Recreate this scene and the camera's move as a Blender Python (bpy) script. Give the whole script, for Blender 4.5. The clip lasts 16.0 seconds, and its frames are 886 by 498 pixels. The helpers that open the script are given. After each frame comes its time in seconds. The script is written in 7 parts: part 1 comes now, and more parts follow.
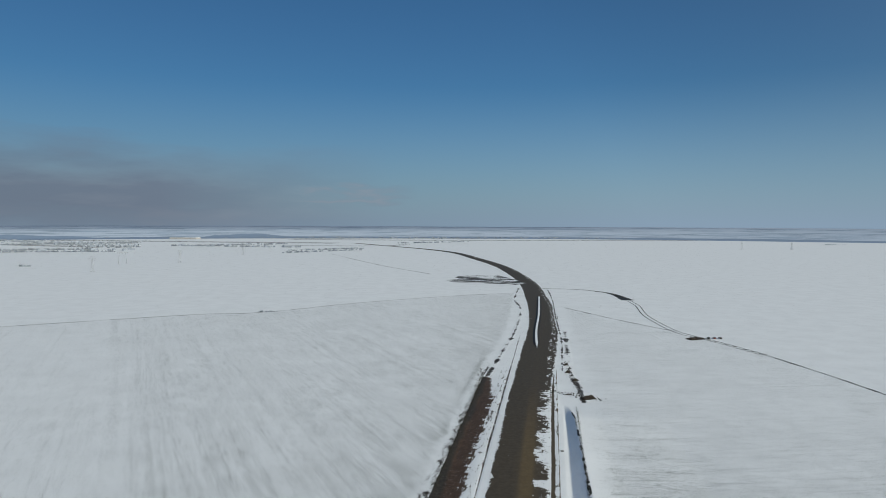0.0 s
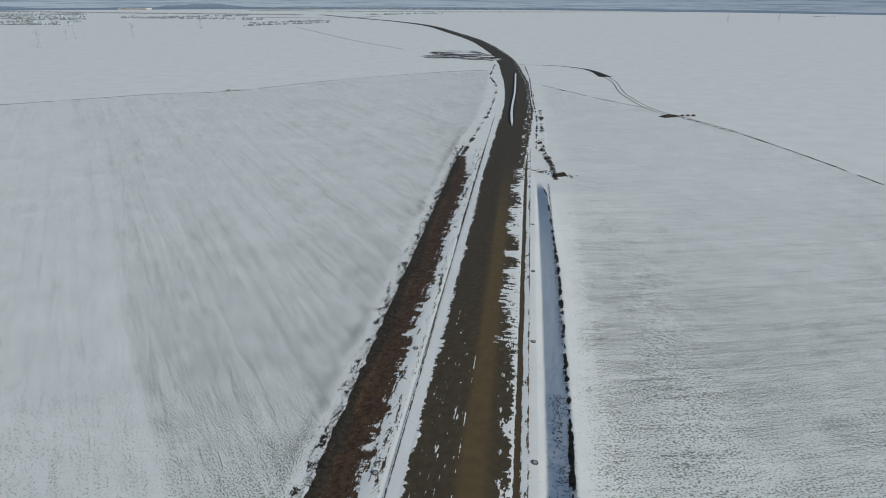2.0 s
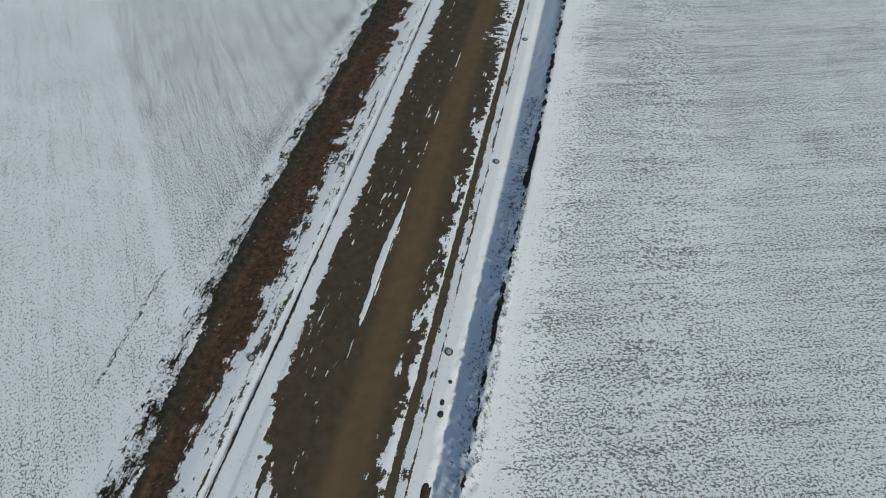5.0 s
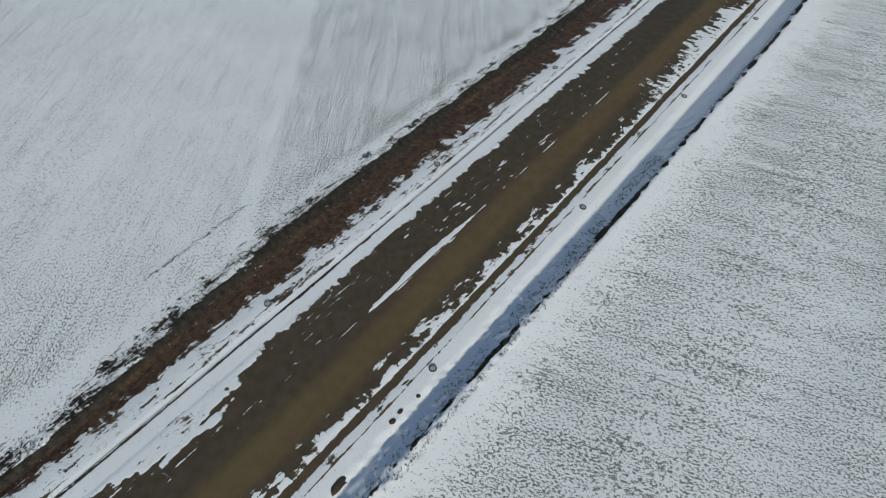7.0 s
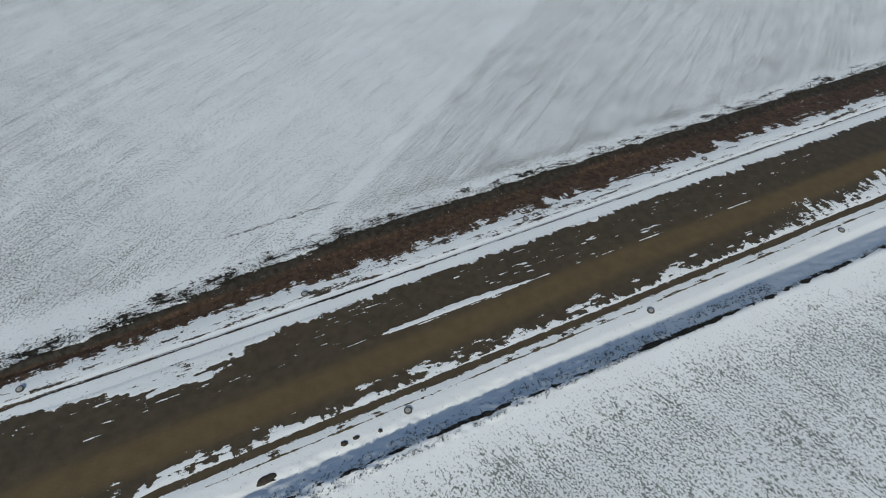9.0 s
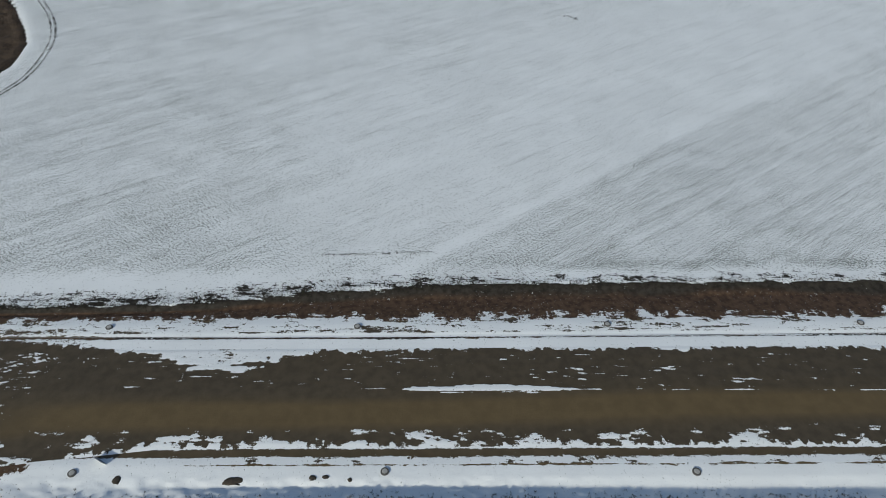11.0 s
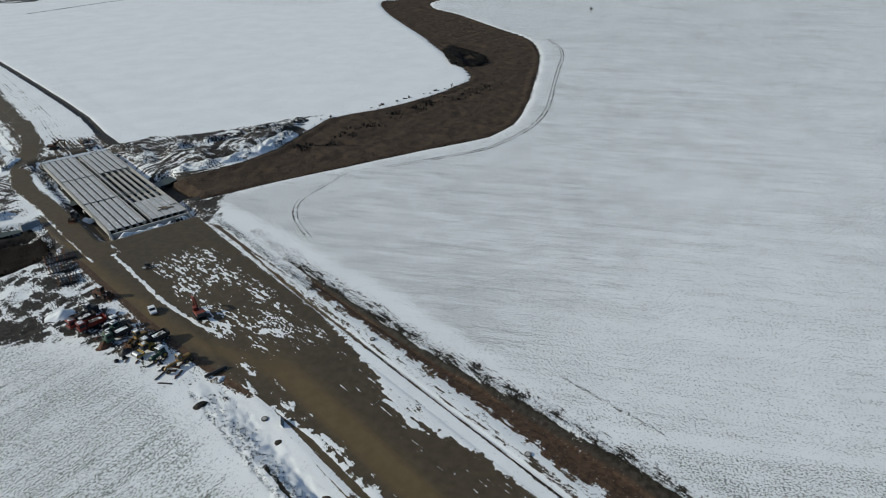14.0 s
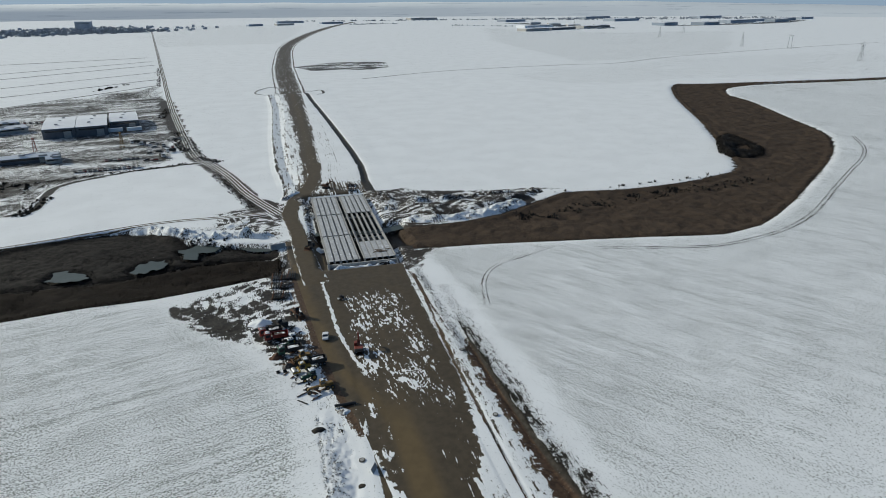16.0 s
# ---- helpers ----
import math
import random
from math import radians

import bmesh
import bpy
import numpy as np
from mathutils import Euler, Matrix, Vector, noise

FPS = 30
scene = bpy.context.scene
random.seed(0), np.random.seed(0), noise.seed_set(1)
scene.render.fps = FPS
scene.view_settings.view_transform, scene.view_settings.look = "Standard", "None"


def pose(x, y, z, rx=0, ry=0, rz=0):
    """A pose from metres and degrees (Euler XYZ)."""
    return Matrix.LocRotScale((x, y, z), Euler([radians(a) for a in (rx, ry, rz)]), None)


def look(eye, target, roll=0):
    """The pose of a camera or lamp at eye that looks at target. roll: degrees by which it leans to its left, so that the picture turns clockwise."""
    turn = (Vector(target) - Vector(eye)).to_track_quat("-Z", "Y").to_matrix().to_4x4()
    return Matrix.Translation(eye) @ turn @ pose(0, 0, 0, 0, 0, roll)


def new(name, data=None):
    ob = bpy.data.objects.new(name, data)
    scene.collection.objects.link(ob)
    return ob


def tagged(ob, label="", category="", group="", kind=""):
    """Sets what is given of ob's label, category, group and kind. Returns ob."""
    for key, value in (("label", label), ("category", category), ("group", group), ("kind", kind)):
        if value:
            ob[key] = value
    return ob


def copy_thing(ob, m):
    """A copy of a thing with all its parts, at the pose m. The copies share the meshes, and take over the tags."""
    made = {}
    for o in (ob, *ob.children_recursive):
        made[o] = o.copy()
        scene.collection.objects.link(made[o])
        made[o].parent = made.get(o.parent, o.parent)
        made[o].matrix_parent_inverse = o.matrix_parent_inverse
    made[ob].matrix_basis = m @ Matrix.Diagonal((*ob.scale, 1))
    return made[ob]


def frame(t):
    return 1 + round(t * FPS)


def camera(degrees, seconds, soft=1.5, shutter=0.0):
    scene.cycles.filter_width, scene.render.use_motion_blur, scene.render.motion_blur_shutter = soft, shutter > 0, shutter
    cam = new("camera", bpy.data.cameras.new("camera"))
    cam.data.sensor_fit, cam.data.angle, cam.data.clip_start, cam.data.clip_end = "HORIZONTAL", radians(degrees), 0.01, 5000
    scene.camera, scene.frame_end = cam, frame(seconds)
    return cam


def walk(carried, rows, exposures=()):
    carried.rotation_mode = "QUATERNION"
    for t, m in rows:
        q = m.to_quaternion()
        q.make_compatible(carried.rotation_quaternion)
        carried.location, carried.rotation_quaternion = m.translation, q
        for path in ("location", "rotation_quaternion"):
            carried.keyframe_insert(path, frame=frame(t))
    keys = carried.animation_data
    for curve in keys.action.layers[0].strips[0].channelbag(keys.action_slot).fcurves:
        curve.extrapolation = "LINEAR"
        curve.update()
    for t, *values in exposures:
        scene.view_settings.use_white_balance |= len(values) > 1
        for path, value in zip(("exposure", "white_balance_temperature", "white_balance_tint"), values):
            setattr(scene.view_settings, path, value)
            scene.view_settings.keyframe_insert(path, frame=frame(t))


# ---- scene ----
cam = camera(69.8, 16.0, soft=0.9)
PATH = [
    (0, (2.354, 1.346, 98.761), (2.354, 3.345, 98.679), 0.2),
    (0.5, (2.007, 1.229, 98.735), (2.044, 3.213, 98.489), 0.2),
    (1, (1.671, 1.15, 98.725), (1.734, 3.104, 98.307), 0.3),
    (1.5, (1.532, 1.046, 98.714), (1.608, 2.957, 98.127), 0.3),
    (2, (1.605, 0.971, 98.726), (1.684, 2.823, 97.975), 0.3),
    (2.5, (2.078, 0.83, 98.749), (2.158, 2.61, 97.84), 0.1),
    (3, (3.366, 0.481, 98.74), (3.432, 2.178, 97.684), -0.7),
    (3.5, (5.784, 0.173, 98.706), (5.83, 1.773, 97.507), -1.2),
    (4, (9.581, 0.205, 98.669), (9.614, 1.695, 97.335), -1.3),
    (4.5, (14.681, 0.706, 98.624), (14.682, 2.072, 97.163), -1.2),
    (4.7, (17.156, 1.181, 98.602), (17.133, 2.496, 97.095), -1.2),
    (6.8, (47.307, 9.403, 97.787), (46.702, 10.603, 96.305), -0.9),
    (7, (50.029, 10.765, 97.754), (49.367, 11.948, 96.284), -0.9),
    (7.5, (56.397, 15.427, 97.666), (55.595, 16.548, 96.217), -0.8),
    (8, (62.177, 20.921, 97.599), (61.238, 21.96, 96.172), -0.7),
    (8.5, (67.206, 27.041, 97.51), (66.141, 27.982, 96.102), -0.7),
    (9, (71.336, 33.605, 97.431), (70.157, 34.431, 96.043), -0.5),
    (9.2, (72.573, 36.414, 97.409), (71.353, 37.19, 96.028), -0.5),
    (11.3, (80.853, 67.971, 96.636), (79.268, 68.109, 95.425), -0.7),
    (11.5, (81.078, 71.031, 96.611), (79.471, 71.087, 95.421), -0.7),
    (12, (80.29, 78.716, 96.535), (78.655, 78.543, 95.395), -0.5),
    (12.5, (78.481, 86.229, 96.488), (76.855, 85.816, 95.4), -0.5),
    (13, (75.723, 93.371, 96.49), (74.139, 92.72, 95.457), -0.4),
    (13.5, (71.921, 99.912, 96.506), (70.419, 99.028, 95.524), -0.2),
    (14, (67.138, 105.859, 96.526), (65.752, 104.757, 95.595), -0.2),
    (14.5, (61.472, 111.198, 96.542), (60.237, 109.893, 95.664), -0.3),
    (15, (55.118, 115.875, 96.522), (54.05, 114.398, 95.699), -0.3),
    (15.5, (48.327, 120.028, 96.474), (47.414, 118.423, 95.705), -0.3),
    (16, (41.323, 123.881, 96.458), (40.542, 122.188, 95.733), -0.3),
]
walk(cam, [(t, look(eye, target, roll)) for t, eye, target, roll in PATH],
     exposures=[(0, -0.16, 6750, 2), (3, -0.36, 6750, 2), (4.5, -0.24, 6700, 2), (8, -0.20, 6620, 2), (12, -0.16, 6580, 2), (16, -0.08, 6800, 2)])

# ---- world, sun ----
SUN_AZ = 137.0      # degrees clockwise from +y
SUN_EL = 22.0
world = bpy.data.worlds.new("sky")
scene.world = world
world.use_nodes = True
wt = world.node_tree
wt.nodes.clear()
w_out = wt.nodes.new("ShaderNodeOutputWorld")
w_bg = wt.nodes.new("ShaderNodeBackground")
w_sky = wt.nodes.new("ShaderNodeTexSky")
w_sky.sky_type = "NISHITA"
w_sky.sun_disc = False
w_sky.sun_elevation, w_sky.sun_rotation = radians(SUN_EL), radians(SUN_AZ)
w_sky.altitude, w_sky.air_density, w_sky.dust_density, w_sky.ozone_density = 200, 1.0, 0.25, 3.0
# a low bank of thin grey cloud over the western plain and one small wisp
w_tc = wt.nodes.new("ShaderNodeTexCoord")
w_sep = wt.nodes.new("ShaderNodeSeparateXYZ")
wt.links.new(w_tc.outputs["Generated"], w_sep.inputs[0])


def w_math(op, a, b=None, c=None, clamp=False):
    n = wt.nodes.new("ShaderNodeMath")
    n.operation, n.use_clamp = op, clamp
    for i, v in enumerate((a, b, c)):
        if v is None:
            continue
        if isinstance(v, (int, float)):
            n.inputs[i].default_value = v
        else:
            wt.links.new(v, n.inputs[i])
    return n.outputs[0]


def w_band(v, lo, hi, lo2, hi2):
    """Rises from lo to hi and falls from lo2 to hi2."""
    a = w_math("DIVIDE", w_math("SUBTRACT", v, lo), hi - lo, clamp=True)
    b = w_math("DIVIDE", w_math("SUBTRACT", hi2, v), hi2 - lo2, clamp=True)
    return w_math("MULTIPLY", a, b)


w_map = wt.nodes.new("ShaderNodeMapping")
w_map.inputs["Scale"].default_value = (3.0, 3.0, 14.0)
wt.links.new(w_tc.outputs["Generated"], w_map.inputs[0])
w_noise = wt.nodes.new("ShaderNodeTexNoise")
w_noise.inputs["Scale"].default_value, w_noise.inputs["Detail"].default_value = 2.2, 7
wt.links.new(w_map.outputs[0], w_noise.inputs[0])
w_az = w_math("ARCTAN2", w_sep.outputs[0], w_sep.outputs[1])
w_hi = w_math("ADD", w_sep.outputs[2], w_math("MULTIPLY", w_math("SUBTRACT", w_noise.outputs[0], 0.5), 0.10))
w_bank = w_math("MULTIPLY", w_band(w_hi, -0.06, 0.02, 0.05, 0.125), w_band(w_az, -2.2, -1.4, -0.42, -0.08))
w_lit = w_band(w_noise.outputs[0], 0.45, 0.7, 0.9, 1.2)
w_wisp = w_math("MULTIPLY", w_band(w_hi, 0.036, 0.044, 0.046, 0.056), w_band(w_az, -0.27, -0.2, -0.1, -0.04))
w_mask = w_math("MAXIMUM", w_math("MULTIPLY", w_bank, 0.85), w_math("MULTIPLY", w_wisp, 0.55), clamp=True)
w_cloud = wt.nodes.new("ShaderNodeMix")
w_cloud.data_type = "RGBA"
w_cloud.inputs[6].default_value, w_cloud.inputs[7].default_value = (2.75, 3.3, 4.8, 1), (4.2, 4.6, 6.0, 1)
wt.links.new(w_math("MAXIMUM", w_math("MULTIPLY", w_lit, 0.6), w_wisp), w_cloud.inputs[0])
w_mix = wt.nodes.new("ShaderNodeMix")
w_mix.data_type = "RGBA"
wt.links.new(w_mask, w_mix.inputs[0])
# clear winter air: deep blue overhead, a pale blue veil above the horizon
w_tint = wt.nodes.new("ShaderNodeMix")
w_tint.data_type, w_tint.blend_type = "RGBA", "MULTIPLY"
w_tint.inputs[0].default_value = 1.0
w_tint.inputs[7].default_value = (0.43, 0.735, 1.0, 1)
wt.links.new(w_sky.outputs[0], w_tint.inputs[6])
w_veil = wt.nodes.new("ShaderNodeMix")
w_veil.data_type = "RGBA"
w_veil.inputs[7].default_value = (3.55, 4.75, 6.85, 1)
w_f = w_math("SUBTRACT", 1.0, w_math("DIVIDE", w_math("MAXIMUM", w_sep.outputs[2], 0.0), 0.21), clamp=True)
wt.links.new(w_math("MULTIPLY", w_math("POWER", w_f, 1.35), 0.92), w_veil.inputs[0])
w_dot = wt.nodes.new("ShaderNodeVectorMath")
w_dot.operation = "DOT_PRODUCT"
w_dot.inputs[1].default_value = (math.sin(radians(SUN_AZ)) * math.cos(radians(SUN_EL)), math.cos(radians(SUN_AZ)) * math.cos(radians(SUN_EL)), math.sin(radians(SUN_EL)))
wt.links.new(w_tc.outputs["Generated"], w_dot.inputs[0])
w_sunny = w_math("POWER", w_math("MULTIPLY_ADD", w_dot.outputs["Value"], 0.5, 0.5, clamp=True), 4.6)
w_haze = wt.nodes.new("ShaderNodeMix")
w_haze.data_type = "RGBA"
w_haze.inputs[7].default_value = (9.4, 10.1, 11.6, 1)
wt.links.new(w_math("MULTIPLY", w_sunny, 0.9), w_haze.inputs[0])
wt.links.new(w_tint.outputs[2], w_haze.inputs[6])
wt.links.new(w_haze.outputs[2], w_veil.inputs[6])
wt.links.new(w_veil.outputs[2], w_mix.inputs[6])
wt.links.new(w_cloud.outputs[2], w_mix.inputs[7])
# the clear sky opposite the sun is deepest
w_deep = w_math("DIVIDE", w_math("SUBTRACT", -0.45, w_dot.outputs["Value"]), 0.45, clamp=True)
wt.links.new(w_math("MULTIPLY_ADD", w_deep, -0.022, 0.08), w_bg.inputs["Strength"])
wt.links.new(w_mix.outputs[2], w_bg.inputs[0])
wt.links.new(w_bg.outputs[0], w_out.inputs[0])

sun = new("sun", bpy.data.lights.new("sun", "SUN"))
sun.data.energy, sun.data.angle, sun.data.color = 3.7, radians(0.53), (1.0, 0.95, 0.88)
sun_dir = Vector((math.sin(radians(SUN_AZ)) * math.cos(radians(SUN_EL)),
                  math.cos(radians(SUN_AZ)) * math.cos(radians(SUN_EL)), math.sin(radians(SUN_EL))))
sun.matrix_world = look(sun_dir * 300, (0, 0, 0))

# ---- materials ----
class Nodes:
    """Short hand for building a node material."""

    def __init__(self, name, rough=0.8, metal=0.0, spec=0.3):
        self.m = bpy.data.materials.new(name)
        self.m.use_nodes = True
        self.t = self.m.node_tree
        self.b = self.t.nodes["Principled BSDF"]
        self.b.inputs["Roughness"].default_value = rough
        self.b.inputs["Metallic"].default_value = metal
        self.b.inputs["Specular IOR Level"].default_value = spec
        self.pos = self.t.nodes.new("ShaderNodeNewGeometry").outputs["Position"]

    def put(self, socket, value):
        if isinstance(value, (int, float, tuple)):
            socket.default_value = value
        else:
            self.t.links.new(value, socket)

    def attr(self, name):
        n = self.t.nodes.new("ShaderNodeAttribute")
        n.attribute_name = name
        return n.outputs["Fac"]

    def vec(self, name):
        n = self.t.nodes.new("ShaderNodeAttribute")
        n.attribute_name = name
        return n.outputs["Vector"]

    def local(self):
        return self.t.nodes.new("ShaderNodeTexCoord").outputs["Object"]

    def place(self, v, scale=(1, 1, 1), turn=0.0):
        if turn:
            r = self.t.nodes.new("ShaderNodeMapping")
            r.inputs["Rotation"].default_value = (0, 0, radians(turn))
            self.put(r.inputs[0], v)
            v = r.outputs[0]
        n = self.t.nodes.new("ShaderNodeMapping")
        n.inputs["Scale"].default_value = scale
        self.put(n.inputs[0], v)
        return n.outputs[0]

    def noise(self, v, scale, detail=4.0, rough=0.55, distort=0.0):
        n = self.t.nodes.new("ShaderNodeTexNoise")
        self.put(n.inputs["Vector"], v)
        for k, x in (("Scale", scale), ("Detail", detail), ("Roughness", rough), ("Distortion", distort)):
            n.inputs[k].default_value = x
        return n.outputs["Fac"]

    def math(self, op, a, b=0.0, c=0.0, clamp=False):
        n = self.t.nodes.new("ShaderNodeMath")
        n.operation, n.use_clamp = op, clamp
        for s, x in zip(n.inputs, (a, b, c)):
            self.put(s, x)
        return n.outputs[0]

    def step(self, v, lo, hi):
        n = self.t.nodes.new("ShaderNodeMapRange")
        n.interpolation_type = "SMOOTHSTEP"
        self.put(n.inputs[0], v)
        n.inputs[1].default_value, n.inputs[2].default_value = lo, hi
        return n.outputs[0]

    def mix(self, f, a, b, blend="MIX"):
        n = self.t.nodes.new("ShaderNodeMix")
        n.data_type, n.blend_type = "RGBA", blend
        self.put(n.inputs[0], f)
        for s, x in ((n.inputs[6], a), (n.inputs[7], b)):
            self.put(s, (*x, 1.0) if isinstance(x, tuple) and len(x) == 3 else x)
        return n.outputs[2]

    def vary(self, v, colour, amount=0.25, scale=1.0, detail=5.0):
        """A colour made lighter and darker by noise."""
        f = self.noise(v, scale, detail)
        lo = tuple(c * (1 - amount) for c in colour)
        hi = tuple(min(1.0, c * (1 + amount)) for c in colour)
        return self.mix(self.step(f, 0.3, 0.7), lo, hi)

    def bump(self, h, strength=0.3, dist=0.1):
        n = self.t.nodes.new("ShaderNodeBump")
        n.inputs["Strength"].default_value, n.inputs["Distance"].default_value = strength, dist
        self.put(n.inputs["Height"], h)
        self.t.links.new(n.outputs[0], self.b.inputs["Normal"])

    def done(self, colour, rough=None):
        self.put(self.b.inputs["Base Color"], (*colour, 1.0) if isinstance(colour, tuple) else colour)
        if rough is not None:
            self.put(self.b.inputs["Roughness"], rough)
        return self.m


SNOW = (0.812, 0.827, 0.832)


def terrain_material(name):
    """Snow over soil: the mesh's attributes say how much snow lies (snow), what is under it (tone) and how dense
    the young wheat is (wheat, and along which rows: field)."""
    n = Nodes(name, rough=0.85, spec=0.15)
    p = n.pos
    fine = n.noise(p, 1.6, 6, 0.74, 0.6)
    mid = n.noise(p, 0.20, 5, 0.62, 0.6)
    # soil
    tone = n.attr("tone")
    mud = n.vary(p, (0.073, 0.058, 0.040), 0.16, 0.5, 8)
    tan = n.vary(p, (0.122, 0.088, 0.046), 0.09, 0.35, 6)
    red = n.vary(p, (0.078, 0.048, 0.030), 0.40, 0.9, 8)
    scrub = n.vary(p, (0.034, 0.029, 0.023), 0.45, 0.8, 8)
    soil = n.mix(n.step(tone, 0.0, 0.33), mud, tan)
    soil = n.mix(n.step(tone, 0.36, 0.60), soil, red)
    soil = n.mix(n.step(tone, 0.70, 0.95), soil, scrub)
    crumb = n.noise(p, 2.6, 3, 0.7)
    bare = n.math("MULTIPLY", n.step(tone, 0.40, 0.52), n.math("SUBTRACT", 1.0, n.step(tone, 0.80, 0.92)))
    soil = n.mix(n.math("MULTIPLY", n.step(crumb, 0.66, 0.70), bare), soil, (0.42, 0.38, 0.35))
    # young wheat through thin snow: specks drawn out along the drilled rows, passes of the drill and bare scars
    west, east = -26.0, -6.5
    fld = n.attr("field")
    rest = n.math("SUBTRACT", 1.0, fld)

    def both(long, wide, detail, rough):
        a = n.noise(n.place(p, (wide, long, 1), west), 1.0, detail, rough)
        b = n.noise(n.place(p, (long, wide, 1), east), 1.0, detail, rough)
        return n.math("ADD", n.math("MULTIPLY", a, rest), n.math("MULTIPLY", b, fld))
    speck = both(1.9, 2.8, 4, 0.74)
    row = both(0.07, 0.95, 4, 0.72)
    lane = both(0.005, 0.30, 3, 0.6)
    scar = both(0.05, 1.3, 1, 0.5)
    big = n.noise(p, 0.016, 5, 0.62)
    patch = n.noise(p, 0.11, 4, 0.6)
    w = n.math("ADD", n.math("MULTIPLY", row, 0.17), n.math("MULTIPLY", speck, 0.83))
    w = n.math("ADD", w, n.math("MULTIPLY", n.math("SUBTRACT", lane, 0.5), 0.11))
    w = n.math("ADD", w, n.math("MULTIPLY", n.math("SUBTRACT", patch, 0.5), 0.07))
    dens = n.math("MULTIPLY", n.attr("wheat"), n.math("ADD", 0.58, n.math("MULTIPLY", big, 0.76)))
    thr = n.math("SUBTRACT", 0.617, n.math("MULTIPLY", dens, 0.118))
    wheat = n.step(n.math("SUBTRACT", w, thr), 0.0, 0.038)
    wheat = n.math("MAXIMUM", wheat, n.math("MULTIPLY", n.step(scar, 0.745, 0.775), n.math("MULTIPLY", n.attr("wheat"), 0.8)))
    white = n.vary(p, SNOW, 0.035, 0.05, 5)
    leaf = n.vary(p, (0.062, 0.078, 0.056), 0.3, 0.4, 5)
    white = n.mix(n.math("MULTIPLY", n.attr("wheat"), n.math("MULTIPLY", big, 0.025)), white, leaf)
    white = n.mix(n.math("MULTIPLY", wheat, 0.84), white, leaf)
    # snow cover
    s = n.math("ADD", n.attr("snow"), n.math("MULTIPLY", n.math("SUBTRACT", fine, 0.5), 1.15))
    drag = n.noise(n.place(p, (2.3, 0.45, 1), 9.7), 1.0, 5, 0.65)
    s = n.math("ADD", s, n.math("MULTIPLY", n.math("SUBTRACT", drag, 0.5), 1.0))
    s = n.math("ADD", s, n.math("MULTIPLY", n.math("SUBTRACT", mid, 0.5), 0.7))
    cover = n.step(s, 0.45, 0.55)
    relief = n.math("ADD", n.math("MULTIPLY", fine, 0.55), n.math("MULTIPLY", n.math("MULTIPLY", speck, n.attr("wheat")), 0.42))
    n.bump(n.math("ADD", n.math("MULTIPLY", cover, 0.4), relief), 0.42, 0.22)
    wet = n.math("ADD", 0.62, n.math("MULTIPLY", cover, 0.2))
    return n.done(n.mix(cover, soil, white), wet)


def plain_material(name, colour, rough=0.7, metal=0.0, amount=0.2, scale=1.0, spec=0.35, relief=0.0, local=True):
    n = Nodes(name, rough, metal, spec)
    v = n.local() if local else n.pos
    c = n.mix(0.5, n.vary(v, colour, amount, scale, 6), n.vary(v, colour, amount * 0.8, scale * 7, 4))
    if relief:
        n.bump(n.noise(v, scale * 6, 6), relief, 0.05)
    return n.done(c)


M_TERRAIN = terrain_material("snowy_ground")
M_SNOW = plain_material("snow", SNOW, 0.8, amount=0.05, scale=0.7, spec=0.15, relief=0.5, local=False)


def dirty_snow_material():
    n = Nodes("dirty_snow", 0.85, spec=0.15)
    f = n.noise(n.pos, 0.9, 7, 0.65)
    g = n.noise(n.pos, 0.25, 5, 0.6)
    m = n.step(n.math("ADD", n.math("MULTIPLY", f, 0.6), n.math("MULTIPLY", g, 0.4)), 0.46, 0.56)
    n.bump(f, 0.6, 0.2)
    return n.done(n.mix(m, SNOW, n.vary(n.pos, (0.07, 0.055, 0.042), 0.4, 1.0)))


M_DIRTY = dirty_snow_material()
M_CONCRETE = plain_material("concrete", (0.36, 0.35, 0.33), 0.85, amount=0.2, scale=0.6, relief=0.2)


def flecked_material(name, dark, mid, fleck, share, scale, rough=0.9, stretch=(1, 1, 1)):
    """A mottled surface with small flecks of another colour lying on it."""
    n = Nodes(name, rough, spec=0.12)
    v = n.place(n.pos, stretch)
    f, g = n.noise(v, scale, 6, 0.75, 0.5), n.noise(v, scale * 0.22, 5, 0.65)
    c = n.mix(n.step(f, 0.38, 0.62), dark, mid)
    k = n.step(n.math("ADD", n.math("MULTIPLY", f, 0.65), n.math("MULTIPLY", g, 0.35)), 0.70 - share, 0.74 - share)
    n.bump(f, 0.7, 0.35)
    return n.done(n.mix(k, c, fleck))


M_PANEL = flecked_material("deck_concrete", (0.40, 0.405, 0.41), (0.50, 0.505, 0.51), (0.70, 0.72, 0.75), 0.12, 0.6)
M_SCRUB = flecked_material("dark_scrub", (0.007, 0.0065, 0.006), (0.024, 0.021, 0.019), (0.30, 0.30, 0.31), 0.06, 0.5)
M_DARK = plain_material("dark_steel", (0.050, 0.047, 0.045), 0.6, 0.3, 0.3, 2.0)
M_DRAIN = plain_material("wet_dark_concrete", (0.13, 0.13, 0.13), 0.85, amount=0.3, scale=0.6)
M_STEEL = plain_material("galvanised_steel", (0.32, 0.33, 0.34), 0.5, 0.6, 0.2, 1.0)
M_RUBBER = plain_material("rubber", (0.03, 0.03, 0.03), 0.85, 0, 0.3, 3.0)
M_GLASS = plain_material("dark_glass", (0.02, 0.025, 0.03), 0.08, 0, 0.1, 1.0, 0.6)
M_RED = plain_material("red_paint", (0.20, 0.028, 0.020), 0.5, 0, 0.25, 1.2)
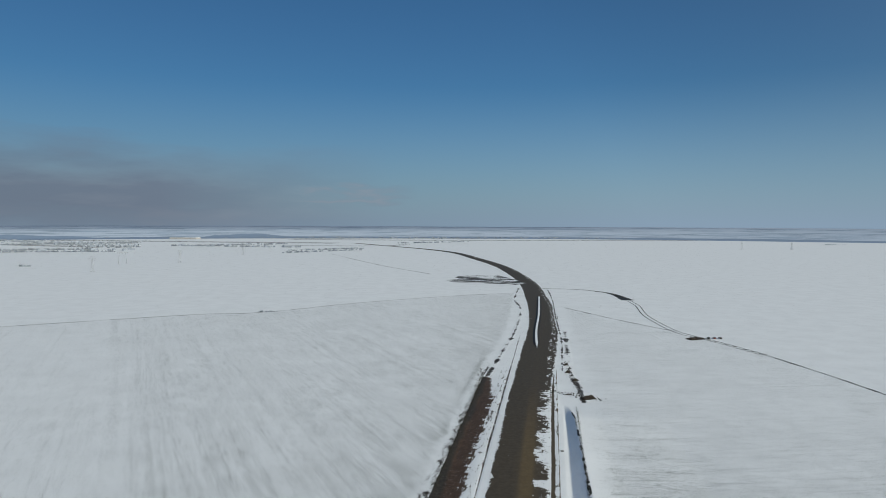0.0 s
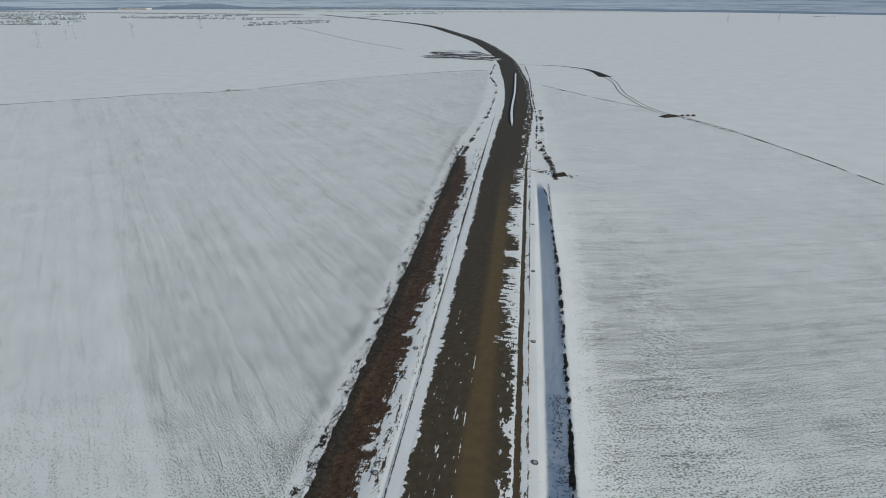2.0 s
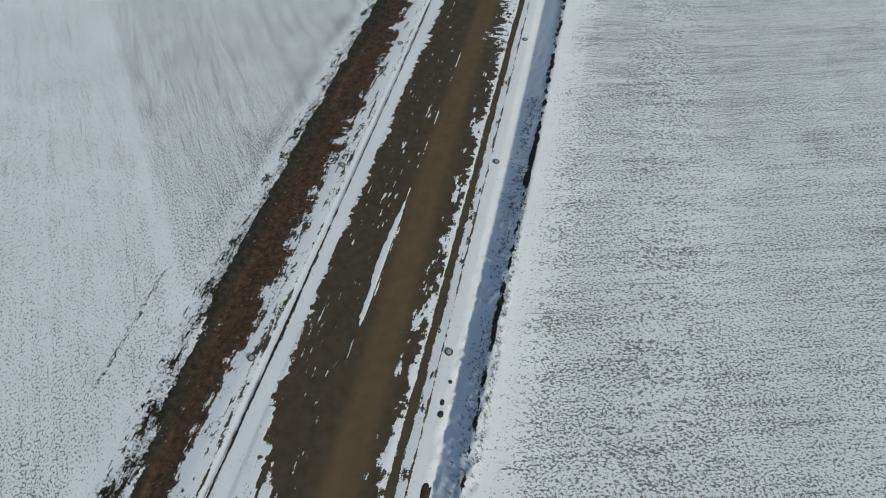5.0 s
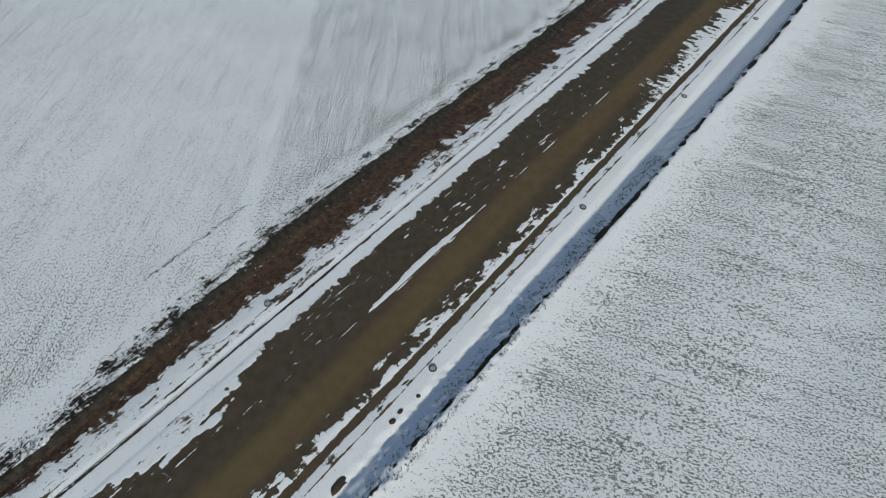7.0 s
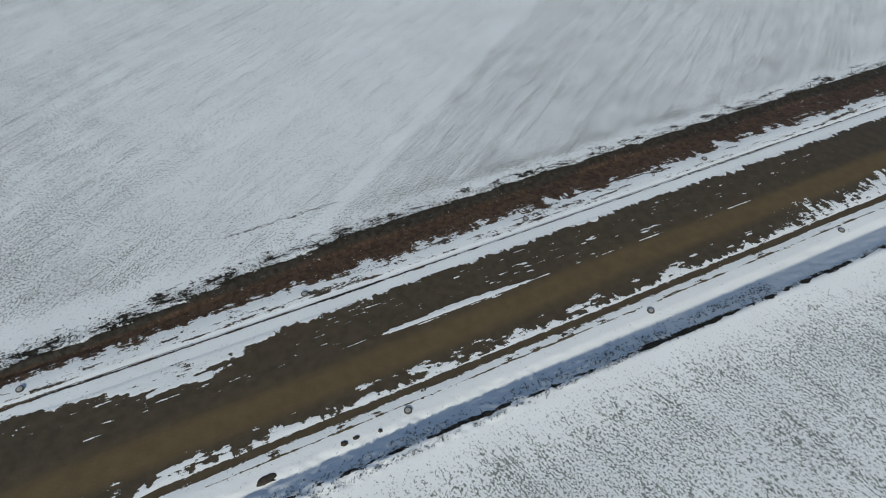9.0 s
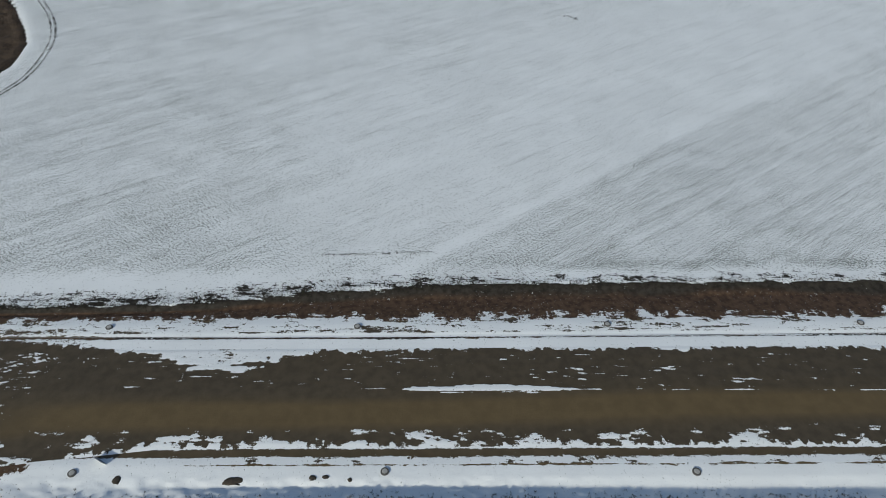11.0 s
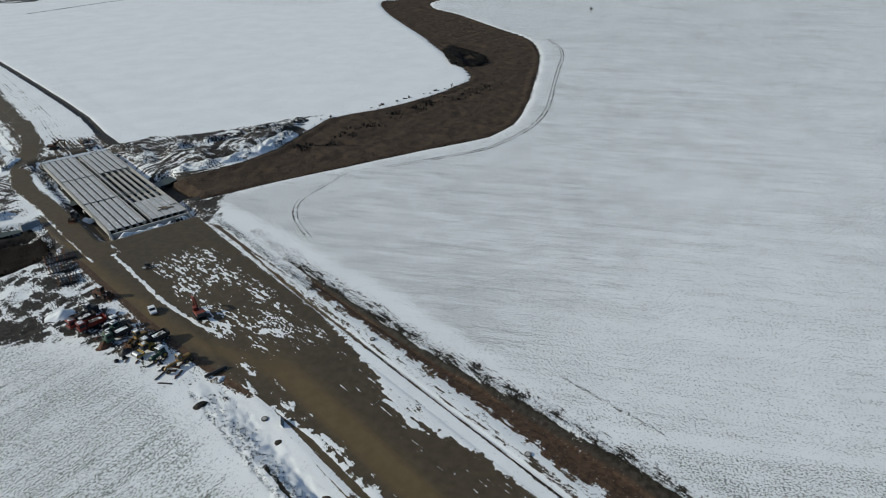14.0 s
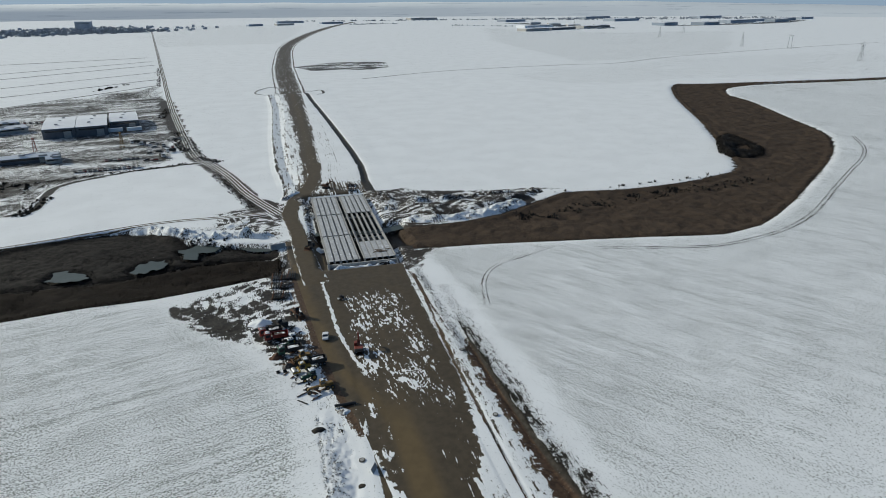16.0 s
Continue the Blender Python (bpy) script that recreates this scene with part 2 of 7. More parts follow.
M_ORANGE = plain_material("orange_red_paint", (0.18, 0.038, 0.022), 0.5, 0, 0.25, 1.2)
M_YELLOW = plain_material("yellow_paint", (0.30, 0.19, 0.03), 0.5, 0, 0.25, 1.2)
M_OCHRE = plain_material("weathered_ochre_paint", (0.21, 0.125, 0.04), 0.6, 0, 0.3, 1.2)
M_GREEN = plain_material("green_paint", (0.03, 0.085, 0.055), 0.5, 0, 0.25, 1.2)
M_WHITE = plain_material("white_paint", (0.72, 0.73, 0.74), 0.4, 0, 0.08, 1.0)
M_RUST = plain_material("rusty_steel", (0.11, 0.055, 0.032), 0.8, 0.2, 0.4, 1.5)
M_WOOD = plain_material("old_timber", (0.12, 0.09, 0.065), 0.85, 0, 0.35, 2.0)
M_BUSH = plain_material("bare_twigs", (0.040, 0.036, 0.031), 0.95, 0, 0.4, 0.6, 0.1, local=False)
M_WATER = plain_material("creek_water", (0.052, 0.066, 0.058), 0.4, 0, 0.22, 0.15, 0.25, local=False)
M_BARK = plain_material("bark", (0.06, 0.05, 0.042), 0.95, 0, 0.3, 2.0)
M_DAMP = plain_material("damp_concrete", (0.085, 0.080, 0.074), 0.75, 0, 0.3, 1.5)
M_CLOD = plain_material("dark_earth", (0.050, 0.040, 0.030), 0.9, 0, 0.4, 1.5)
M_ROOF_SNOW = plain_material("snowy_roof", (0.74, 0.76, 0.79), 0.8, 0, 0.06, 0.2)
M_WALL = plain_material("rendered_wall", (0.40, 0.39, 0.37), 0.9, 0, 0.15, 0.3)
M_SHEET = plain_material("grey_sheet_cladding", (0.10, 0.11, 0.125), 0.6, 0.2, 0.2, 0.2)
M_BLUE = plain_material("pale_blue_cladding", (0.28, 0.33, 0.39), 0.6, 0.2, 0.15, 0.2)
# roof snow dulled to blue-grey, distance haze put into the colour
M_FARROOF = plain_material("far_snowy_roof_hazed", (0.43, 0.46, 0.51), 1.0, 0, 0.1, 0.1)
# distance haze is painted in: the woods' blue is mostly air
M_FOREST = plain_material("far_woods_hazed", (0.24, 0.31, 0.41), 1.0, 0, 0.08, 0.004, 0.0, local=False)
# wall colour blended with the haze in front of it
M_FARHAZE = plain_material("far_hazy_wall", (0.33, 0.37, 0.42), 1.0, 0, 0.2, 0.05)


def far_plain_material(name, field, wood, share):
    """Far land seen flat: long strips of snowy fields and woods, with haze mixed into both colours."""
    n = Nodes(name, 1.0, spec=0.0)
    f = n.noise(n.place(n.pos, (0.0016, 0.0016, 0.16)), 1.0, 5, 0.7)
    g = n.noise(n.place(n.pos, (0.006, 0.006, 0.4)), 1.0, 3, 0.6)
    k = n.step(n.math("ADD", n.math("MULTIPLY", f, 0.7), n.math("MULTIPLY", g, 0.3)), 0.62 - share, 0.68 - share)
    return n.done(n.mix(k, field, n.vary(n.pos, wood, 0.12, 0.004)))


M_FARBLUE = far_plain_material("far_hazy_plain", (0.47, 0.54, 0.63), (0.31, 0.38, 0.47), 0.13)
M_FARLAND = far_plain_material("far_plain_hazed", (0.66, 0.70, 0.73), (0.42, 0.47, 0.53), 0.06)
M_CONTAINER = plain_material("grey_container", (0.35, 0.37, 0.38), 0.6, 0.1, 0.15, 0.6)
# twig grey lightened and blued to paint in the haze
M_FARTREE = plain_material("far_bare_trees_hazed", (0.27, 0.30, 0.335), 1.0, 0, 0.3, 0.02, 0.0, local=False)


def reed_material(name, dark, mid, pale):
    """Dry reeds: pale seed heads and dark gaps, in swathes that differ."""
    n = Nodes(name, 0.95, spec=0.08)
    f, g, h = n.noise(n.pos, 1.3, 6, 0.75, 0.5), n.noise(n.pos, 0.10, 5, 0.62), n.noise(n.pos, 0.028, 4, 0.6)
    c = n.mix(n.step(n.math("ADD", n.math("MULTIPLY", f, 0.5), n.math("MULTIPLY", g, 0.5)), 0.36, 0.60), dark, mid)
    c = n.mix(n.math("MULTIPLY", n.step(h, 0.42, 0.66), 0.5), c, tuple(q * 0.72 for q in mid))
    c = n.mix(n.math("MULTIPLY", n.step(f, 0.56, 0.72), 0.55), c, pale)
    n.bump(f, 0.8, 0.4)
    return n.done(c)


M_REED = reed_material("dry_reed", (0.040, 0.030, 0.023), (0.084, 0.061, 0.044), (0.125, 0.095, 0.070))
M_MARSH = reed_material("dark_marsh_reed", (0.008, 0.006, 0.005), (0.021, 0.016, 0.012), (0.038, 0.029, 0.022))

# ---- plan: the motorway's axis, u across it and v along it, in metres ----
AX, AY, CO, SI = 9.5, 113.9, 0.9857, 0.1685


def to_world(u, v):
    return AX + u * CO + v * SI, AY - u * SI + v * CO


def to_axis(x, y):
    return (x - AX) * CO - (y - AY) * SI, (x - AX) * SI + (y - AY) * CO


ROAD_TURN = math.degrees(math.atan2(-SI, CO))     # turn of a thing that stands along the road


def value_noise(x, y, seed=0):
    x, y = np.asarray(x, float), np.asarray(y, float)
    xi, yi = np.floor(x), np.floor(y)
    fx, fy = x - xi, y - yi
    fx, fy = fx * fx * (3 - 2 * fx), fy * fy * (3 - 2 * fy)

    def h(a, b):
        s = np.sin(a * 127.1 + b * 311.7 + seed * 74.7) * 43758.5453
        return s - np.floor(s)
    top = h(xi, yi) * (1 - fx) + h(xi + 1, yi) * fx
    low = h(xi, yi + 1) * (1 - fx) + h(xi + 1, yi + 1) * fx
    return top * (1 - fy) + low * fy


def fbm(x, y, seed=0, octaves=4):
    t, a, s = 0.0, 0.5, 0.0
    for i in range(octaves):
        t = t + a * value_noise(x * 2 ** i, y * 2 ** i, seed + i * 13)
        s += a
        a *= 0.5
    return t / s


def smooth(v, lo, hi):
    t = np.clip((v - lo) / (hi - lo), 0, 1)
    return t * t * (3 - 2 * t)


def line_dist(x, y, line):
    d = np.full(np.shape(x), 1e9)
    for (ax, ay), (bx, by) in zip(line[:-1], line[1:]):
        ex, ey = bx - ax, by - ay
        t = np.clip(((x - ax) * ex + (y - ay) * ey) / (ex * ex + ey * ey), 0, 1)
        d = np.minimum(d, np.hypot(x - ax - t * ex, y - ay - t * ey))
    return d


def area_dist(x, y, area):
    """Signed distance to a closed outline, negative inside."""
    d = line_dist(x, y, area + area[:1])
    inside = np.zeros(np.shape(x), bool)
    for (ax, ay), (bx, by) in zip(area, area[1:] + area[:1]):
        if ay == by:
            continue
        hit = ((ay > y) != (by > y)) & (x < (bx - ax) * (y - ay) / (by - ay) + ax)
        inside ^= hit
    return np.where(inside, -d, d)


def curve(points, step):
    """Points along a smooth curve through the given ones."""
    p = [Vector(q).to_2d() for q in points]
    p = [2 * p[0] - p[1]] + p + [2 * p[-1] - p[-2]]
    out = []
    for i in range(1, len(p) - 2):
        n = max(1, int((p[i + 1] - p[i]).length / step))
        for k in range(n):
            t = k / n
            out.append(0.5 * (2 * p[i] + (p[i + 1] - p[i - 1]) * t
                              + (2 * p[i - 1] - 5 * p[i] + 4 * p[i + 1] - p[i + 2]) * t * t
                              + (3 * p[i] - p[i - 1] - 3 * p[i + 1] + p[i + 2]) * t ** 3))
    return out + [p[-2]]


# outlines on the plan, in world metres
FIELD_EDGE_NORTH = [(-1500, -40), (-900, 310), (-600, 485), (-388, 606), (-323, 643), (-259, 677), (-191, 698), (-95, 785), (40, 870), (104, 890)]
CREEK_SOUTH_EDGE = [(-1221, -476), (-1130, -470), (-1050, -461), (-970, -418), (-928, -398), (-883, -399), (-818, -408), (-624, -439), (-551, -401), (-523, -343), (-470, -256), (-433, -196), (-374, -149),
                    (-291, -104), (-245, -81), (-208, -66), (-184, -64), (-151, -76), (-115, -88), (-79, -100), (-52, -107)]
CREEK_NORTH_EDGE = [(-55, -141), (-60, -134), (-72, -131.5), (-87, -130), (-108, -132), (-132, -141), (-157, -150.5), (-189, -141), (-226, -137), (-261, -141),
                    (-288, -151), (-337, -213), (-389, -280), (-484, -410), (-557, -486), (-600, -475), (-844, -423), (-929, -434), (-1064, -500), (-1155, -518), (-1221, -517)]
CREEK_SOUTH_EDGE = [(q.x, q.y) for q in curve(CREEK_SOUTH_EDGE, 14)]
CREEK_NORTH_EDGE = [(q.x, q.y) for q in curve(CREEK_NORTH_EDGE, 14)]
WEST_REEDS = CREEK_SOUTH_EDGE[1:] + CREEK_NORTH_EDGE[:-1]
EAST_MARSH = [(3, -104), (25, -102), (49, -101), (71, -104), (95, -104), (300, -106), (300, -165), (107, -182), (64, -189), (47, -186), (40, -167), (19, -149), (-2, -138)]
CREEK_BED = [(-58, -110), (-62, -146), (-30, -150), (-3, -140), (3, -108), (-20, -122)]
FIELD_WEST = FIELD_EDGE_NORTH + [(88, 762), (69, 629), (54, 535), (39, 466), (20, 375), (-20, 135), (-42, 5), (-50, -60), (-52, -100)] + CREEK_SOUTH_EDGE[::-1]
FIELD_EAST_EDGE = [(144, 744), (182, 648), (216, 579), (228, 541), (246, 475), (255, 413), (260, 361), (262, 331), (266, 120), (280, -104)]
FIELD_EAST = FIELD_EAST_EDGE + [(95, -107), (60, -104)] + [to_world(*p) for p in [(66, -196), (54, -175), (43, -162), (35, -145), (28, -121), (26.5, -60), (26.5, 40)]] + [(44, 150), (86, 345), (106, 467), (128, 630)]
SCRUB_YARD = [(173, -640), (18, -772), (19, -535), (28, -318), (75, -298), (96, -262), (106, -232), (200, -200), (420, -200), (420, -560)]
SIDE_ROAD = [(-10, -178), (-8.5, -186), (-1.9, -220), (3.6, -269), (9.7, -304), (15.5, -330), (17.5, -412), (17, -616), (8, -1031), (-27, -2700)]
CREEK_TRACK = [(-6, -183), (14, -185), (44, -190), (75, -187), (107, -183), (300, -165)]
BYPASS = [to_world(*p) for p in [(19, -200), (22, -240), (23.5, -270), (25, -290), (21, -312), (13, -335), (8, -358), (6, -395)]]
AXIS = [(-1170, -3600), (-697, -2590), (-344, -1640), (-184, -990), (-125, -632), (-88, -430), (-42.5, -190), (-27, -101), (-9.8, 0),
        (9.5, 113.9), (27, 216), (54, 376), (77, 500), (101, 632), (125, 820), (144, 1086), (136, 1435), (100, 1732), (39, 2115), (-80, 2430), (-228, 2700), (-600, 3400)]

ROAD_L = ([-224, -185, -147, -120, -104, 140, 300, 520, 760, 2000], [-16.2, -15.2, -14.8, -13.9, -11.3, -11.3, -11.5, -13, -16, -15])
ROAD_R = ([-224, -190, -161, -134, -111, -89, 161, 261, 383, 565, 760, 2000], [27.5, 25, 22.5, 19.5, 15.5, 12.9, 12.6, 13.5, 16, 17.5, 14.5, 15])

# cross-section of the road in cutting: left ditch, drain, carriageway, right ditch
PROFILE_U = [-60, -34, -31, -30.1, -28.5, -27.0, -20.8, -18, -15.1, -14.8, -14.3, -14.0, -11, 0, 12, 14, 16, 17.0, 18.4, 20.2, 25.5, 26.2, 30, 38, 70]
PROFILE_Z = [0.0, 0.03, 0.12, 0.05, -0.45, -0.75, -0.25, 0.05, 0.12, -0.06, -0.06, 0.12, 0.15, 0.35, 0.15, 0.10, 0.2, 0.18, 0.12, -0.20, 2.15, 2.25, 1.8, 1.1, 0.0]


DITCH_OUT = ([-175, -145, -118, -100, -88, -64, -40, 0, 300], [-22.0, -22.8, -23.3, -23.9, -24.7, -28.0, -29.6, -30.3, -30.6])

DITCH_EAST = ([-125, -90, -35, 7, 104, 205, 240], [24.4, 24.6, 25.3, 26.5, 27.5, 24.8, 21.0])


def ditch_u(u, v):
    """u with both ditches, which narrow and widen on the way, brought to one width."""
    far = np.interp(v, *DITCH_EAST)
    u = np.where(u > 19, np.where(u < far, 19 + (u - 19) * (7.0 / (far - 19)), 26 + (u - far)), u)
    out = np.interp(v, *DITCH_OUT)
    inside = -20.8 + (u + 20.8) * (-9.4 / (out + 20.8))
    return np.where(u > -20.8, u, np.where(u > out, inside, -30.2 + (u - out)))

FAR_WEST = ([-760, -730, -671, -590, -493, -420, -377, -342], [-13, -16, -17, -20, -23, -24.6, -24.8, -22])
FAR_EAST = ([-743, -634, -479, -387, -345], [29, 26.5, 29.3, 29, 26])


def far_bed(u, v):
    """The raised bed beyond the bridge, its eastern ditch and the hollow under the western scrub."""
    out_w, out_e = np.interp(v, *FAR_WEST), np.interp(v, *FAR_EAST)
    z = np.interp(u - out_e, [-10.5, -6.0, -0.6, 0.2, 4.0], [0.45, -0.6, 0.45, 0.5, 0.0])
    z = np.where(u < out_e - 10.5, 0.45 * smooth(u, out_w + 1, out_w + 5), z)
    z = z - 0.6 * np.exp(-((u - out_w - 1.6) / 1.8) ** 2)
    return z * smooth(-v, 330, 350) * smooth(v, -745, -715)


def ground_height(x, y):
    u, v = to_axis(x, y)
    u = ditch_u(u, v)
    along = smooth(v, -175, -140) * (1 - smooth(v, 262, 330))
    left = smooth(v, -160, -140) * (1 - smooth(v, 250, 330))
    right = (0.25 * smooth(v, -124, -100) + 0.75 * smooth(v, -105, -50)) * (1 - smooth(v, 205, 238))
    prof = np.interp(u, PROFILE_U, PROFILE_Z)
    w = smooth(u, 15, 19)
    z = np.where(u < -17, prof * left, prof * (along * (1 - w) + right * w))
    z = z + (0.10 * (fbm(x / 9, y / 9, 3) - 0.5) + 0.5 * (fbm(x / 90, y / 90, 5) - 0.5) * smooth(np.abs(u), 40, 90)) * (1 - smooth(np.hypot(x, y), 500, 700))
    # creek valley
    for area, depth in ((WEST_REEDS, 2.2), (EAST_MARSH, 2.6), (CREEK_BED, 3.6)):
        d = area_dist(x, y, area)
        z = np.where(d < 1.5, np.minimum(z, -depth * smooth(-d, -1.5, 6.0)), z) if depth > 3 else z - depth * smooth(-d, -1.0, 5.0)
    # the bypass crosses the creek on fill
    d = line_dist(x, y, BYPASS)
    z = np.where(d < 14, z + (0.1 - z) * (1 - smooth(d, 5.5, 11)), z)
    # the cut in front of the northern abutment
    uu, vv = to_axis(x, y)
    dip = smooth(-vv, 213, 219) * (1 - smooth(-vv, 316, 322)) * (1 - smooth(np.abs(uu), 14.5, 19))
    z = z - 1.7 * dip
    z = z + far_bed(uu, vv)
    # heaps south of the creek and about the yard
    heap = smooth(-area_dist(x, y, [(-70, -168), (-64, -157), (-76, -143), (-101, -136), (-136, -148), (-143, -158), (-113, -163), (-88, -170)]), -1, 6)
    z = z + heap * (0.8 + 2.6 * fbm(x / 7, y / 7, 8, 3))
    edge = smooth(uu, 17.5, 20) * (1 - smooth(uu, 26, 27)) * smooth(vv, -125, -112) * (1 - smooth(vv, 200, 230))
    z = z + edge * (0.08 + 0.24 * smooth(-vv, 5, 45)) * (fbm(uu / 0.9, vv / 1.2, 18, 3) - 0.5) * 2
    rough = smooth(-area_dist(x, y, WORKS_AREA), -4, 8)
    z = z + rough * 0.9 * (fbm(x / 5, y / 5, 17, 4) - 0.42)
    return z


WORKS_AREA = [to_world(*p) for p in [(71.5, -196), (60, -203), (39, -214), (28, -238), (26, -200), (25, -166), (19, -136), (16, -116), (20, -110), (27, -119), (34, -143), (42, -163), (53.5, -169), (64, -183)]]
CHURNED = [[to_world(*p) for p in [(30, -252), (27, -280), (22, -300), (30, -318), (44, -312), (62, -300), (60, -276), (44, -268)]],
           [to_world(*p) for p in [(14, -252), (20, -256), (20, -300), (10, -325), (14, -300)]],
           [to_world(*p) for p in [(-14, -316), (-18, -250), (-28, -226), (-36, -228), (-40, -250), (-62, -270), (-70, -296), (-30, -330)]],
           [to_world(*p) for p in [(-17, -318), (14, -318), (10, -345), (-18, -350)]],
           [to_world(*p) for p in [(-15, -250), (-14, -210), (-21, -206), (-30, -225), (-30, -245)]],
           [(-43, -228), (-64, -186), (-71, -168), (-94, -176), (-127, -171), (-142, -156), (-128, -138), (-103, -145), (-73, -135), (-54, -139), (-55, -180)]]


def tracks(x, y, seed, wide=36.0, lines=21.0):
    """Winding bundles of wheel marks, 0 to 1."""
    a = np.sin(6.283 * lines * fbm(x / wide, y / wide, seed, 2))
    b = np.sin(6.283 * lines * 0.8 * fbm(x / (wide * 1.7) + 9, y / (wide * 0.8), seed + 3, 2))
    return 0.5 + 0.5 * np.maximum(a, b) * fbm(x / 6, y / 6, seed + 5) * 1.6


def churn(snow, k, level):
    """Brings the snow towards a broken cover."""
    return snow + (np.minimum(snow, level) - snow) * np.clip(k, 0, 1)


def ground_cover(x, y):
    """snow, tone, wheat and field for each place."""
    u, v = to_axis(x, y)
    n1, n2 = fbm(x / 3, y / 3, 21), fbm(x / 14, y / 14, 22)
    nv = fbm(v / 2.2, u / 9, 23)
    real_u = u
    u = ditch_u(u, v)
    snow = np.ones_like(x) * 1.1
    tone = np.zeros_like(x)
    on = smooth(v + 14 * (n2 - 0.5), -166, -138) * (1 - smooth(v, 300, 345))
    # left ditch: bare red soil on the side that faces the sun, dark turf on its lip
    inner = -20.2 + 2.6 * (nv - 0.5) + 2.4 * (fbm(v / 0.9, u / 3, 25, 2) - 0.5) - 6.5 * smooth(v, 230, 330)
    outer = -30.3 + 1.0 * (nv - 0.5)
    soil = smooth(u, outer - 0.5, outer + 0.4) * (1 - smooth(u, inner - 2.6, inner + 1.8)) * on
    snow = snow - 0.92 * soil
    verge = smooth(u, -22, -20) * (1 - smooth(u, -16, -14)) * on
    snow = snow - verge * (0.26 + 1.3 * np.clip(fbm(u / 0.6, v / 6, 24) - 0.40, 0, 1))
    tone = np.where(soil > 0.12, 0.58 + 0.40 * (1 - smooth(u + 3.0 * (n2 - 0.5), -29.8, -24.5)), tone)
    turf = smooth(u, -39.5 - 2.0 * smooth(-v, 40, 100), -32.5) * (1 - smooth(u, -30.5, -29.6)) * smooth(v, -190, -150) * (1 - smooth(v, 300, 380))
    near = smooth(-v, 10, 90)
    snow = snow - turf * (0.45 + 0.9 * (fbm(u / 0.9, v / 4, 27) - 0.44) + 0.06 * near)
    tone = np.where(turf > 0.15, 0.95, tone)
    green = np.exp(-((u + 36.8 + 3 * (n2 - 0.5)) / 2.4) ** 2) * smooth(fbm(v / 20, u / 9, 28, 3), 0.40, 0.62) * (1 - smooth(v, 330, 420)) * smooth(v, -190, -150)
    # right ditch: tufts on its outer lip, mud strip beside the road
    tuft = np.exp(-((u - 25.5) / 0.75) ** 2) * smooth(v, -100, -75) * (1 - smooth(v, 215, 240))
    snow = snow - tuft * (0.40 + 0.14 * smooth(v, 60, 140) + 2.0 * (fbm(v / 2.4, u / 2, 29) - 0.42))
    deep = smooth(u, 22.5, 25) * (1 - smooth(u, 25.5, 26)) * smooth(v, -125, -110) * (1 - smooth(v, 60, 160))
    snow = snow - deep * (0.10 + 1.3 * np.clip(n2 - 0.4, 0, 1))
    tone = np.where((tuft > 0.2) | (deep > 0.2), 0.95, tone)
    strip = np.exp(-((u - 13.55 - 0.4 * (n2 - 0.5)) / 0.98) ** 4) * smooth(v, -140, -120) * (1 - smooth(v, 520, 560))
    snow = snow - strip * (0.98 + 0.3 * (nv - 0.5))
    worn = np.exp(-((u - 15.2) / 0.7) ** 4) * smooth(v, -110, -80) * (1 - smooth(v, 300, 360))
    snow = snow - worn * 1.9 * np.clip(fbm(v / 3.0, u / 1.2, 36, 3) - 0.38, 0, 1)
    tone = np.where(strip > 0.3, 0.12, tone)
    rut = np.exp(-((u - 16.1 - 0.35 * (n2 - 0.5)) / 0.28) ** 2) * smooth(v, -110, -80) * (1 - smooth(v, 300, 360))
    snow = snow - (0.80 + 0.6 * (n1 - 0.5)) * rut
    tone = np.where((rut > 0.3) & (strip < 0.3), 0.45, tone)
    rut2 = np.exp(-((u + 15.8 - 0.5 * (n2 - 0.5)) / 0.25) ** 2) * smooth(v, -150, -130) * (1 - smooth(v, 60, 120))
    snow = snow - 0.42 * rut2
    drain = np.exp(-((u - np.interp(v, *DRAIN_U)) / 0.42) ** 4) * smooth(v, -205, -200) * (1 - smooth(v, 420, 520))
    snow = snow - drain * (0.75 + 0.15 * smooth(-v, 0, 40))
    tone = np.where(drain > 0.4, 0.9, tone)
    # outer edge of the platform by the bridge
    lip = np.exp(-((real_u + 18.0 + 0.03 * (v + 150)) / 0.7) ** 2) * smooth(-v, 145, 165) * (1 - smooth(-v, 215, 225))
    snow = snow - 0.75 * lip
    tone = np.where(lip > 0.3, 0.95, tone)
    # reeds and marsh floor
    d = area_dist(x, y, WEST_REEDS)
    snow = snow - 1.2 * smooth(-d, -1.5, 0.8)
    tone = np.where(d < 1, 0.85, tone)
    d = np.minimum(area_dist(x, y, EAST_MARSH), area_dist(x, y, CREEK_BED))
    bank = smooth(-d, -2.0, 1.0)
    snow = snow - bank * (0.62 + 0.55 * smooth(-d, 2, 16) + 0.3 * (n2 - 0.5))
    tone = np.where(d < 2, 0.97, tone)
    # churned works areas
    k = smooth(-area_dist(x, y, WORKS_AREA), -5, 4)
    ruts = tracks(x, y, 101)
    snow = churn(snow, k, 0.33 + 0.37 * smooth(v, -160, -130) + 0.45 * (n2 - 0.5) + 0.6 * (n1 - 0.5) + 0.6 * (ruts - 0.55))
    tone = np.where((k > 0.1) & (strip < 0.3), 0.94, tone)
    rim = np.minimum(np.abs(real_u - np.interp(v, *ROAD_L)), np.abs(real_u - np.interp(v, *ROAD_R)))
    k = (1 - smooth(rim, 0.5, 4.5)) * smooth(-v, 104, 114) * (1 - smooth(-v, 216, 222))
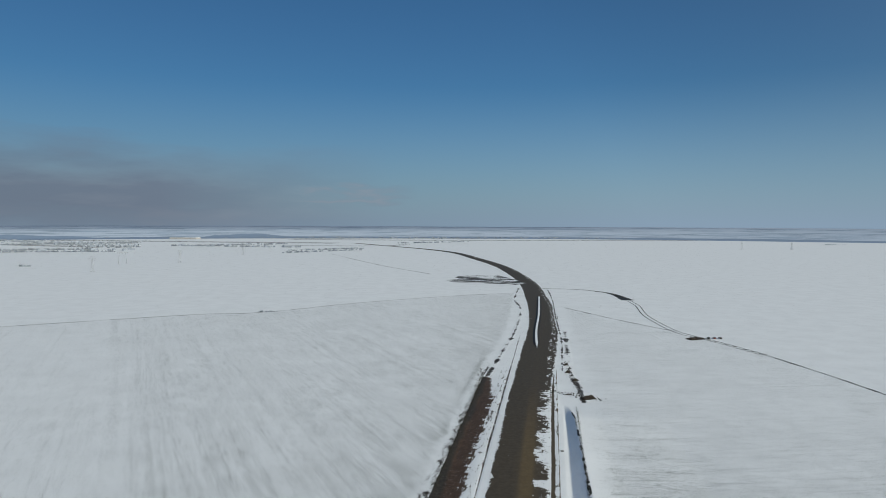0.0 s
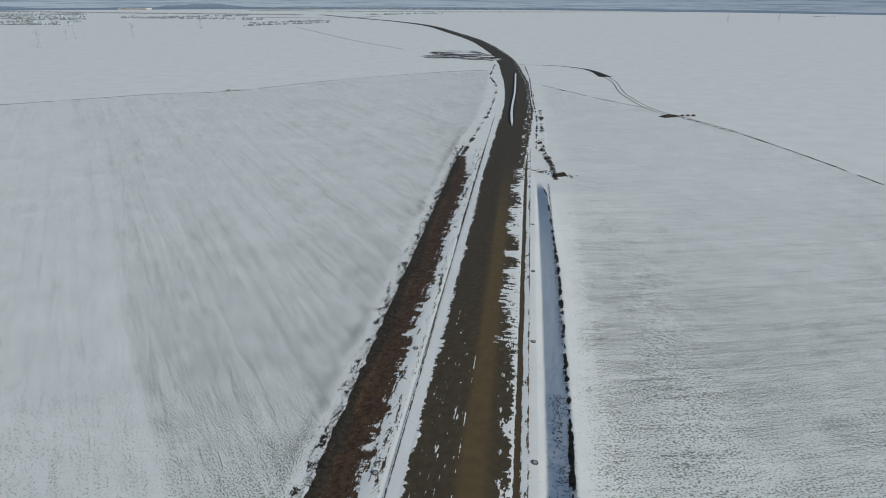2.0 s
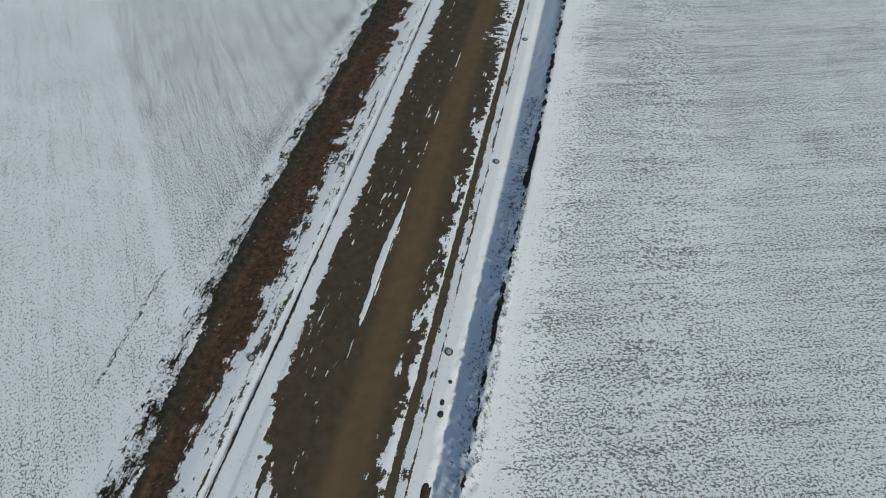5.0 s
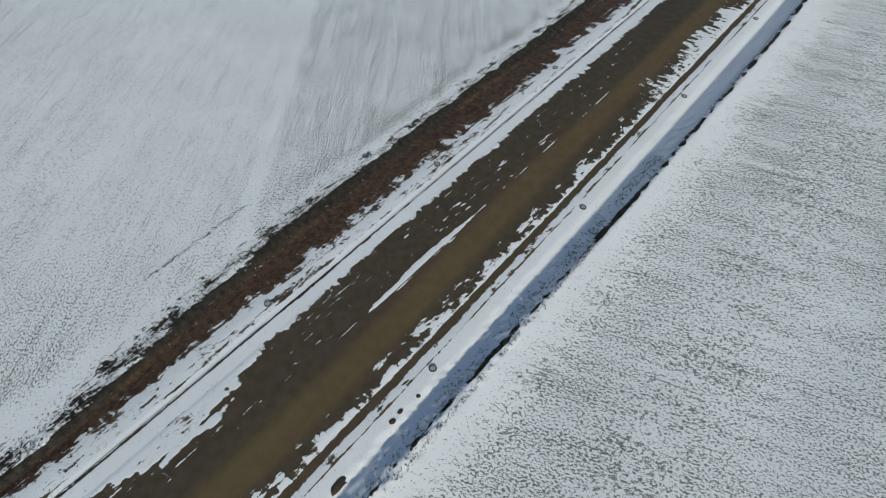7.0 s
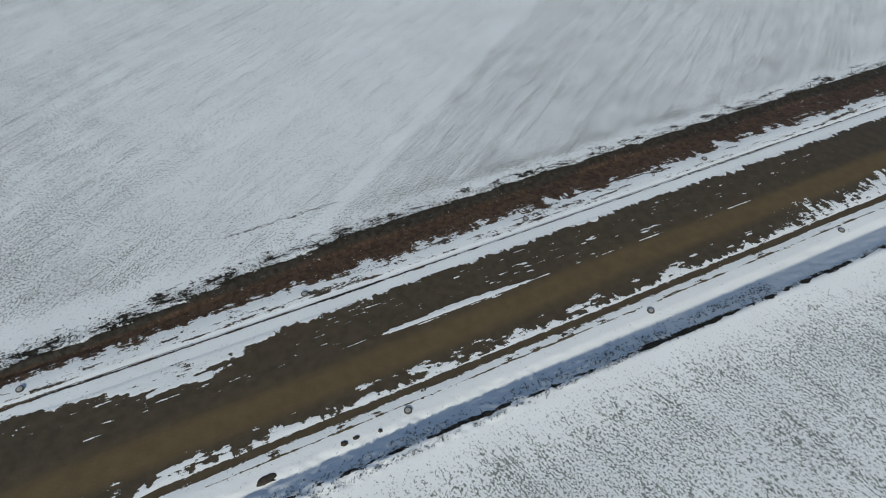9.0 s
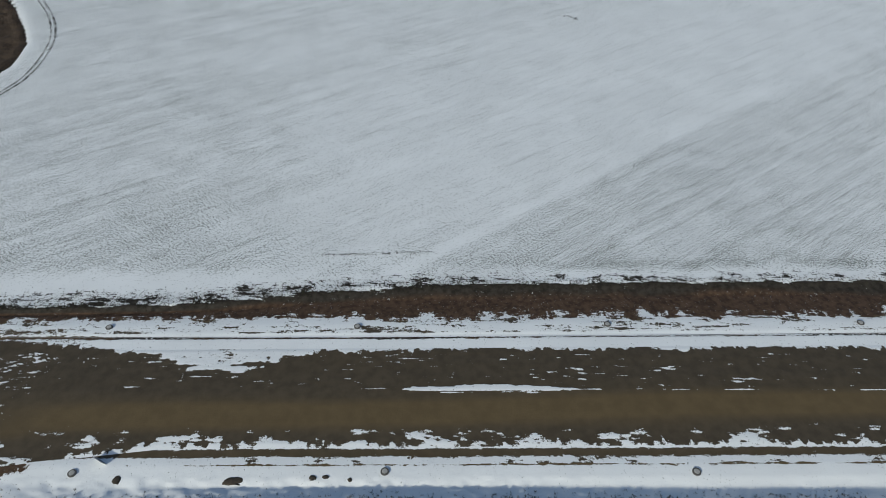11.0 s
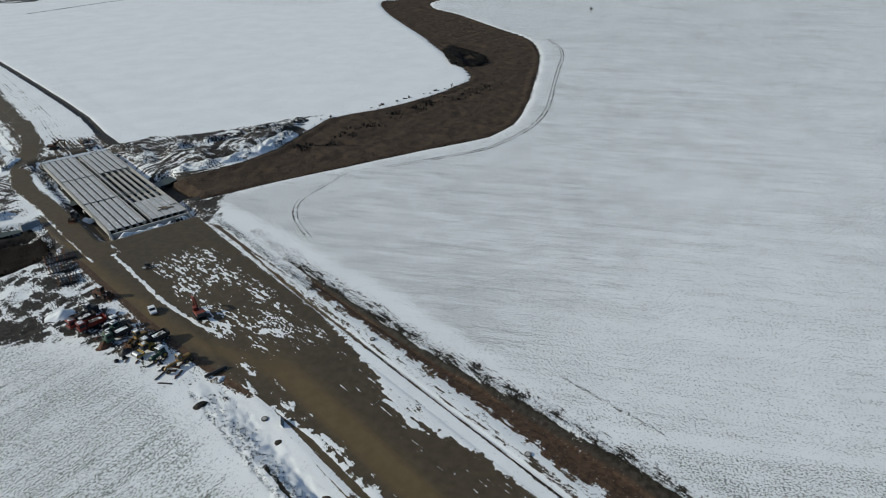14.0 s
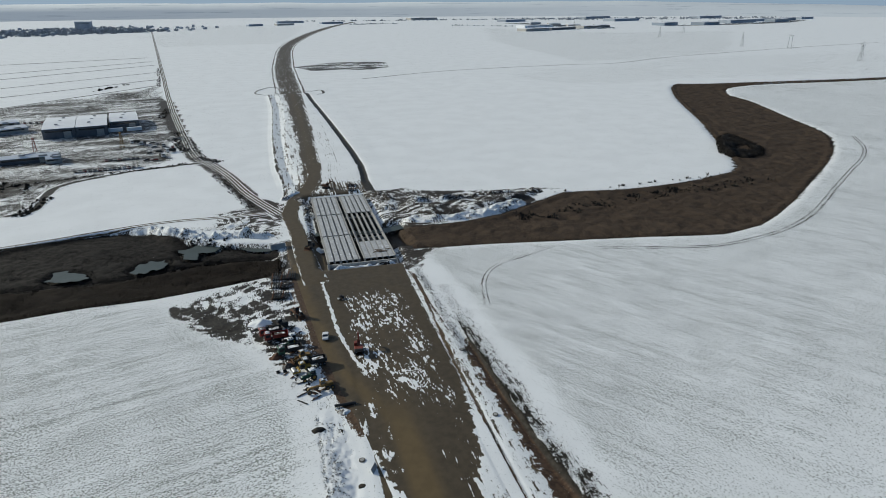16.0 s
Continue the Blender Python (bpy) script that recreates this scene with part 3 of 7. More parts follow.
    snow = churn(snow, k, np.where(real_u > 0, 0.40, 0.62) + 0.5 * (n2 - 0.5))
    tone = np.where(k > 0.2, 0.5 * tone + 0.1, tone)
    k = (1 - smooth(rim, 0.9, 2.0)) * smooth(-v, 108, 116) * (1 - smooth(-v, 216, 222)) * (real_u > 0)
    snow = churn(snow, k, 0.05 + 0.7 * (n1 - 0.5))
    bare = smooth(-area_dist(x, y, [to_world(*p) for p in [(13, -214), (27, -214), (28, -250), (20, -256), (14, -250)]]), -2, 2)
    snow = churn(snow, bare, 0.12 + 0.5 * (n2 - 0.5))
    tone = np.where(bare > 0.3, 0.08, tone)
    for area in CHURNED:
        k = smooth(-area_dist(x, y, area), -4, 5)
        snow = churn(snow, k, 0.32 + 0.35 * (n2 - 0.5) + 0.5 * (n1 - 0.5) + 0.55 * (ruts - 0.55))
        tone = np.where(k > 0.1, 0.90, tone)
    heap = smooth(-area_dist(x, y, [(-60, -185), (-58, -157), (-72, -141), (-101, -133), (-136, -144), (-150, -158), (-180, -150), (-150, -166), (-113, -178), (-88, -188)]), -3, 5)
    snow = churn(snow, heap, 0.26 + 0.5 * (n2 - 0.5) + 0.6 * (ruts - 0.5))
    tone = np.where(heap > 0.1, 0.90, tone)
    shade = smooth(-area_dist(x, y, [to_world(*p) for p in [(45, -164), (51, -171), (62, -187), (67, -196), (58, -192), (45, -176)]]), -1, 2)
    snow = churn(snow, shade, 0.14 + 0.7 * (fbm((u - 0.55 * v) / 1.2, (v + 0.55 * u) / 7, 33) - 0.4))
    # shade below the bridge decks, painted as bare near-black ground
    under = (1 - smooth(np.abs(u + 0.3), 13.5, 15)) * smooth(-v, 217, 220) * (1 - smooth(-v, 314, 318))
    snow = snow - 1.4 * under
    tone = np.where(under > 0.2, 0.97, tone)
    front = (1 - smooth(np.abs(u), 14, 16)) * smooth(-v, 213, 216) * (1 - smooth(-v, 218, 219.5))
    snow = np.maximum(snow, 1.0 * front)
    # scrub round the farm yard
    d = area_dist(x, y, SCRUB_YARD)
    k = smooth(-d, -4, 6)
    snow = churn(snow, k, 0.44 + 0.45 * (fbm(x / 30, y / 10, 31) - 0.5) + 0.2 * (n2 - 0.5))
    tone = np.where(k > 0.1, 0.97, tone)
    # verges of side road and edges of the fields
    d = line_dist(x, y, SIDE_ROAD)
    mid = np.interp(-y, [-b for _, b in SIDE_ROAD], [a for a, _ in SIDE_ROAD])
    k = (1 - smooth(d, 4, np.where(x > mid, 10, 5) + 2 * n2)) * smooth(-y, 188, 200) * smooth(y, -640, -600)
    snow = snow - k * (0.80 + 0.5 * (n1 - 0.5))
    tone = np.where(k > 0.2, 0.9, tone)
    d = line_dist(x, y, FIELD_EDGE_NORTH)
    k = 1 - smooth(d, 0.8, 2.6)
    snow = snow - k * (0.45 + 0.3 * (n2 - 0.4))
    d2 = line_dist(x, y, FIELD_EAST_EDGE)
    k2 = 1 - smooth(d2, 0.8, 2.4)
    snow = snow - k2 * (0.45 + 0.3 * (n2 - 0.4))
    tone = np.where((k > 0.2) | (k2 > 0.2), 0.9, tone)
    # grass showing along the creek's field edge
    d = area_dist(x, y, WEST_REEDS)
    k = smooth(d, 0, 1.5) * (1 - smooth(d, 3, 11)) * smooth(fbm(x / 18, y / 18, 35), 0.42, 0.62) * (y > -260)
    snow = snow - 0.38 * k
    tone = np.where(k > 0.2, 0.9, tone)
    wheat = (0.68 + 0.24 * smooth(-y, -70, 30)) * smooth(-area_dist(x, y, FIELD_WEST), -2, 6) * (1 - 0.22 * smooth(y, 100, 400)) * (0.88 + 0.12 * smooth(y, -20, 60)) + 0.25 * green
    east = smooth(-area_dist(x, y, FIELD_EAST), -9, 9)
    wheat = np.clip(np.maximum(wheat, 0.88 * east * (1 - 0.42 * smooth(v, 40, 260))), 0, 1.4)
    # unploughed white strips: headland and tramlines of the west field
    side = x + 28 + (y - 62) * 0.535
    thin = smooth(-side, -1.5, 1.5) * smooth(y, 20, 60) * (1 - east)
    wheat = wheat * (1 - 0.24 * thin * (1 - smooth(-side, 60, 160))) * (1 + 0.16 * smooth(side, -1, 2) * smooth(y, 55, 80) * (1 - east))
    wheat = wheat * (1 + np.where(u > 0, 0.14, 0.30) * np.exp(-np.maximum(np.abs(u) - 30, 0) / 45))
    for line, width, k in (([(-28, 62), (-92, 178), (-190, 385), (-330, 660)], 2.2, 0.45),):
        wheat = wheat * (1 - k * np.exp(-(line_dist(x, y, line) / width) ** 2))
    wheat = wheat * np.where(u > 0, 0.45 * smooth(u, 26.8, 28.2) + 0.25 * smooth(u + 1.5 * (n1 - 0.5), 29.0, 31) + 0.3 * smooth(u + 3 * (n1 - 0.5), 31, 36), 1)
    for area, dense in PARCELS:
        wheat = np.maximum(wheat, dense * smooth(-area_dist(x, y, area), -12, 12))
    return snow, tone, wheat, smooth(u, -5, 5)


PARCELS = [([(-817, -1417), (-641, -789), (-795, -797), (-1056, -844), (-1858, -1566), (-1403, -1640), (-1214, -2219)], 0.62),
           ([(-429, -704), (-652, -736), (-911, -792), (-1335, -726), (-907, -454), (-605, -531), (-474, -529), (-429, -586)], 0.52),
           ([(-26, -3133), (-565, -3132), (-603, -2610), (-298, -1573), (-6, -1589)], 0.55)]
DRAIN_U = ([-200, -135, -50, 0, 167, 300], [-17.4, -14.4, -13.7, -13.9, -14.7, -14.7])
CREEK_WHEELS = [(q.x, q.y) for q in curve([(-120, -76), (-150, -62), (-178, -54), (-231, -62), (-314, -101), (-397, -142), (-446, -183)], 8)]


def put_cover(me, snow, tone, wheat, field):
    for name, values in (("snow", snow), ("tone", tone), ("wheat", wheat), ("field", field)):
        a = me.attributes.new(name, "FLOAT", "POINT")
        a.data.foreach_set("value", np.asarray(values, np.float32).ravel())


def grid_mesh(name, xs, ys, zs, keep=None):
    """A mesh from rows and columns of places (2-D arrays)."""
    r, c = xs.shape
    idx = np.arange(r * c).reshape(r, c)
    quads = np.stack([idx[:-1, :-1], idx[:-1, 1:], idx[1:, 1:], idx[1:, :-1]], -1).reshape(-1, 4)
    if keep is not None:
        quads = quads[keep.reshape(-1)]
    me = bpy.data.meshes.new(name)
    n = len(quads)
    me.vertices.add(r * c)
    me.vertices.foreach_set("co", np.stack([xs, ys, zs], -1).astype(np.float32).ravel())
    me.loops.add(4 * n)
    me.loops.foreach_set("vertex_index", quads.astype(np.int32).ravel())
    me.polygons.add(n)
    me.polygons.foreach_set("loop_start", np.arange(n, dtype=np.int32) * 4)
    me.polygons.foreach_set("use_smooth", np.ones(n, bool))
    me.update(calc_edges=True)
    me.validate()
    return me


def spaced(*stretches):
    out = []
    for a, b, s in stretches:
        out.extend(np.arange(a, b, s))
    return out


def ground():
    far = [3600, 2700, 2000, 1500, 1150, 900]
    us = [-5200, -4400, -3600, -2700] + spaced((-2200, -720, 50), (-720, -130, 5), (-130, -48, 2), (-48, 14, 0.55), (14, 28, 0.4), (28, 34, 0.55), (34, 74, 0.75), (74, 90, 1.5), (90, 340, 5)) + [340, 420, 520, 680] + far[::-1] + [4400, 5200]
    vs = [-5200, -4400, -3600] + spaced((-3300, -760, 50), (-760, -340, 4), (-340, -320, 1.1), (-320, -100, 0.85), (-100, 50, 0.65), (50, 250, 1.1), (250, 300, 1.6), (300, 900, 5)) + [900, 1000] + far[::-1][1:] + [4400, 5200]
    u, v = np.meshgrid(np.array(us, float), np.array(vs, float))
    x, y = to_world(u, v)
    z = ground_height(x, y)
    me = grid_mesh("ground", x, y, z)
    put_cover(me, *ground_cover(x, y))
    me.materials.append(M_TERRAIN)
    return tagged(new("ground", me), "flat snow-covered farmland with ditches and thin winter wheat rows", "ground", kind="structure")


ground()


# ---- roads ----


def road_cover(u, v):
    """Snow left on the muddy carriageway."""
    left, right = np.interp(v, *ROAD_L), np.interp(v, *ROAD_R)
    teeth = fbm(v / 0.9, u / 7, 41, 3)
    slow = fbm(v / 7, u / 40, 42, 3)
    streak = fbm(u / 0.55, v / 6.5, 43, 4)
    streak2 = fbm(u / 1.3, v / 3.2, 44, 4)
    # extra thin flecks far north pale the mud in place of haze
    snow = -0.25 + 0.38 * smooth(v, 290, 420) + 0 * u
    wide = 0.2 + 2.4 * np.clip(slow - 0.25, 0, 1) + 2.6 * (teeth - 0.5) + 1.2 * (fbm(v / 0.6, u / 1.5, 57, 3) - 0.5)
    bank = np.exp(-((v + 83) / 12.5) ** 2)
    wide = wide + bank * (6.0 + 3.0 * (fbm(v / 5, u / 1.2, 58, 3) - 0.5) + 7.0 * (fbm(u / 0.6, v / 7, 64, 3) - 0.5))
    plat = smooth(-v, 118, 135)
    snow = np.maximum(snow, 0.9 * (1 - smooth(u - left - wide, -1.2, 1.2)) * (1 - 0.9 * plat) * (1 - 0.6 * bank * np.clip(1.6 * streak2 - 0.5, 0, 1)))
    wide_r = 0.7 - 0.45 * smooth(v, -70, -45) + 2.4 * np.clip(slow - 0.3, 0, 1) + 2.8 * (fbm(v / 0.8, u / 3, 45, 3) - 0.5)
    snow = np.maximum(snow, 0.9 * smooth(u - right + wide_r + 0.4, -1.0, 1.0) * np.clip(0.35 + 1.0 * fbm(v / 2.2, u / 2, 59, 3), 0, 1) * (1 - smooth(-v, 102, 112)))
    # ragged snow across the right lane farther on
    lane = smooth(u, 4.2, 6.5) * (1 - smooth(u, 12.2, 13.2)) * smooth(v, 38, 70) * (1 - smooth(v, 245, 275))
    cross = fbm(v / 0.9, u / 2.4, 46, 4) * 0.55 + fbm(v / 9, u / 9, 47, 2) * 0.55
    snow = np.maximum(snow, lane * (cross * 3.3 - 1.40 + 0.10 * (u - 8)))
    # small dashes drawn out along the traffic
    dash = smooth(u, -10.5, -8) * (1 - smooth(u, -1.5, 0.8)) * (1 - 0.6 * smooth(v, 50, 110)) * (1 - plat)
    snow = np.maximum(snow, dash * (fbm(u / 0.4, v / 3.0, 43, 4) * 2.6 - 1.50 + 0.12 * (fbm(u / 4, v / 20, 55, 2) - 0.5) + 0.2 * smooth(-u, 7, 10)))
    edge = smooth(u, 6.5, 10.5) * (1 - plat)
    snow = np.maximum(snow, edge * (streak2 * 2.5 - 1.12))
    # long drift left between the wheel tracks
    half = 0.80 * np.clip(1 - ((v + 30) / 17) ** 2, 0, 1) ** 0.7 + 0.10
    win = smooth(v, -60, -46) * (1 - smooth(v, 40, 62))
    drift = (1 - smooth(np.abs(u + 0.1 - 0.010 * (v + 30)) - half * (0.35 + 1.3 * streak2), -0.1, 0.12)) * win
    drift = drift * (1 - 0.9 * np.exp(-((u - 0.45 - 0.010 * (v + 30)) / 0.16) ** 2))
    drift = drift * np.where(np.abs(v + 30) < 16, 1, smooth(streak2, 0.46, 0.56))
    snow = np.maximum(snow, 0.9 * drift)
    # platform: scattered drifts, a turned circle of tracks, a low ridge of ploughed snow
    a = 0.17
    p, q = u * math.cos(a) + v * math.sin(a), -u * math.sin(a) + v * math.cos(a)
    zone = smooth(-v, 112, 122) * (1 - smooth(-v, 185, 200)) * smooth(u, -13, -8) * (1 - smooth(u, 10, 14))
    patch = fbm(p / 0.55, q / 2.8, 48, 4) * 0.6 + fbm(u / 13, v / 13, 49, 2) * 0.5
    more = 0.30 * np.exp(-((u + 4.3) / 3.0) ** 2 - ((v + 165) / 11) ** 2) + 0.42 * np.exp(-((u - 7.4) / 1.1) ** 2 - ((v + 149) / 9) ** 2) + 0.12 * np.exp(-((u + 5.5) / 2.5) ** 2 - ((v + 146) / 9) ** 2)
    thread = np.clip(1.35 - np.abs(fbm(p / 0.8, q / 4.0, 61, 3) - 0.5) * 9.5, 0, 1)
    snow = np.maximum(snow, zone * np.minimum(patch * 3.0 - 1.20 + more, thread))
    ring = np.hypot((u + 0.8) * 1.15, (v + 131.5) * 0.9)
    arcs = 0.5 + 0.5 * np.sin(ring * 7.0 + 5 * fbm(u / 4, v / 4, 50))
    arcs = arcs * smooth(fbm(u / 2, v / 2, 51), 0.34, 0.52) * smooth(-u - 0.5 * (v + 131), -4.5, 1.5)
    snow = np.maximum(snow, (1 - smooth(np.abs(ring - 4.0), 1.4, 3.0)) * (arcs * 0.98 - 0.10))
    snow = np.maximum(snow, 0.8 * (1 - smooth(np.hypot((u - 1.6) / 1.5, (v + 131.5) / 1.8), 0.5, 1.4)))
    rx, ry = to_world(u, v)
    ridge = line_dist(rx, ry, [to_world(*s) for s in [(17.0, -206), (16.3, -188), (15.8, -170), (14.8, -158), (12.8, -146.4), (10.7, -138)]])
    snow = np.maximum(snow, 0.92 * (1 - smooth(ridge - 1.4 * (fbm(u / 1.2, v / 1.6, 56, 3) - 0.30), 0.0, 0.55)))
    gap = np.where(u > 0, right - u + 1.6, u - left)
    ragged = 0.52 - 0.30 * gap + 0.9 * (fbm(u / 1.6, v / 1.6, 54, 4) - 0.5)
    snow = np.maximum(snow, np.where((v < -108) & (v > -216), ragged, -1))
    tone = np.clip(np.exp(-((u - np.interp(v, [-110, -40, 5, 200], [5.6, 5.2, 3.9, 3.0])) / 2.7) ** 2) * 0.42 + 0.12 * (fbm(u / 2, v / 30, 52) - 0.5) + 0.04, 0, 0.33)
    tone = tone * (1 - 0.9 * smooth(v, 120, 300))
    track = np.interp(v, [-240, -207, -186, -168, -152, -140, -130, -118, -105], [25.5, 25.2, 23.6, 21.2, 20, 17, 13, 9, 6.2])
    mud = np.clip(0.13 * fbm(u / 2.5, v / 6, 53) + 0.20 * np.exp(-((u - track) / 2.6) ** 2) * (0.6 + 0.8 * fbm(u / 0.8, v / 9, 60, 3)), 0, 0.33)
    tone = tone + (mud - tone) * smooth(-v, 95, 135)
    return snow, tone


def axis_frame(vs):
    """Places and right-hand directions along the road's axis, by metres from its origin."""
    pts = curve(AXIS, 4.0)
    p = np.array([(q.x, q.y) for q in pts])
    s = np.concatenate([[0], np.cumsum(np.hypot(*np.diff(p, axis=0).T))])
    k = np.argmin(np.hypot(p[:, 0] - AX, p[:, 1] - AY))
    s = s - s[k]
    d = np.gradient(p, axis=0)
    d /= np.linalg.norm(d, axis=1)[:, None]
    get = lambda col: np.interp(vs, s, col)
    return get(p[:, 0]), get(p[:, 1]), get(d[:, 1]), -get(d[:, 0])


def road(name, vs, sides, label, lift=0.035):
    vs = np.array(vs, float)
    ax, ay, rx, ry = axis_frame(vs)
    left, right = sides
    t = np.linspace(0, 1, 96 if vs[1] - vs[0] < 1 else 30)
    l, r = np.interp(vs, *left), np.interp(vs, *right)
    u = l[:, None] + (r - l)[:, None] * t[None, :]
    v = np.repeat(vs[:, None], len(t), 1)
    x, y = ax[:, None] + u * rx[:, None], ay[:, None] + u * ry[:, None]
    snow, tone = road_cover(u, v)
    rim = smooth(np.minimum(t, 1 - t)[None, :] * (r - l)[:, None], 0.0, 1.3)
    z = ground_height(x, y) + (lift + 0.05 * (1 - np.clip(np.abs(u) / 14, 0, 1)) + 0.05 * smooth(snow, 0.4, 0.6)) * rim - 0.015 * (1 - rim)
    me = grid_mesh(name, x, y, z)
    put_cover(me, snow, tone, np.zeros_like(u), np.zeros_like(u))
    me.materials.append(M_TERRAIN)
    return tagged(new(name, me), label, "road", kind="structure")


road("road", spaced((-224, 300, 0.5), (300, 420, 1.0), (420, 1000, 4.0), (1000, 3100, 12.0)), (ROAD_L, ROAD_R),
     "unpaved muddy brown motorway bed with ragged leftover snow")


def strip_road(name, line, width, label, tone0=0.1, bare=1.0, step=2.0, lift=0.09, ruts=(), patchy=0.0, base=0.95, wheat=0.0):
    """A track along a line, with wheel ruts at the given offsets."""
    pts = curve(line, step)
    p = np.array([(q.x, q.y) for q in pts])
    d = np.gradient(p, axis=0)
    d /= np.linalg.norm(d, axis=1)[:, None]
    t = np.linspace(-0.5, 0.5, 19)
    w = np.interp(np.linspace(0, 1, len(p)), np.linspace(0, 1, len(width)), width) if isinstance(width, (list, tuple)) else np.full(len(p), float(width))
    off = t[None, :] * w[:, None]
    x, y = p[:, :1] + off * d[:, 1:], p[:, 1:] - off * d[:, :1]
    s = np.cumsum(np.hypot(*np.diff(p, axis=0, prepend=p[:1]).T))[:, None]
    edge = (0.5 - np.abs(t))[None, :] * w[:, None]
    n = fbm(s / 3, off / 3, 61)
    if ruts:
        wob = 0.9 * (fbm(s / 30, off * 0, 62) - 0.5)
        near = np.min([np.abs(off - r - wob) for r in ruts], axis=0)
        snow = 0.9 - bare * (1 - smooth(near, 0.3, 0.9)) * (0.6 + 0.5 * n)
    else:
        snow = base - bare * 1.15 * smooth(edge + 2.6 * (n - 0.5), 0.0, 2.6) * (0.7 + 0.5 * n)
    snow = snow + patchy * (fbm(x / 30, y / 11, 63) - 0.5)
    rim = smooth(edge, 0, 0.5)
    run = np.linspace(0, 1, len(p))[:, None] * s[-1]
    taper = smooth(np.minimum(run, s[-1] - run), 0, 6)
    z = ground_height(x, y) + lift * rim * taper - 0.05 * (1 - rim * taper)
    me = grid_mesh(name, x, y, z)
    put_cover(me, snow, tone0 + 0.1 * n, np.full_like(x, wheat), np.zeros_like(x))
    me.materials.append(M_TERRAIN)
    return tagged(new(name, me), label, "road", kind="structure")


strip_road("road_bypass", BYPASS, [10, 9, 7.5, 8, 9, 9, 9, 12], "muddy brown site track round the unfinished bridge", 0.08, lift=0.17, base=0.55)
strip_road("road_farm", SIDE_ROAD, [6, 6, 6.5, 7, 7, 7, 6.5, 6.5, 7], "narrow farm road with dark verges between snowy fields", 0.02, 0.85, 4.0, lift=0.12, ruts=(-2.0, -0.3, 1.5))
strip_road("trim_wheel_track", CREEK_WHEELS, 3.6, "two thin wheel ruts along the creek's edge", 0.9, 0.50, 3.0, lift=0.06, ruts=(-0.95, 0.95), wheat=0.85)
strip_road("trim_wheel_track", [(-110, -85), (-90, -80.5), (-73.4, -75.8), (-62.2, -64.5), (-53.1, -44.4)], 2.4, "two thin wheel ruts turning over the snowy field", 0.9, 0.48, 2.0, lift=0.06, ruts=(-0.95, 0.95), wheat=0.9)
strip_road("trim_wheel_track", [to_world(-41.6, -72), to_world(-42.1, -55), to_world(-42.6, -38)], 1.4, "thin wheel rut along the field margin", 0.9, 0.36, 1.0, lift=0.05, ruts=(0.0,), wheat=0.8)
strip_road("road_creekside", CREEK_TRACK, 5.0, "two-rut snowy farm track along the marsh", 0.1, 0.8, 3.0, ruts=(-1.1, 1.1))


FAR_MID = ([-1640, -974, -745, -738, -615, -490, -422, -375, -348, -320], [4, 4.5, 12, 3.1, 3.9, 5.0, 7.0, 8.1, 9.6, 17])
FAR_HALF = ([-1640, -974, -745, -738, -615, -490, -422, -375, -348], [15, 15, 14, 11.5, 10.0, 8.4, 7.4, 7.2, 7.0])


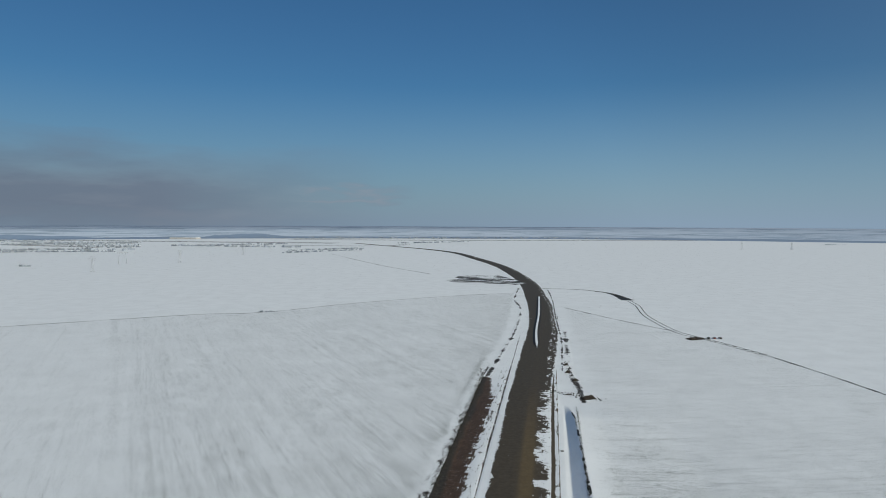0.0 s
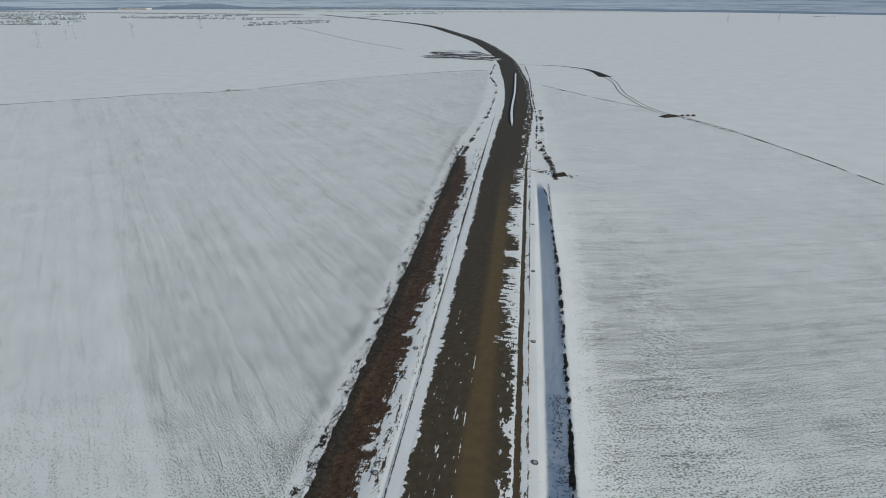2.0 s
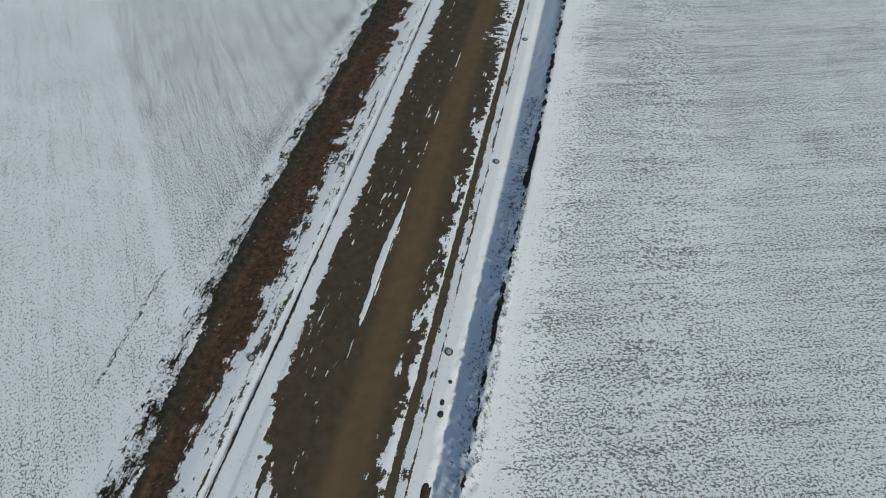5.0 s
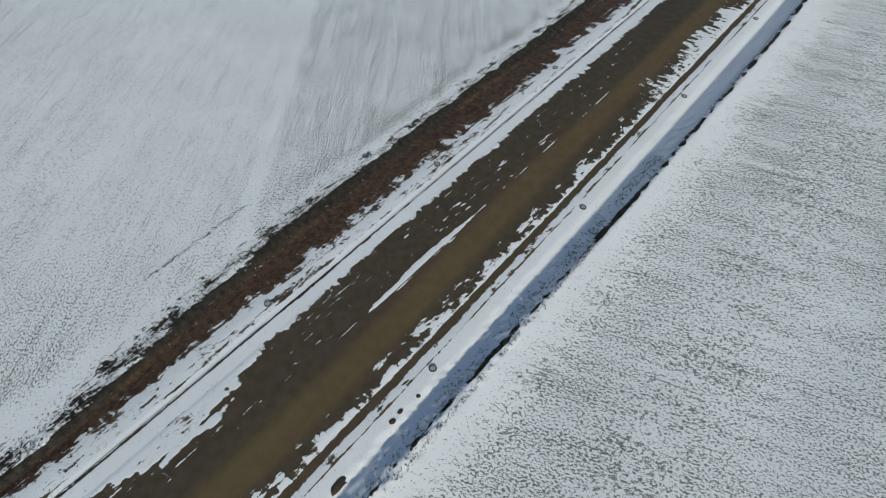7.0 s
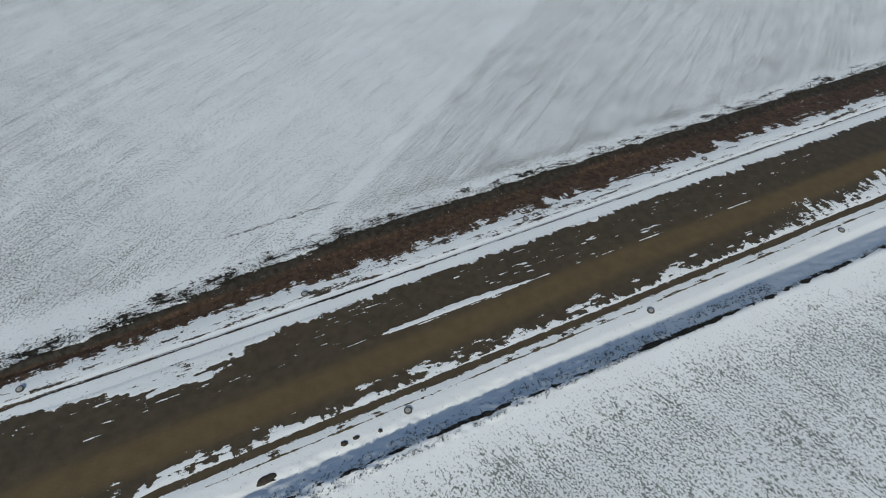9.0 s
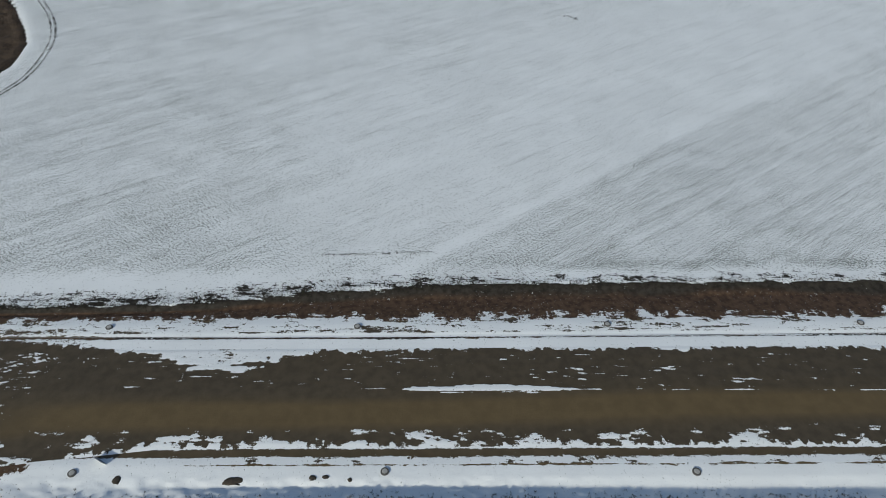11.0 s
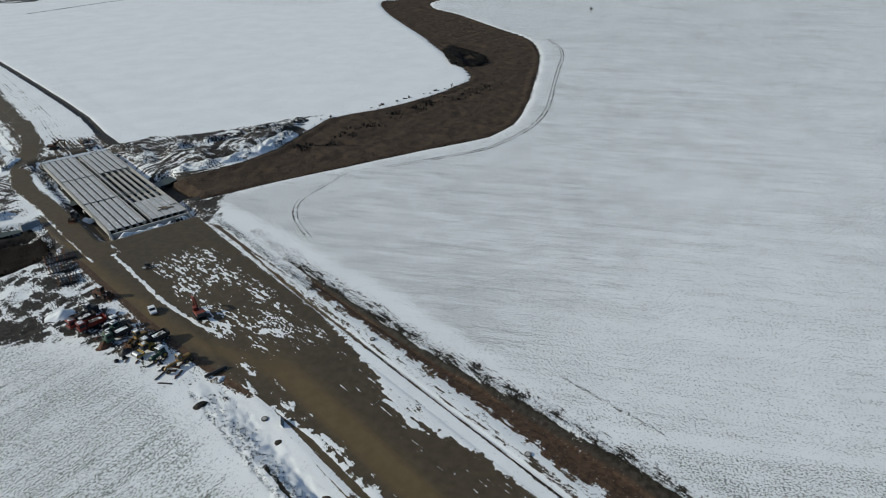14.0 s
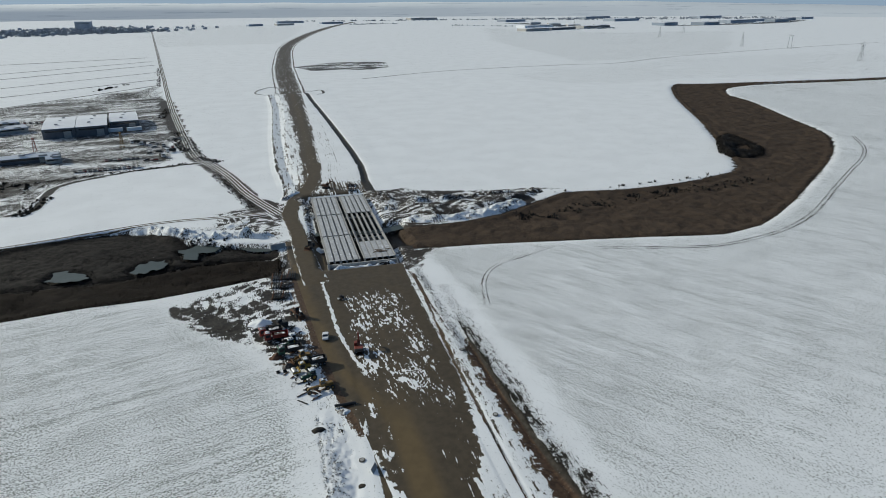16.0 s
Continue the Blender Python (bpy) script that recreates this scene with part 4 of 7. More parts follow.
def far_road():
    vs = np.array(spaced((-430, -318, 0.9), (-760, -430, 1.8)) + spaced((-3600, -760, 14.0)))
    vs.sort()
    ax, ay, rx, ry = axis_frame(vs)
    u = np.linspace(-40, 44, 190)[None, :] + 0 * vs[:, None]
    x, y = ax[:, None] + u * rx[:, None], ay[:, None] + u * ry[:, None]
    su, sv = to_axis(x, y)
    near = smooth(sv, -748, -738)
    su = np.where(sv > -742, su, u)
    mid, half = np.interp(sv, *FAR_MID), np.interp(sv, *FAR_HALF)
    n, m = fbm(su / 0.9, sv / 16, 71), fbm(su / 3, sv / 6, 72)
    k = fbm(su / 1.5, sv / 3.5, 73)
    d = np.abs(su - mid)
    lane = 1 - smooth(d + 2.5 * (n - 0.5), half - 2.6, half + 0.8)
    out_w, out_e = np.interp(sv, *FAR_WEST), np.interp(sv, *FAR_EAST)
    # beaten lane with streaks of snow towards its edges, snow and wheel streaks beside it;
    # flecks over the whole lane also grey it in place of haze
    side = smooth(d, half * 0.35, half)
    snow = 1.05 - lane * (0.84 - 0.15 * side - 0.7 * np.clip(n - 0.45, 0, 1) * (1 - near) - 0.9 * side * np.clip(2.2 * (n - 0.42), 0, 1) * near + 0.3 * (k - 0.5)) + 0 * u
    beside = (1 - lane) * (su > out_w) * (su < out_e) * near
    snow = snow - beside * (np.where(su > mid, 0.34, 0.05) + np.where(su > mid, 1.1, 0.7) * (n - 0.5) + 0.5 * (k - 0.5))
    wheels = np.abs(su - (np.interp(sv, [-640, -554, -450, -390, -354], [-8.5, -8.9, -7.6, -6.4, -2.6])))
    turn = (1 - smooth(wheels, 3.0, 5.5)) * (0.5 + 0.5 * np.sin(wheels * 4.2 + 5 * fbm(su / 6, sv / 25, 74))) * near * smooth(sv, -600, -480)
    snow = snow - 0.45 * turn
    # far stretch: dark lips on both sides of the grey bed
    lips = np.exp(-((d - half - 2.0) / 1.6) ** 2) * (1 - near)
    snow = snow - 0.75 * lips * (0.5 + m)
    scrub = smooth(su, out_w - 0.8, out_w + 0.6) * (1 - smooth(su, out_w + 3.2, out_w + 5.6)) * near
    snow = snow - 1.15 * scrub * (0.75 + 0.8 * (k - 0.3))
    lip = np.exp(-((su - out_e - 0.4) / 0.7) ** 2) * near
    snow = snow - 0.85 * lip * (0.3 + k)
    snow = snow - 0.5 * smooth(sv, -352, -335) * (1 - lane) * (su > out_w) * (su < 20) * (0.5 + n)
    tone = np.where((scrub > 0.15) | (lip > 0.3), 0.93, np.where(lips > 0.3, 0.8, 0.03 + 0.12 * np.exp(-(d / 4.0) ** 2) * near))
    rim = smooth(np.minimum(u + 40, 44 - u), 0, 9) * smooth(-sv, 318, 322)
    lumps = 0.5 * fbm(su / 2.5, sv / 4, 75) * smooth(su, 18, 21) * (1 - smooth(su, out_e, out_e + 1.5)) * near
    z = ground_height(x, y) + (0.10 + lumps) * rim - 0.05 * (1 - rim)
    me = grid_mesh("road_beyond_bridge", x, y, z)
    put_cover(me, snow, tone, 0 * u, 0 * u)
    me.materials.append(M_TERRAIN)
    tagged(new("road_beyond_bridge", me), "raised motorway bed of brown earth and snow beyond the bridge", "road", kind="structure")


far_road()


HEDGE = [(114, -233), (100, -239), (98, -266), (90, -287), (58, -303), (23, -308), (0, -309)]
EDGE = "thin dark grassy line between snow-covered fields"
strip_road("trim_field_boundary", FIELD_EDGE_NORTH[1:], 4.5, EDGE, 0.92, 0.95, 5)
strip_road("trim_hedge", HEDGE, 7, "dark overgrown line of hedge round the yard", 0.95, 0.75, 4, patchy=0.5)
strip_road("trim_field_boundary", FIELD_EAST_EDGE[:-2], 4.0, EDGE, 0.92, 0.95, 5)
strip_road("trim_field_boundary", [(-230, -726), (-388, -771), (-591, -768), (-684, -754), (-875, -811), (-1253, -869), (-1600, -900)], 7, EDGE, 0.9, 0.55, 8)
strip_road("trim_field_boundary", [(-349, 2001), (-153, 1499), (-19, 1220)], 5, EDGE, 0.9, 0.8, 10)
strip_road("trim_field_boundary", [(-1000, -240), (-850, -400), (-624, -440)], 4, EDGE, 0.9, 0.5, 8)
for x0, y0, x1, y1, w in ((480, -1166, 20, -1257, 9), (450, -902, 14, -1163, 7), (430, -805, 14, -1084, 7), (410, -690, 16, -953, 6), (400, -593, 18, -847, 6), (380, -463, 17, -778, 6)):
    strip_road("trim_field_ridge", [(x0, y0), ((x0 + x1) / 2, (y0 + y1) / 2 + 4), (x1, y1)], w, "dark ploughed ridge between narrow snowy plots", 0.92, 1.0, 8)
strip_road("road_loop", [(-127, -636), (-137, -628), (-150, -634), (-146, -606), (-134, -597)], 5, "muddy turning loop beside the far motorway bed", 0.85, 0.95, 3, patchy=0.4, lift=0.22)
strip_road("road_loop", [(-106, -640), (-110, -664), (-103, -686), (-85, -668), (-75, -636), (-87, -616), (-104, -636)], 4.5, "muddy turning loop beside the far motorway bed", 0.85, 0.95, 3, patchy=0.4, lift=0.22)
strip_road("road_yard", [(-186, -900), (-215, -905), (-250, -915), (-300, -915), (-335, -905)], [80, 100, 150, 150, 90], "trampled dark construction yard beside the far road", 0.9, 0.50, 3, patchy=0.9, lift=0.14)
strip_road("road_yard_north", [(150, 962), (190, 952), (216, 936), (239, 892), (241, 814)], [6, 6, 8, 12, 20], "dark muddy track to a small yard beside the road", 0.9, 0.9, 4)
strip_road("road_field_track", [(241, 814), (236, 760), (220, 676), (216, 579), (228, 541), (246, 475)], 7, "rutted snowy track along the field edge", 0.85, 0.75, 4, ruts=(-2.4, 2.4))
strip_road("road_yard_south", [(-1560, -1910), (-1620, -2150), (-1640, -2700)], [60, 130, 120], "dark trampled ground round far industrial halls", 0.9, 0.5, 20, patchy=0.8)
strip_road("road_yard_south", [(-1950, -2020), (-2300, -2010), (-2700, -2080), (-3200, -2330)], [60, 90, 110, 80], "dark trampled ground round far industrial halls", 0.9, 0.5, 20, patchy=0.8)
strip_road("road_churned_verge", [(8, 1094), (40, 1090), (85, 1110), (128, 1120)], [15, 130, 215, 175], "churned muddy verge with snow patches beside the road", 0.9, 0.42, 4, patchy=1.5)
strip_road("road_side_loop", [(30, 404), (36, 430), (51, 498), (64, 556), (82, 658), (93, 743), (96, 828), (118, 966)], 5, "dark churned side track beside the motorway bed", 0.9, 0.5, 2, patchy=1.3)
strip_road("road_side_verge", [(80, 345), (84, 380), (86, 413), (95, 467), (114, 579)], 6, "churned dark verge beside the motorway bed", 0.93, 0.42, 3, patchy=1.2)
strip_road("road_side_verge", [(82, 420), (90.5, 467), (103, 536), (120, 659), (142, 806), (158, 940)], 3.6, "dark muddy edge of the motorway bed", 0.9, 0.8, 3, patchy=0.6)


def median():
    """A long low island of piled snow and dark earth down the middle of the road."""
    p = np.array([(q.x, q.y) for q in curve([(77, 500), (88, 579), (107, 690), (133, 860)], 2.5)])
    d = np.gradient(p, axis=0)
    d /= np.linalg.norm(d, axis=1)[:, None]
    t, k = np.linspace(-1, 1, 15), np.linspace(0, 1, len(p))
    w = 2.5 * smooth(np.minimum(k, 1 - k), 0, 0.06) + 0.3
    off = t[None, :] * w[:, None]
    x, y = p[:, :1] + off * d[:, 1:], p[:, 1:] - off * d[:, :1]
    z = ground_height(x, y) + 0.15 + 0.7 * (1 - t[None, :] ** 2) * smooth(w, 0.4, 2)[:, None] + 0.3 * (fbm(x / 3, y / 3, 81) - 0.5)
    snow = 0.95 - 0.95 * smooth(np.abs(t), 0.2, 0.5)[None, :] + 0.5 * (fbm(x / 4, y / 4, 82) - 0.5)
    me = grid_mesh("median", x, y, z)
    put_cover(me, snow, 0.93 + 0 * x, 0 * x, 0 * x)
    me.materials.append(M_TERRAIN)
    tagged(new("median", me), "low central ridge of snow and dark earth", "median", kind="structure")


median()


STUBBLE = "wide grey-green stubble field half under snow"
for line, w in (([(-2500, 3500), (-1500, 3250), (-500, 3050)], 150), ([(-2900, 2900), (-1900, 2700), (-1300, 2450)], 90), ([(-900, 3700), (200, 3600), (1500, 3750)], 120),
                ([(-1900, 4150), (-700, 3900), (300, 4000)], 110), ([(900, 4000), (2000, 3800), (2900, 3500)], 80), ([(-700, 2750), (-300, 2700), (-150, 2900)], 50)):
    strip_road("trim_stubble", line, w, STUBBLE, 0.86, 0.42, 30)

# ---- helpers for things ----
def part(name, bm, material, parent=None, label="", smoothed=False):
    """Links a bmesh as one mesh object, under a thing where one is given."""
    me = bpy.data.meshes.new(name)
    bm.to_mesh(me)
    bm.free()
    me.materials.append(material)
    if smoothed:
        for f in me.polygons:
            f.use_smooth = True
    ob = new(name, me)
    if parent is not None:
        ob.parent = parent
    if label:
        ob["label"] = label
    return ob


def thing(name, label, category, m=None, group="", kind=""):
    ob = new(name)
    ob.empty_display_size = 0.5
    if m is not None:
        ob.matrix_basis = m
    return tagged(ob, label, category, group, kind)


def box(bm, size, at=(0, 0, 0), turn=(0, 0, 0), bevel=0.0):
    """Adds a box centred at a place; its edges may be bevelled."""
    m = pose(*at, *turn) @ Matrix.Diagonal((*size, 1))
    vs = bmesh.ops.create_cube(bm, size=1.0, matrix=m)["verts"]
    if bevel:
        es = list({e for v in vs for e in v.link_edges})
        bmesh.ops.bevel(bm, geom=es, offset=bevel, segments=1, affect="EDGES")
    return bm


def rod(bm, a, b, r, sides=8, r2=None):
    """Adds a round bar from a to b."""
    a, b = Vector(a), Vector(b)
    d = b - a
    m = Matrix.Translation((a + b) / 2) @ d.to_track_quat("Z", "Y").to_matrix().to_4x4()
    bmesh.ops.create_cone(bm, cap_ends=True, segments=sides, radius1=r, radius2=r if r2 is None else r2, depth=d.length, matrix=m)
    return bm


def prism(bm, outline, depth, m=Matrix()):
    """Adds an outline in the xz plane drawn out along y, centred."""
    lo = [bm.verts.new(m @ Vector((x, -depth / 2, z))) for x, z in outline]
    hi = [bm.verts.new(m @ Vector((x, depth / 2, z))) for x, z in outline]
    bm.faces.new(lo)
    bm.faces.new(hi[::-1])
    for i in range(len(outline)):
        j = (i + 1) % len(outline)
        bm.faces.new((lo[j], lo[i], hi[i], hi[j]))
    return bm


def B():
    return bmesh.new()


def on_road(u, v, z=None, turn=0.0):
    """A pose at a place given across and along the road."""
    x, y = to_world(u, v)
    if z is None:
        z = float(ground_height(np.array([x]), np.array([y]))[0]) + 0.08
    return pose(x, y, z, 0, 0, ROAD_TURN + turn)


# ---- bridge ----
DECK_Z = 0.9


def bridge():
    """Two separate decks of three spans on piers; one span of one deck still lacks its slabs."""
    root = thing("bridge", "unfinished two-deck concrete girder bridge over the creek", "bridge", on_road(-0.3, -220.0, 0))
    span, gap, n = 30.4, 1.1, 6
    girder = [(-0.28, 0), (0.28, 0), (0.28, 0.22), (0.1, 0.36), (0.1, 1.0), (0.42, 1.16), (0.42, 1.32), (-0.42, 1.32), (-0.42, 1.16), (-0.1, 1.0), (-0.1, 0.36), (-0.28, 0.22)]
    g = bpy.data.meshes.new("girder")
    bm = prism(B(), girder, span - gap)
    bm.to_mesh(g)
    bm.free()
    g.materials.append(M_CONCRETE)
    slab = bpy.data.meshes.new("slab")
    bm = box(B(), (1.82, (span - gap) / 3 - 0.04, 0.16), bevel=0.02)
    bm.to_mesh(slab)
    bm.free()
    slab.materials.append(M_PANEL)
    for deck in (1, -1):
        c = deck * 7.25
        for k in range(3):
            y = -(k + 0.5) * span
            for i in range(n):
                ob = new("girder", g)
                ob.parent, ob.location = root, (c + (i - 2.5) * 2.42, y, DECK_Z - (1.40 if deck < 0 and k < 2 else 1.95))
            for i in range(n - 1):
                for j in range(3):
                    if deck < 0 and (k == 1 or (k == 0 and j == 2)):
                        continue
                    ob = new("slab", slab)
                    ob.parent = root
                    ob.location = (c + (i - 2) * 2.42, y + (1 - j) * (span - gap) / 3, DECK_Z - 0.02)
            for side in (-1, 1):
                edge = part("edge_beam", box(B(), (0.5, span - gap, 0.3), bevel=0.03), M_CONCRETE, root)
                edge.location = (c + side * 6.35, y, DECK_Z)
        for k in range(4):
            y = -k * span + (0.6 if k == 0 else -0.6 if k == 3 else 0)
            cap = part("cap_beam", box(B(), (13.4, 1.5, 1.1), bevel=0.06), M_CONCRETE, root)
            cap.location = (c, y, DECK_Z - 2.6)
            if k in (1, 2):
                for s in (-4, 0, 4):
                    col = part("column", rod(B(), (0, 0, 0), (0, 0, 4.0), 0.55, 16), M_CONCRETE, root, smoothed=False)
                    col.location = (c + s, y, DECK_Z - 7.1)
    for y, s in ((0.9, 1), (-3 * span - 0.9, -1)):
        wall = part("abutment", box(B(), (28.2, 0.7, 4.2), bevel=0.05), M_CONCRETE, root)
        wall.location = (0, y + 0.6 * s, DECK_Z - 2.55)
        for side in (-1, 1):
            wing = part("wing_wall", prism(B(), [(0, -2.5), (3.0 * s, -2.5), (3.0 * s, -1.6), (0, 0.15)], 0.6, Matrix.Rotation(radians(90), 4, "Z")), M_CONCRETE, root)
            wing.location = (side * 13.6, y, DECK_Z)
    # planks and formwork left on the last span
    for i in range(7):
        bit = part("formwork_board", box(B(), (random.uniform(1.5, 3.5), 0.5, 0.12)), M_WOOD, root)
        bit.location, bit.rotation_euler = (-9.5 + random.uniform(-3, 3.0), -8 + random.uniform(-2.5, 2.5), DECK_Z + 0.13 + 0.03 * i), (0, 0, random.uniform(-0.6, 0.6))


bridge()

# ---- distance: low ridges and woods on the rim of the plain ----
def rim(name, radius, height, rough, material, a0, a1, label, seed, base=-1.0):
    a = np.radians(np.linspace(a0, a1, 260))
    h = height * (0.55 + 0.9 * rough * (fbm(a * 18, a * 0, seed, 5) - 0.5) + 0.45)
    fade = np.minimum(1, np.minimum(np.arange(260), 259 - np.arange(260)) / 70) if a1 - a0 < 359 else np.ones(260)
    rows = []
    for dr, f in ((-420, 0.0), (-200, 0.5), (0, 1.0), (90, 0.0)):
        r = radius + dr + 40 * fbm(a * 9, a * 0 + dr, seed + 3)
        rows.append(np.stack([r * np.sin(a), r * np.cos(a), base + f * h * fade], -1))
    g = np.stack(rows)
    me = grid_mesh(name, g[..., 0], g[..., 1], g[..., 2])
    me.materials.append(material)
    return tagged(new(name, me), label, "distance", kind="structure")


# no air is modelled: the rims carry the haze in their colours
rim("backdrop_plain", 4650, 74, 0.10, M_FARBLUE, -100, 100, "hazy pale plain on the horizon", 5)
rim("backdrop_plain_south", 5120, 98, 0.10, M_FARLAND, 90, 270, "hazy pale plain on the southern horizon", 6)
rim("backdrop_hills", 4640, 66, 0.03, M_FOREST, -62, 2, "long wooded ridge on the horizon, tinted haze-blue", 9)
rim("backdrop_woods_low", 4420, 12, 0.3, M_FOREST, -55, 62, "belt of far woods, tinted haze blue-grey", 14)


def belt(name, x0, y0, x1, y1, depth, height, n, label, seed, twigs=22, material=None):
    """A belt of bare trees or scrub: clumps of many thin twigs."""
    rng = np.random.default_rng(seed)
    t, s = rng.random(n), rng.random(n) - 0.5
    d = np.array([x1 - x0, y1 - y0], float)
    side = np.array([-d[1], d[0]]) / np.hypot(*d)
    cx, cy = x0 + d[0] * t + side[0] * depth * s, y0 + d[1] * t + side[1] * depth * s
    cz = ground_height(cx, cy)
    h = height * (0.4 + 0.7 * rng.random(n))[:, None]
    a, e, r = rng.uniform(0, 6.28, (n, twigs)), rng.uniform(0.15, 1.5, (n, twigs)), rng.uniform(0.5, 1.0, (n, twigs))
    bx, by = cx[:, None] + rng.normal(0, 0.28, (n, twigs)) * h, cy[:, None] + rng.normal(0, 0.28, (n, twigs)) * h
    tx, ty = bx + np.cos(a) * np.cos(e) * h * r * 0.7, by + np.sin(a) * np.cos(e) * h * r * 0.7
    tz = cz[:, None] + np.sin(e) * h * r
    w = h * rng.uniform(0.05, 0.14, (n, twigs))
    p = rng.uniform(0, 6.28, (n, twigs))
    z0 = cz[:, None] + 0 * tz - 0.05
    co = np.stack([np.stack([bx - w * np.cos(p), by - w * np.sin(p), z0], -1), np.stack([bx + w * np.cos(p), by + w * np.sin(p), z0], -1),
                   np.stack([tx + w * np.cos(p), ty + w * np.sin(p), tz], -1), np.stack([tx - w * np.cos(p), ty - w * np.sin(p), tz * 0.97 + 0.03 * z0], -1)], -2)
    m = n * twigs
    me = bpy.data.meshes.new(name)
    me.vertices.add(m * 4)
    me.vertices.foreach_set("co", co.astype(np.float32).ravel())
    me.loops.add(m * 4)
    me.loops.foreach_set("vertex_index", np.arange(m * 4, dtype=np.int32))
    me.polygons.add(m)
    me.polygons.foreach_set("loop_start", np.arange(m, dtype=np.int32) * 4)
    me.update(calc_edges=True)
    me.materials.append(material or (M_FARTREE if name == "far_trees" else M_BUSH))
    return tagged(new(name, me), label, "trees", kind="stuff")


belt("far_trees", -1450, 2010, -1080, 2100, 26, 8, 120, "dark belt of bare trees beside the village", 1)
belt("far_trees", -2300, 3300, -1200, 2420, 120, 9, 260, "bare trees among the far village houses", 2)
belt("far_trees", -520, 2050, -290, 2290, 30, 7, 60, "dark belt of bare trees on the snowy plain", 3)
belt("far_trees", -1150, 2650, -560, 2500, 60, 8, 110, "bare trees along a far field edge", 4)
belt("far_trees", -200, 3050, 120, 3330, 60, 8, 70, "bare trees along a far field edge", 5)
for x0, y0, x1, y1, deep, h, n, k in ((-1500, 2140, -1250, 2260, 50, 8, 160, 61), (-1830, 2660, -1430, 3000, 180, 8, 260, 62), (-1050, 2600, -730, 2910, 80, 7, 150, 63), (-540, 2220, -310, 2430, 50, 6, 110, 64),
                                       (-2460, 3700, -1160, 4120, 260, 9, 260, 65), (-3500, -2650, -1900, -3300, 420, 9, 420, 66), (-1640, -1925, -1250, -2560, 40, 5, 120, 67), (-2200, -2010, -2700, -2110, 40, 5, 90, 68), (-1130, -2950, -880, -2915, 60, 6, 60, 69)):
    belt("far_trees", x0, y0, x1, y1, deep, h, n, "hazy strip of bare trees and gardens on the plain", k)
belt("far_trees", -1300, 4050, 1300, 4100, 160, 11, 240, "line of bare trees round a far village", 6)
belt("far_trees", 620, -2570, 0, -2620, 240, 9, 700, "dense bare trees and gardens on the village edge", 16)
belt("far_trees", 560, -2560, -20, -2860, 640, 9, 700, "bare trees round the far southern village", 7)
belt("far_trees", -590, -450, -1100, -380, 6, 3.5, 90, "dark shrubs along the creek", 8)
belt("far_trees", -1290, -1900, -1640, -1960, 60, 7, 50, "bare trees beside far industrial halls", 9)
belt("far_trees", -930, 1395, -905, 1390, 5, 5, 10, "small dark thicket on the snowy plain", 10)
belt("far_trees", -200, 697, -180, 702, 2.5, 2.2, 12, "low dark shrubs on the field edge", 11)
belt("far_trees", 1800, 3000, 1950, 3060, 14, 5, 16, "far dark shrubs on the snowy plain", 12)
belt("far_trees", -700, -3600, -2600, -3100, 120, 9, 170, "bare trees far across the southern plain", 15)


def house(w, d, h, roof_h, snowy, red):
    root = thing("house", "small far village house with a pitched roof", "house", group="far village houses")
    # walls and roofs use the colours with haze painted in
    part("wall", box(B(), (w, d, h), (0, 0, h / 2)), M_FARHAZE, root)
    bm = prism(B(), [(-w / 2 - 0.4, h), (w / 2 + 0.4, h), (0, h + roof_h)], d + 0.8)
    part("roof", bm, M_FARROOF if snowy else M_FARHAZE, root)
    for sx in (-0.22, 0.22):
        part("window", box(B(), (1.3, 0.12, 1.2), (sx * w, -d / 2 - 0.05, h * 0.55)), M_GLASS, root)
    part("chimney", box(B(), (0.6, 0.6, 1.6), (w * 0.2, 0, h + roof_h * 0.9)), M_WALL, root)
    return root


HOUSES = [house(12, 9, 5.0, 3.6, True, False), house(10, 9, 4.2, 3.4, False, True), house(14, 10, 6.5, 3.2, False, False), house(9, 8, 3.8, 3.0, False, False)]
rng = np.random.default_rng(4)
SPOTS = []
for x0, y0, x1, y1, wide, n in ((-2250, 3200, -1230, 2500, 260, 64), (-1400, 2120, -1050, 2200, 60, 14), (-1250, 4120, 1250, 4140, 130, 70), (520, -2560, -20, -2900, 620, 110), (-1150, 2640, -600, 2520, 60, 14)):
    for _ in range(n):
        t = rng.random()
        SPOTS.append((x0 + (x1 - x0) * t + wide * (rng.random() - 0.5), y0 + (y1 - y0) * t + wide * (rng.random() - 0.5)))
for i, (x, y) in enumerate(SPOTS):
    m = pose(x, y, -0.2, 0, 0, rng.integers(0, 4) * 45 + rng.normal(0, 6))
    if i < 4:
        HOUSES[i].matrix_basis = m
    else:
        copy_thing(HOUSES[i % 4], m)


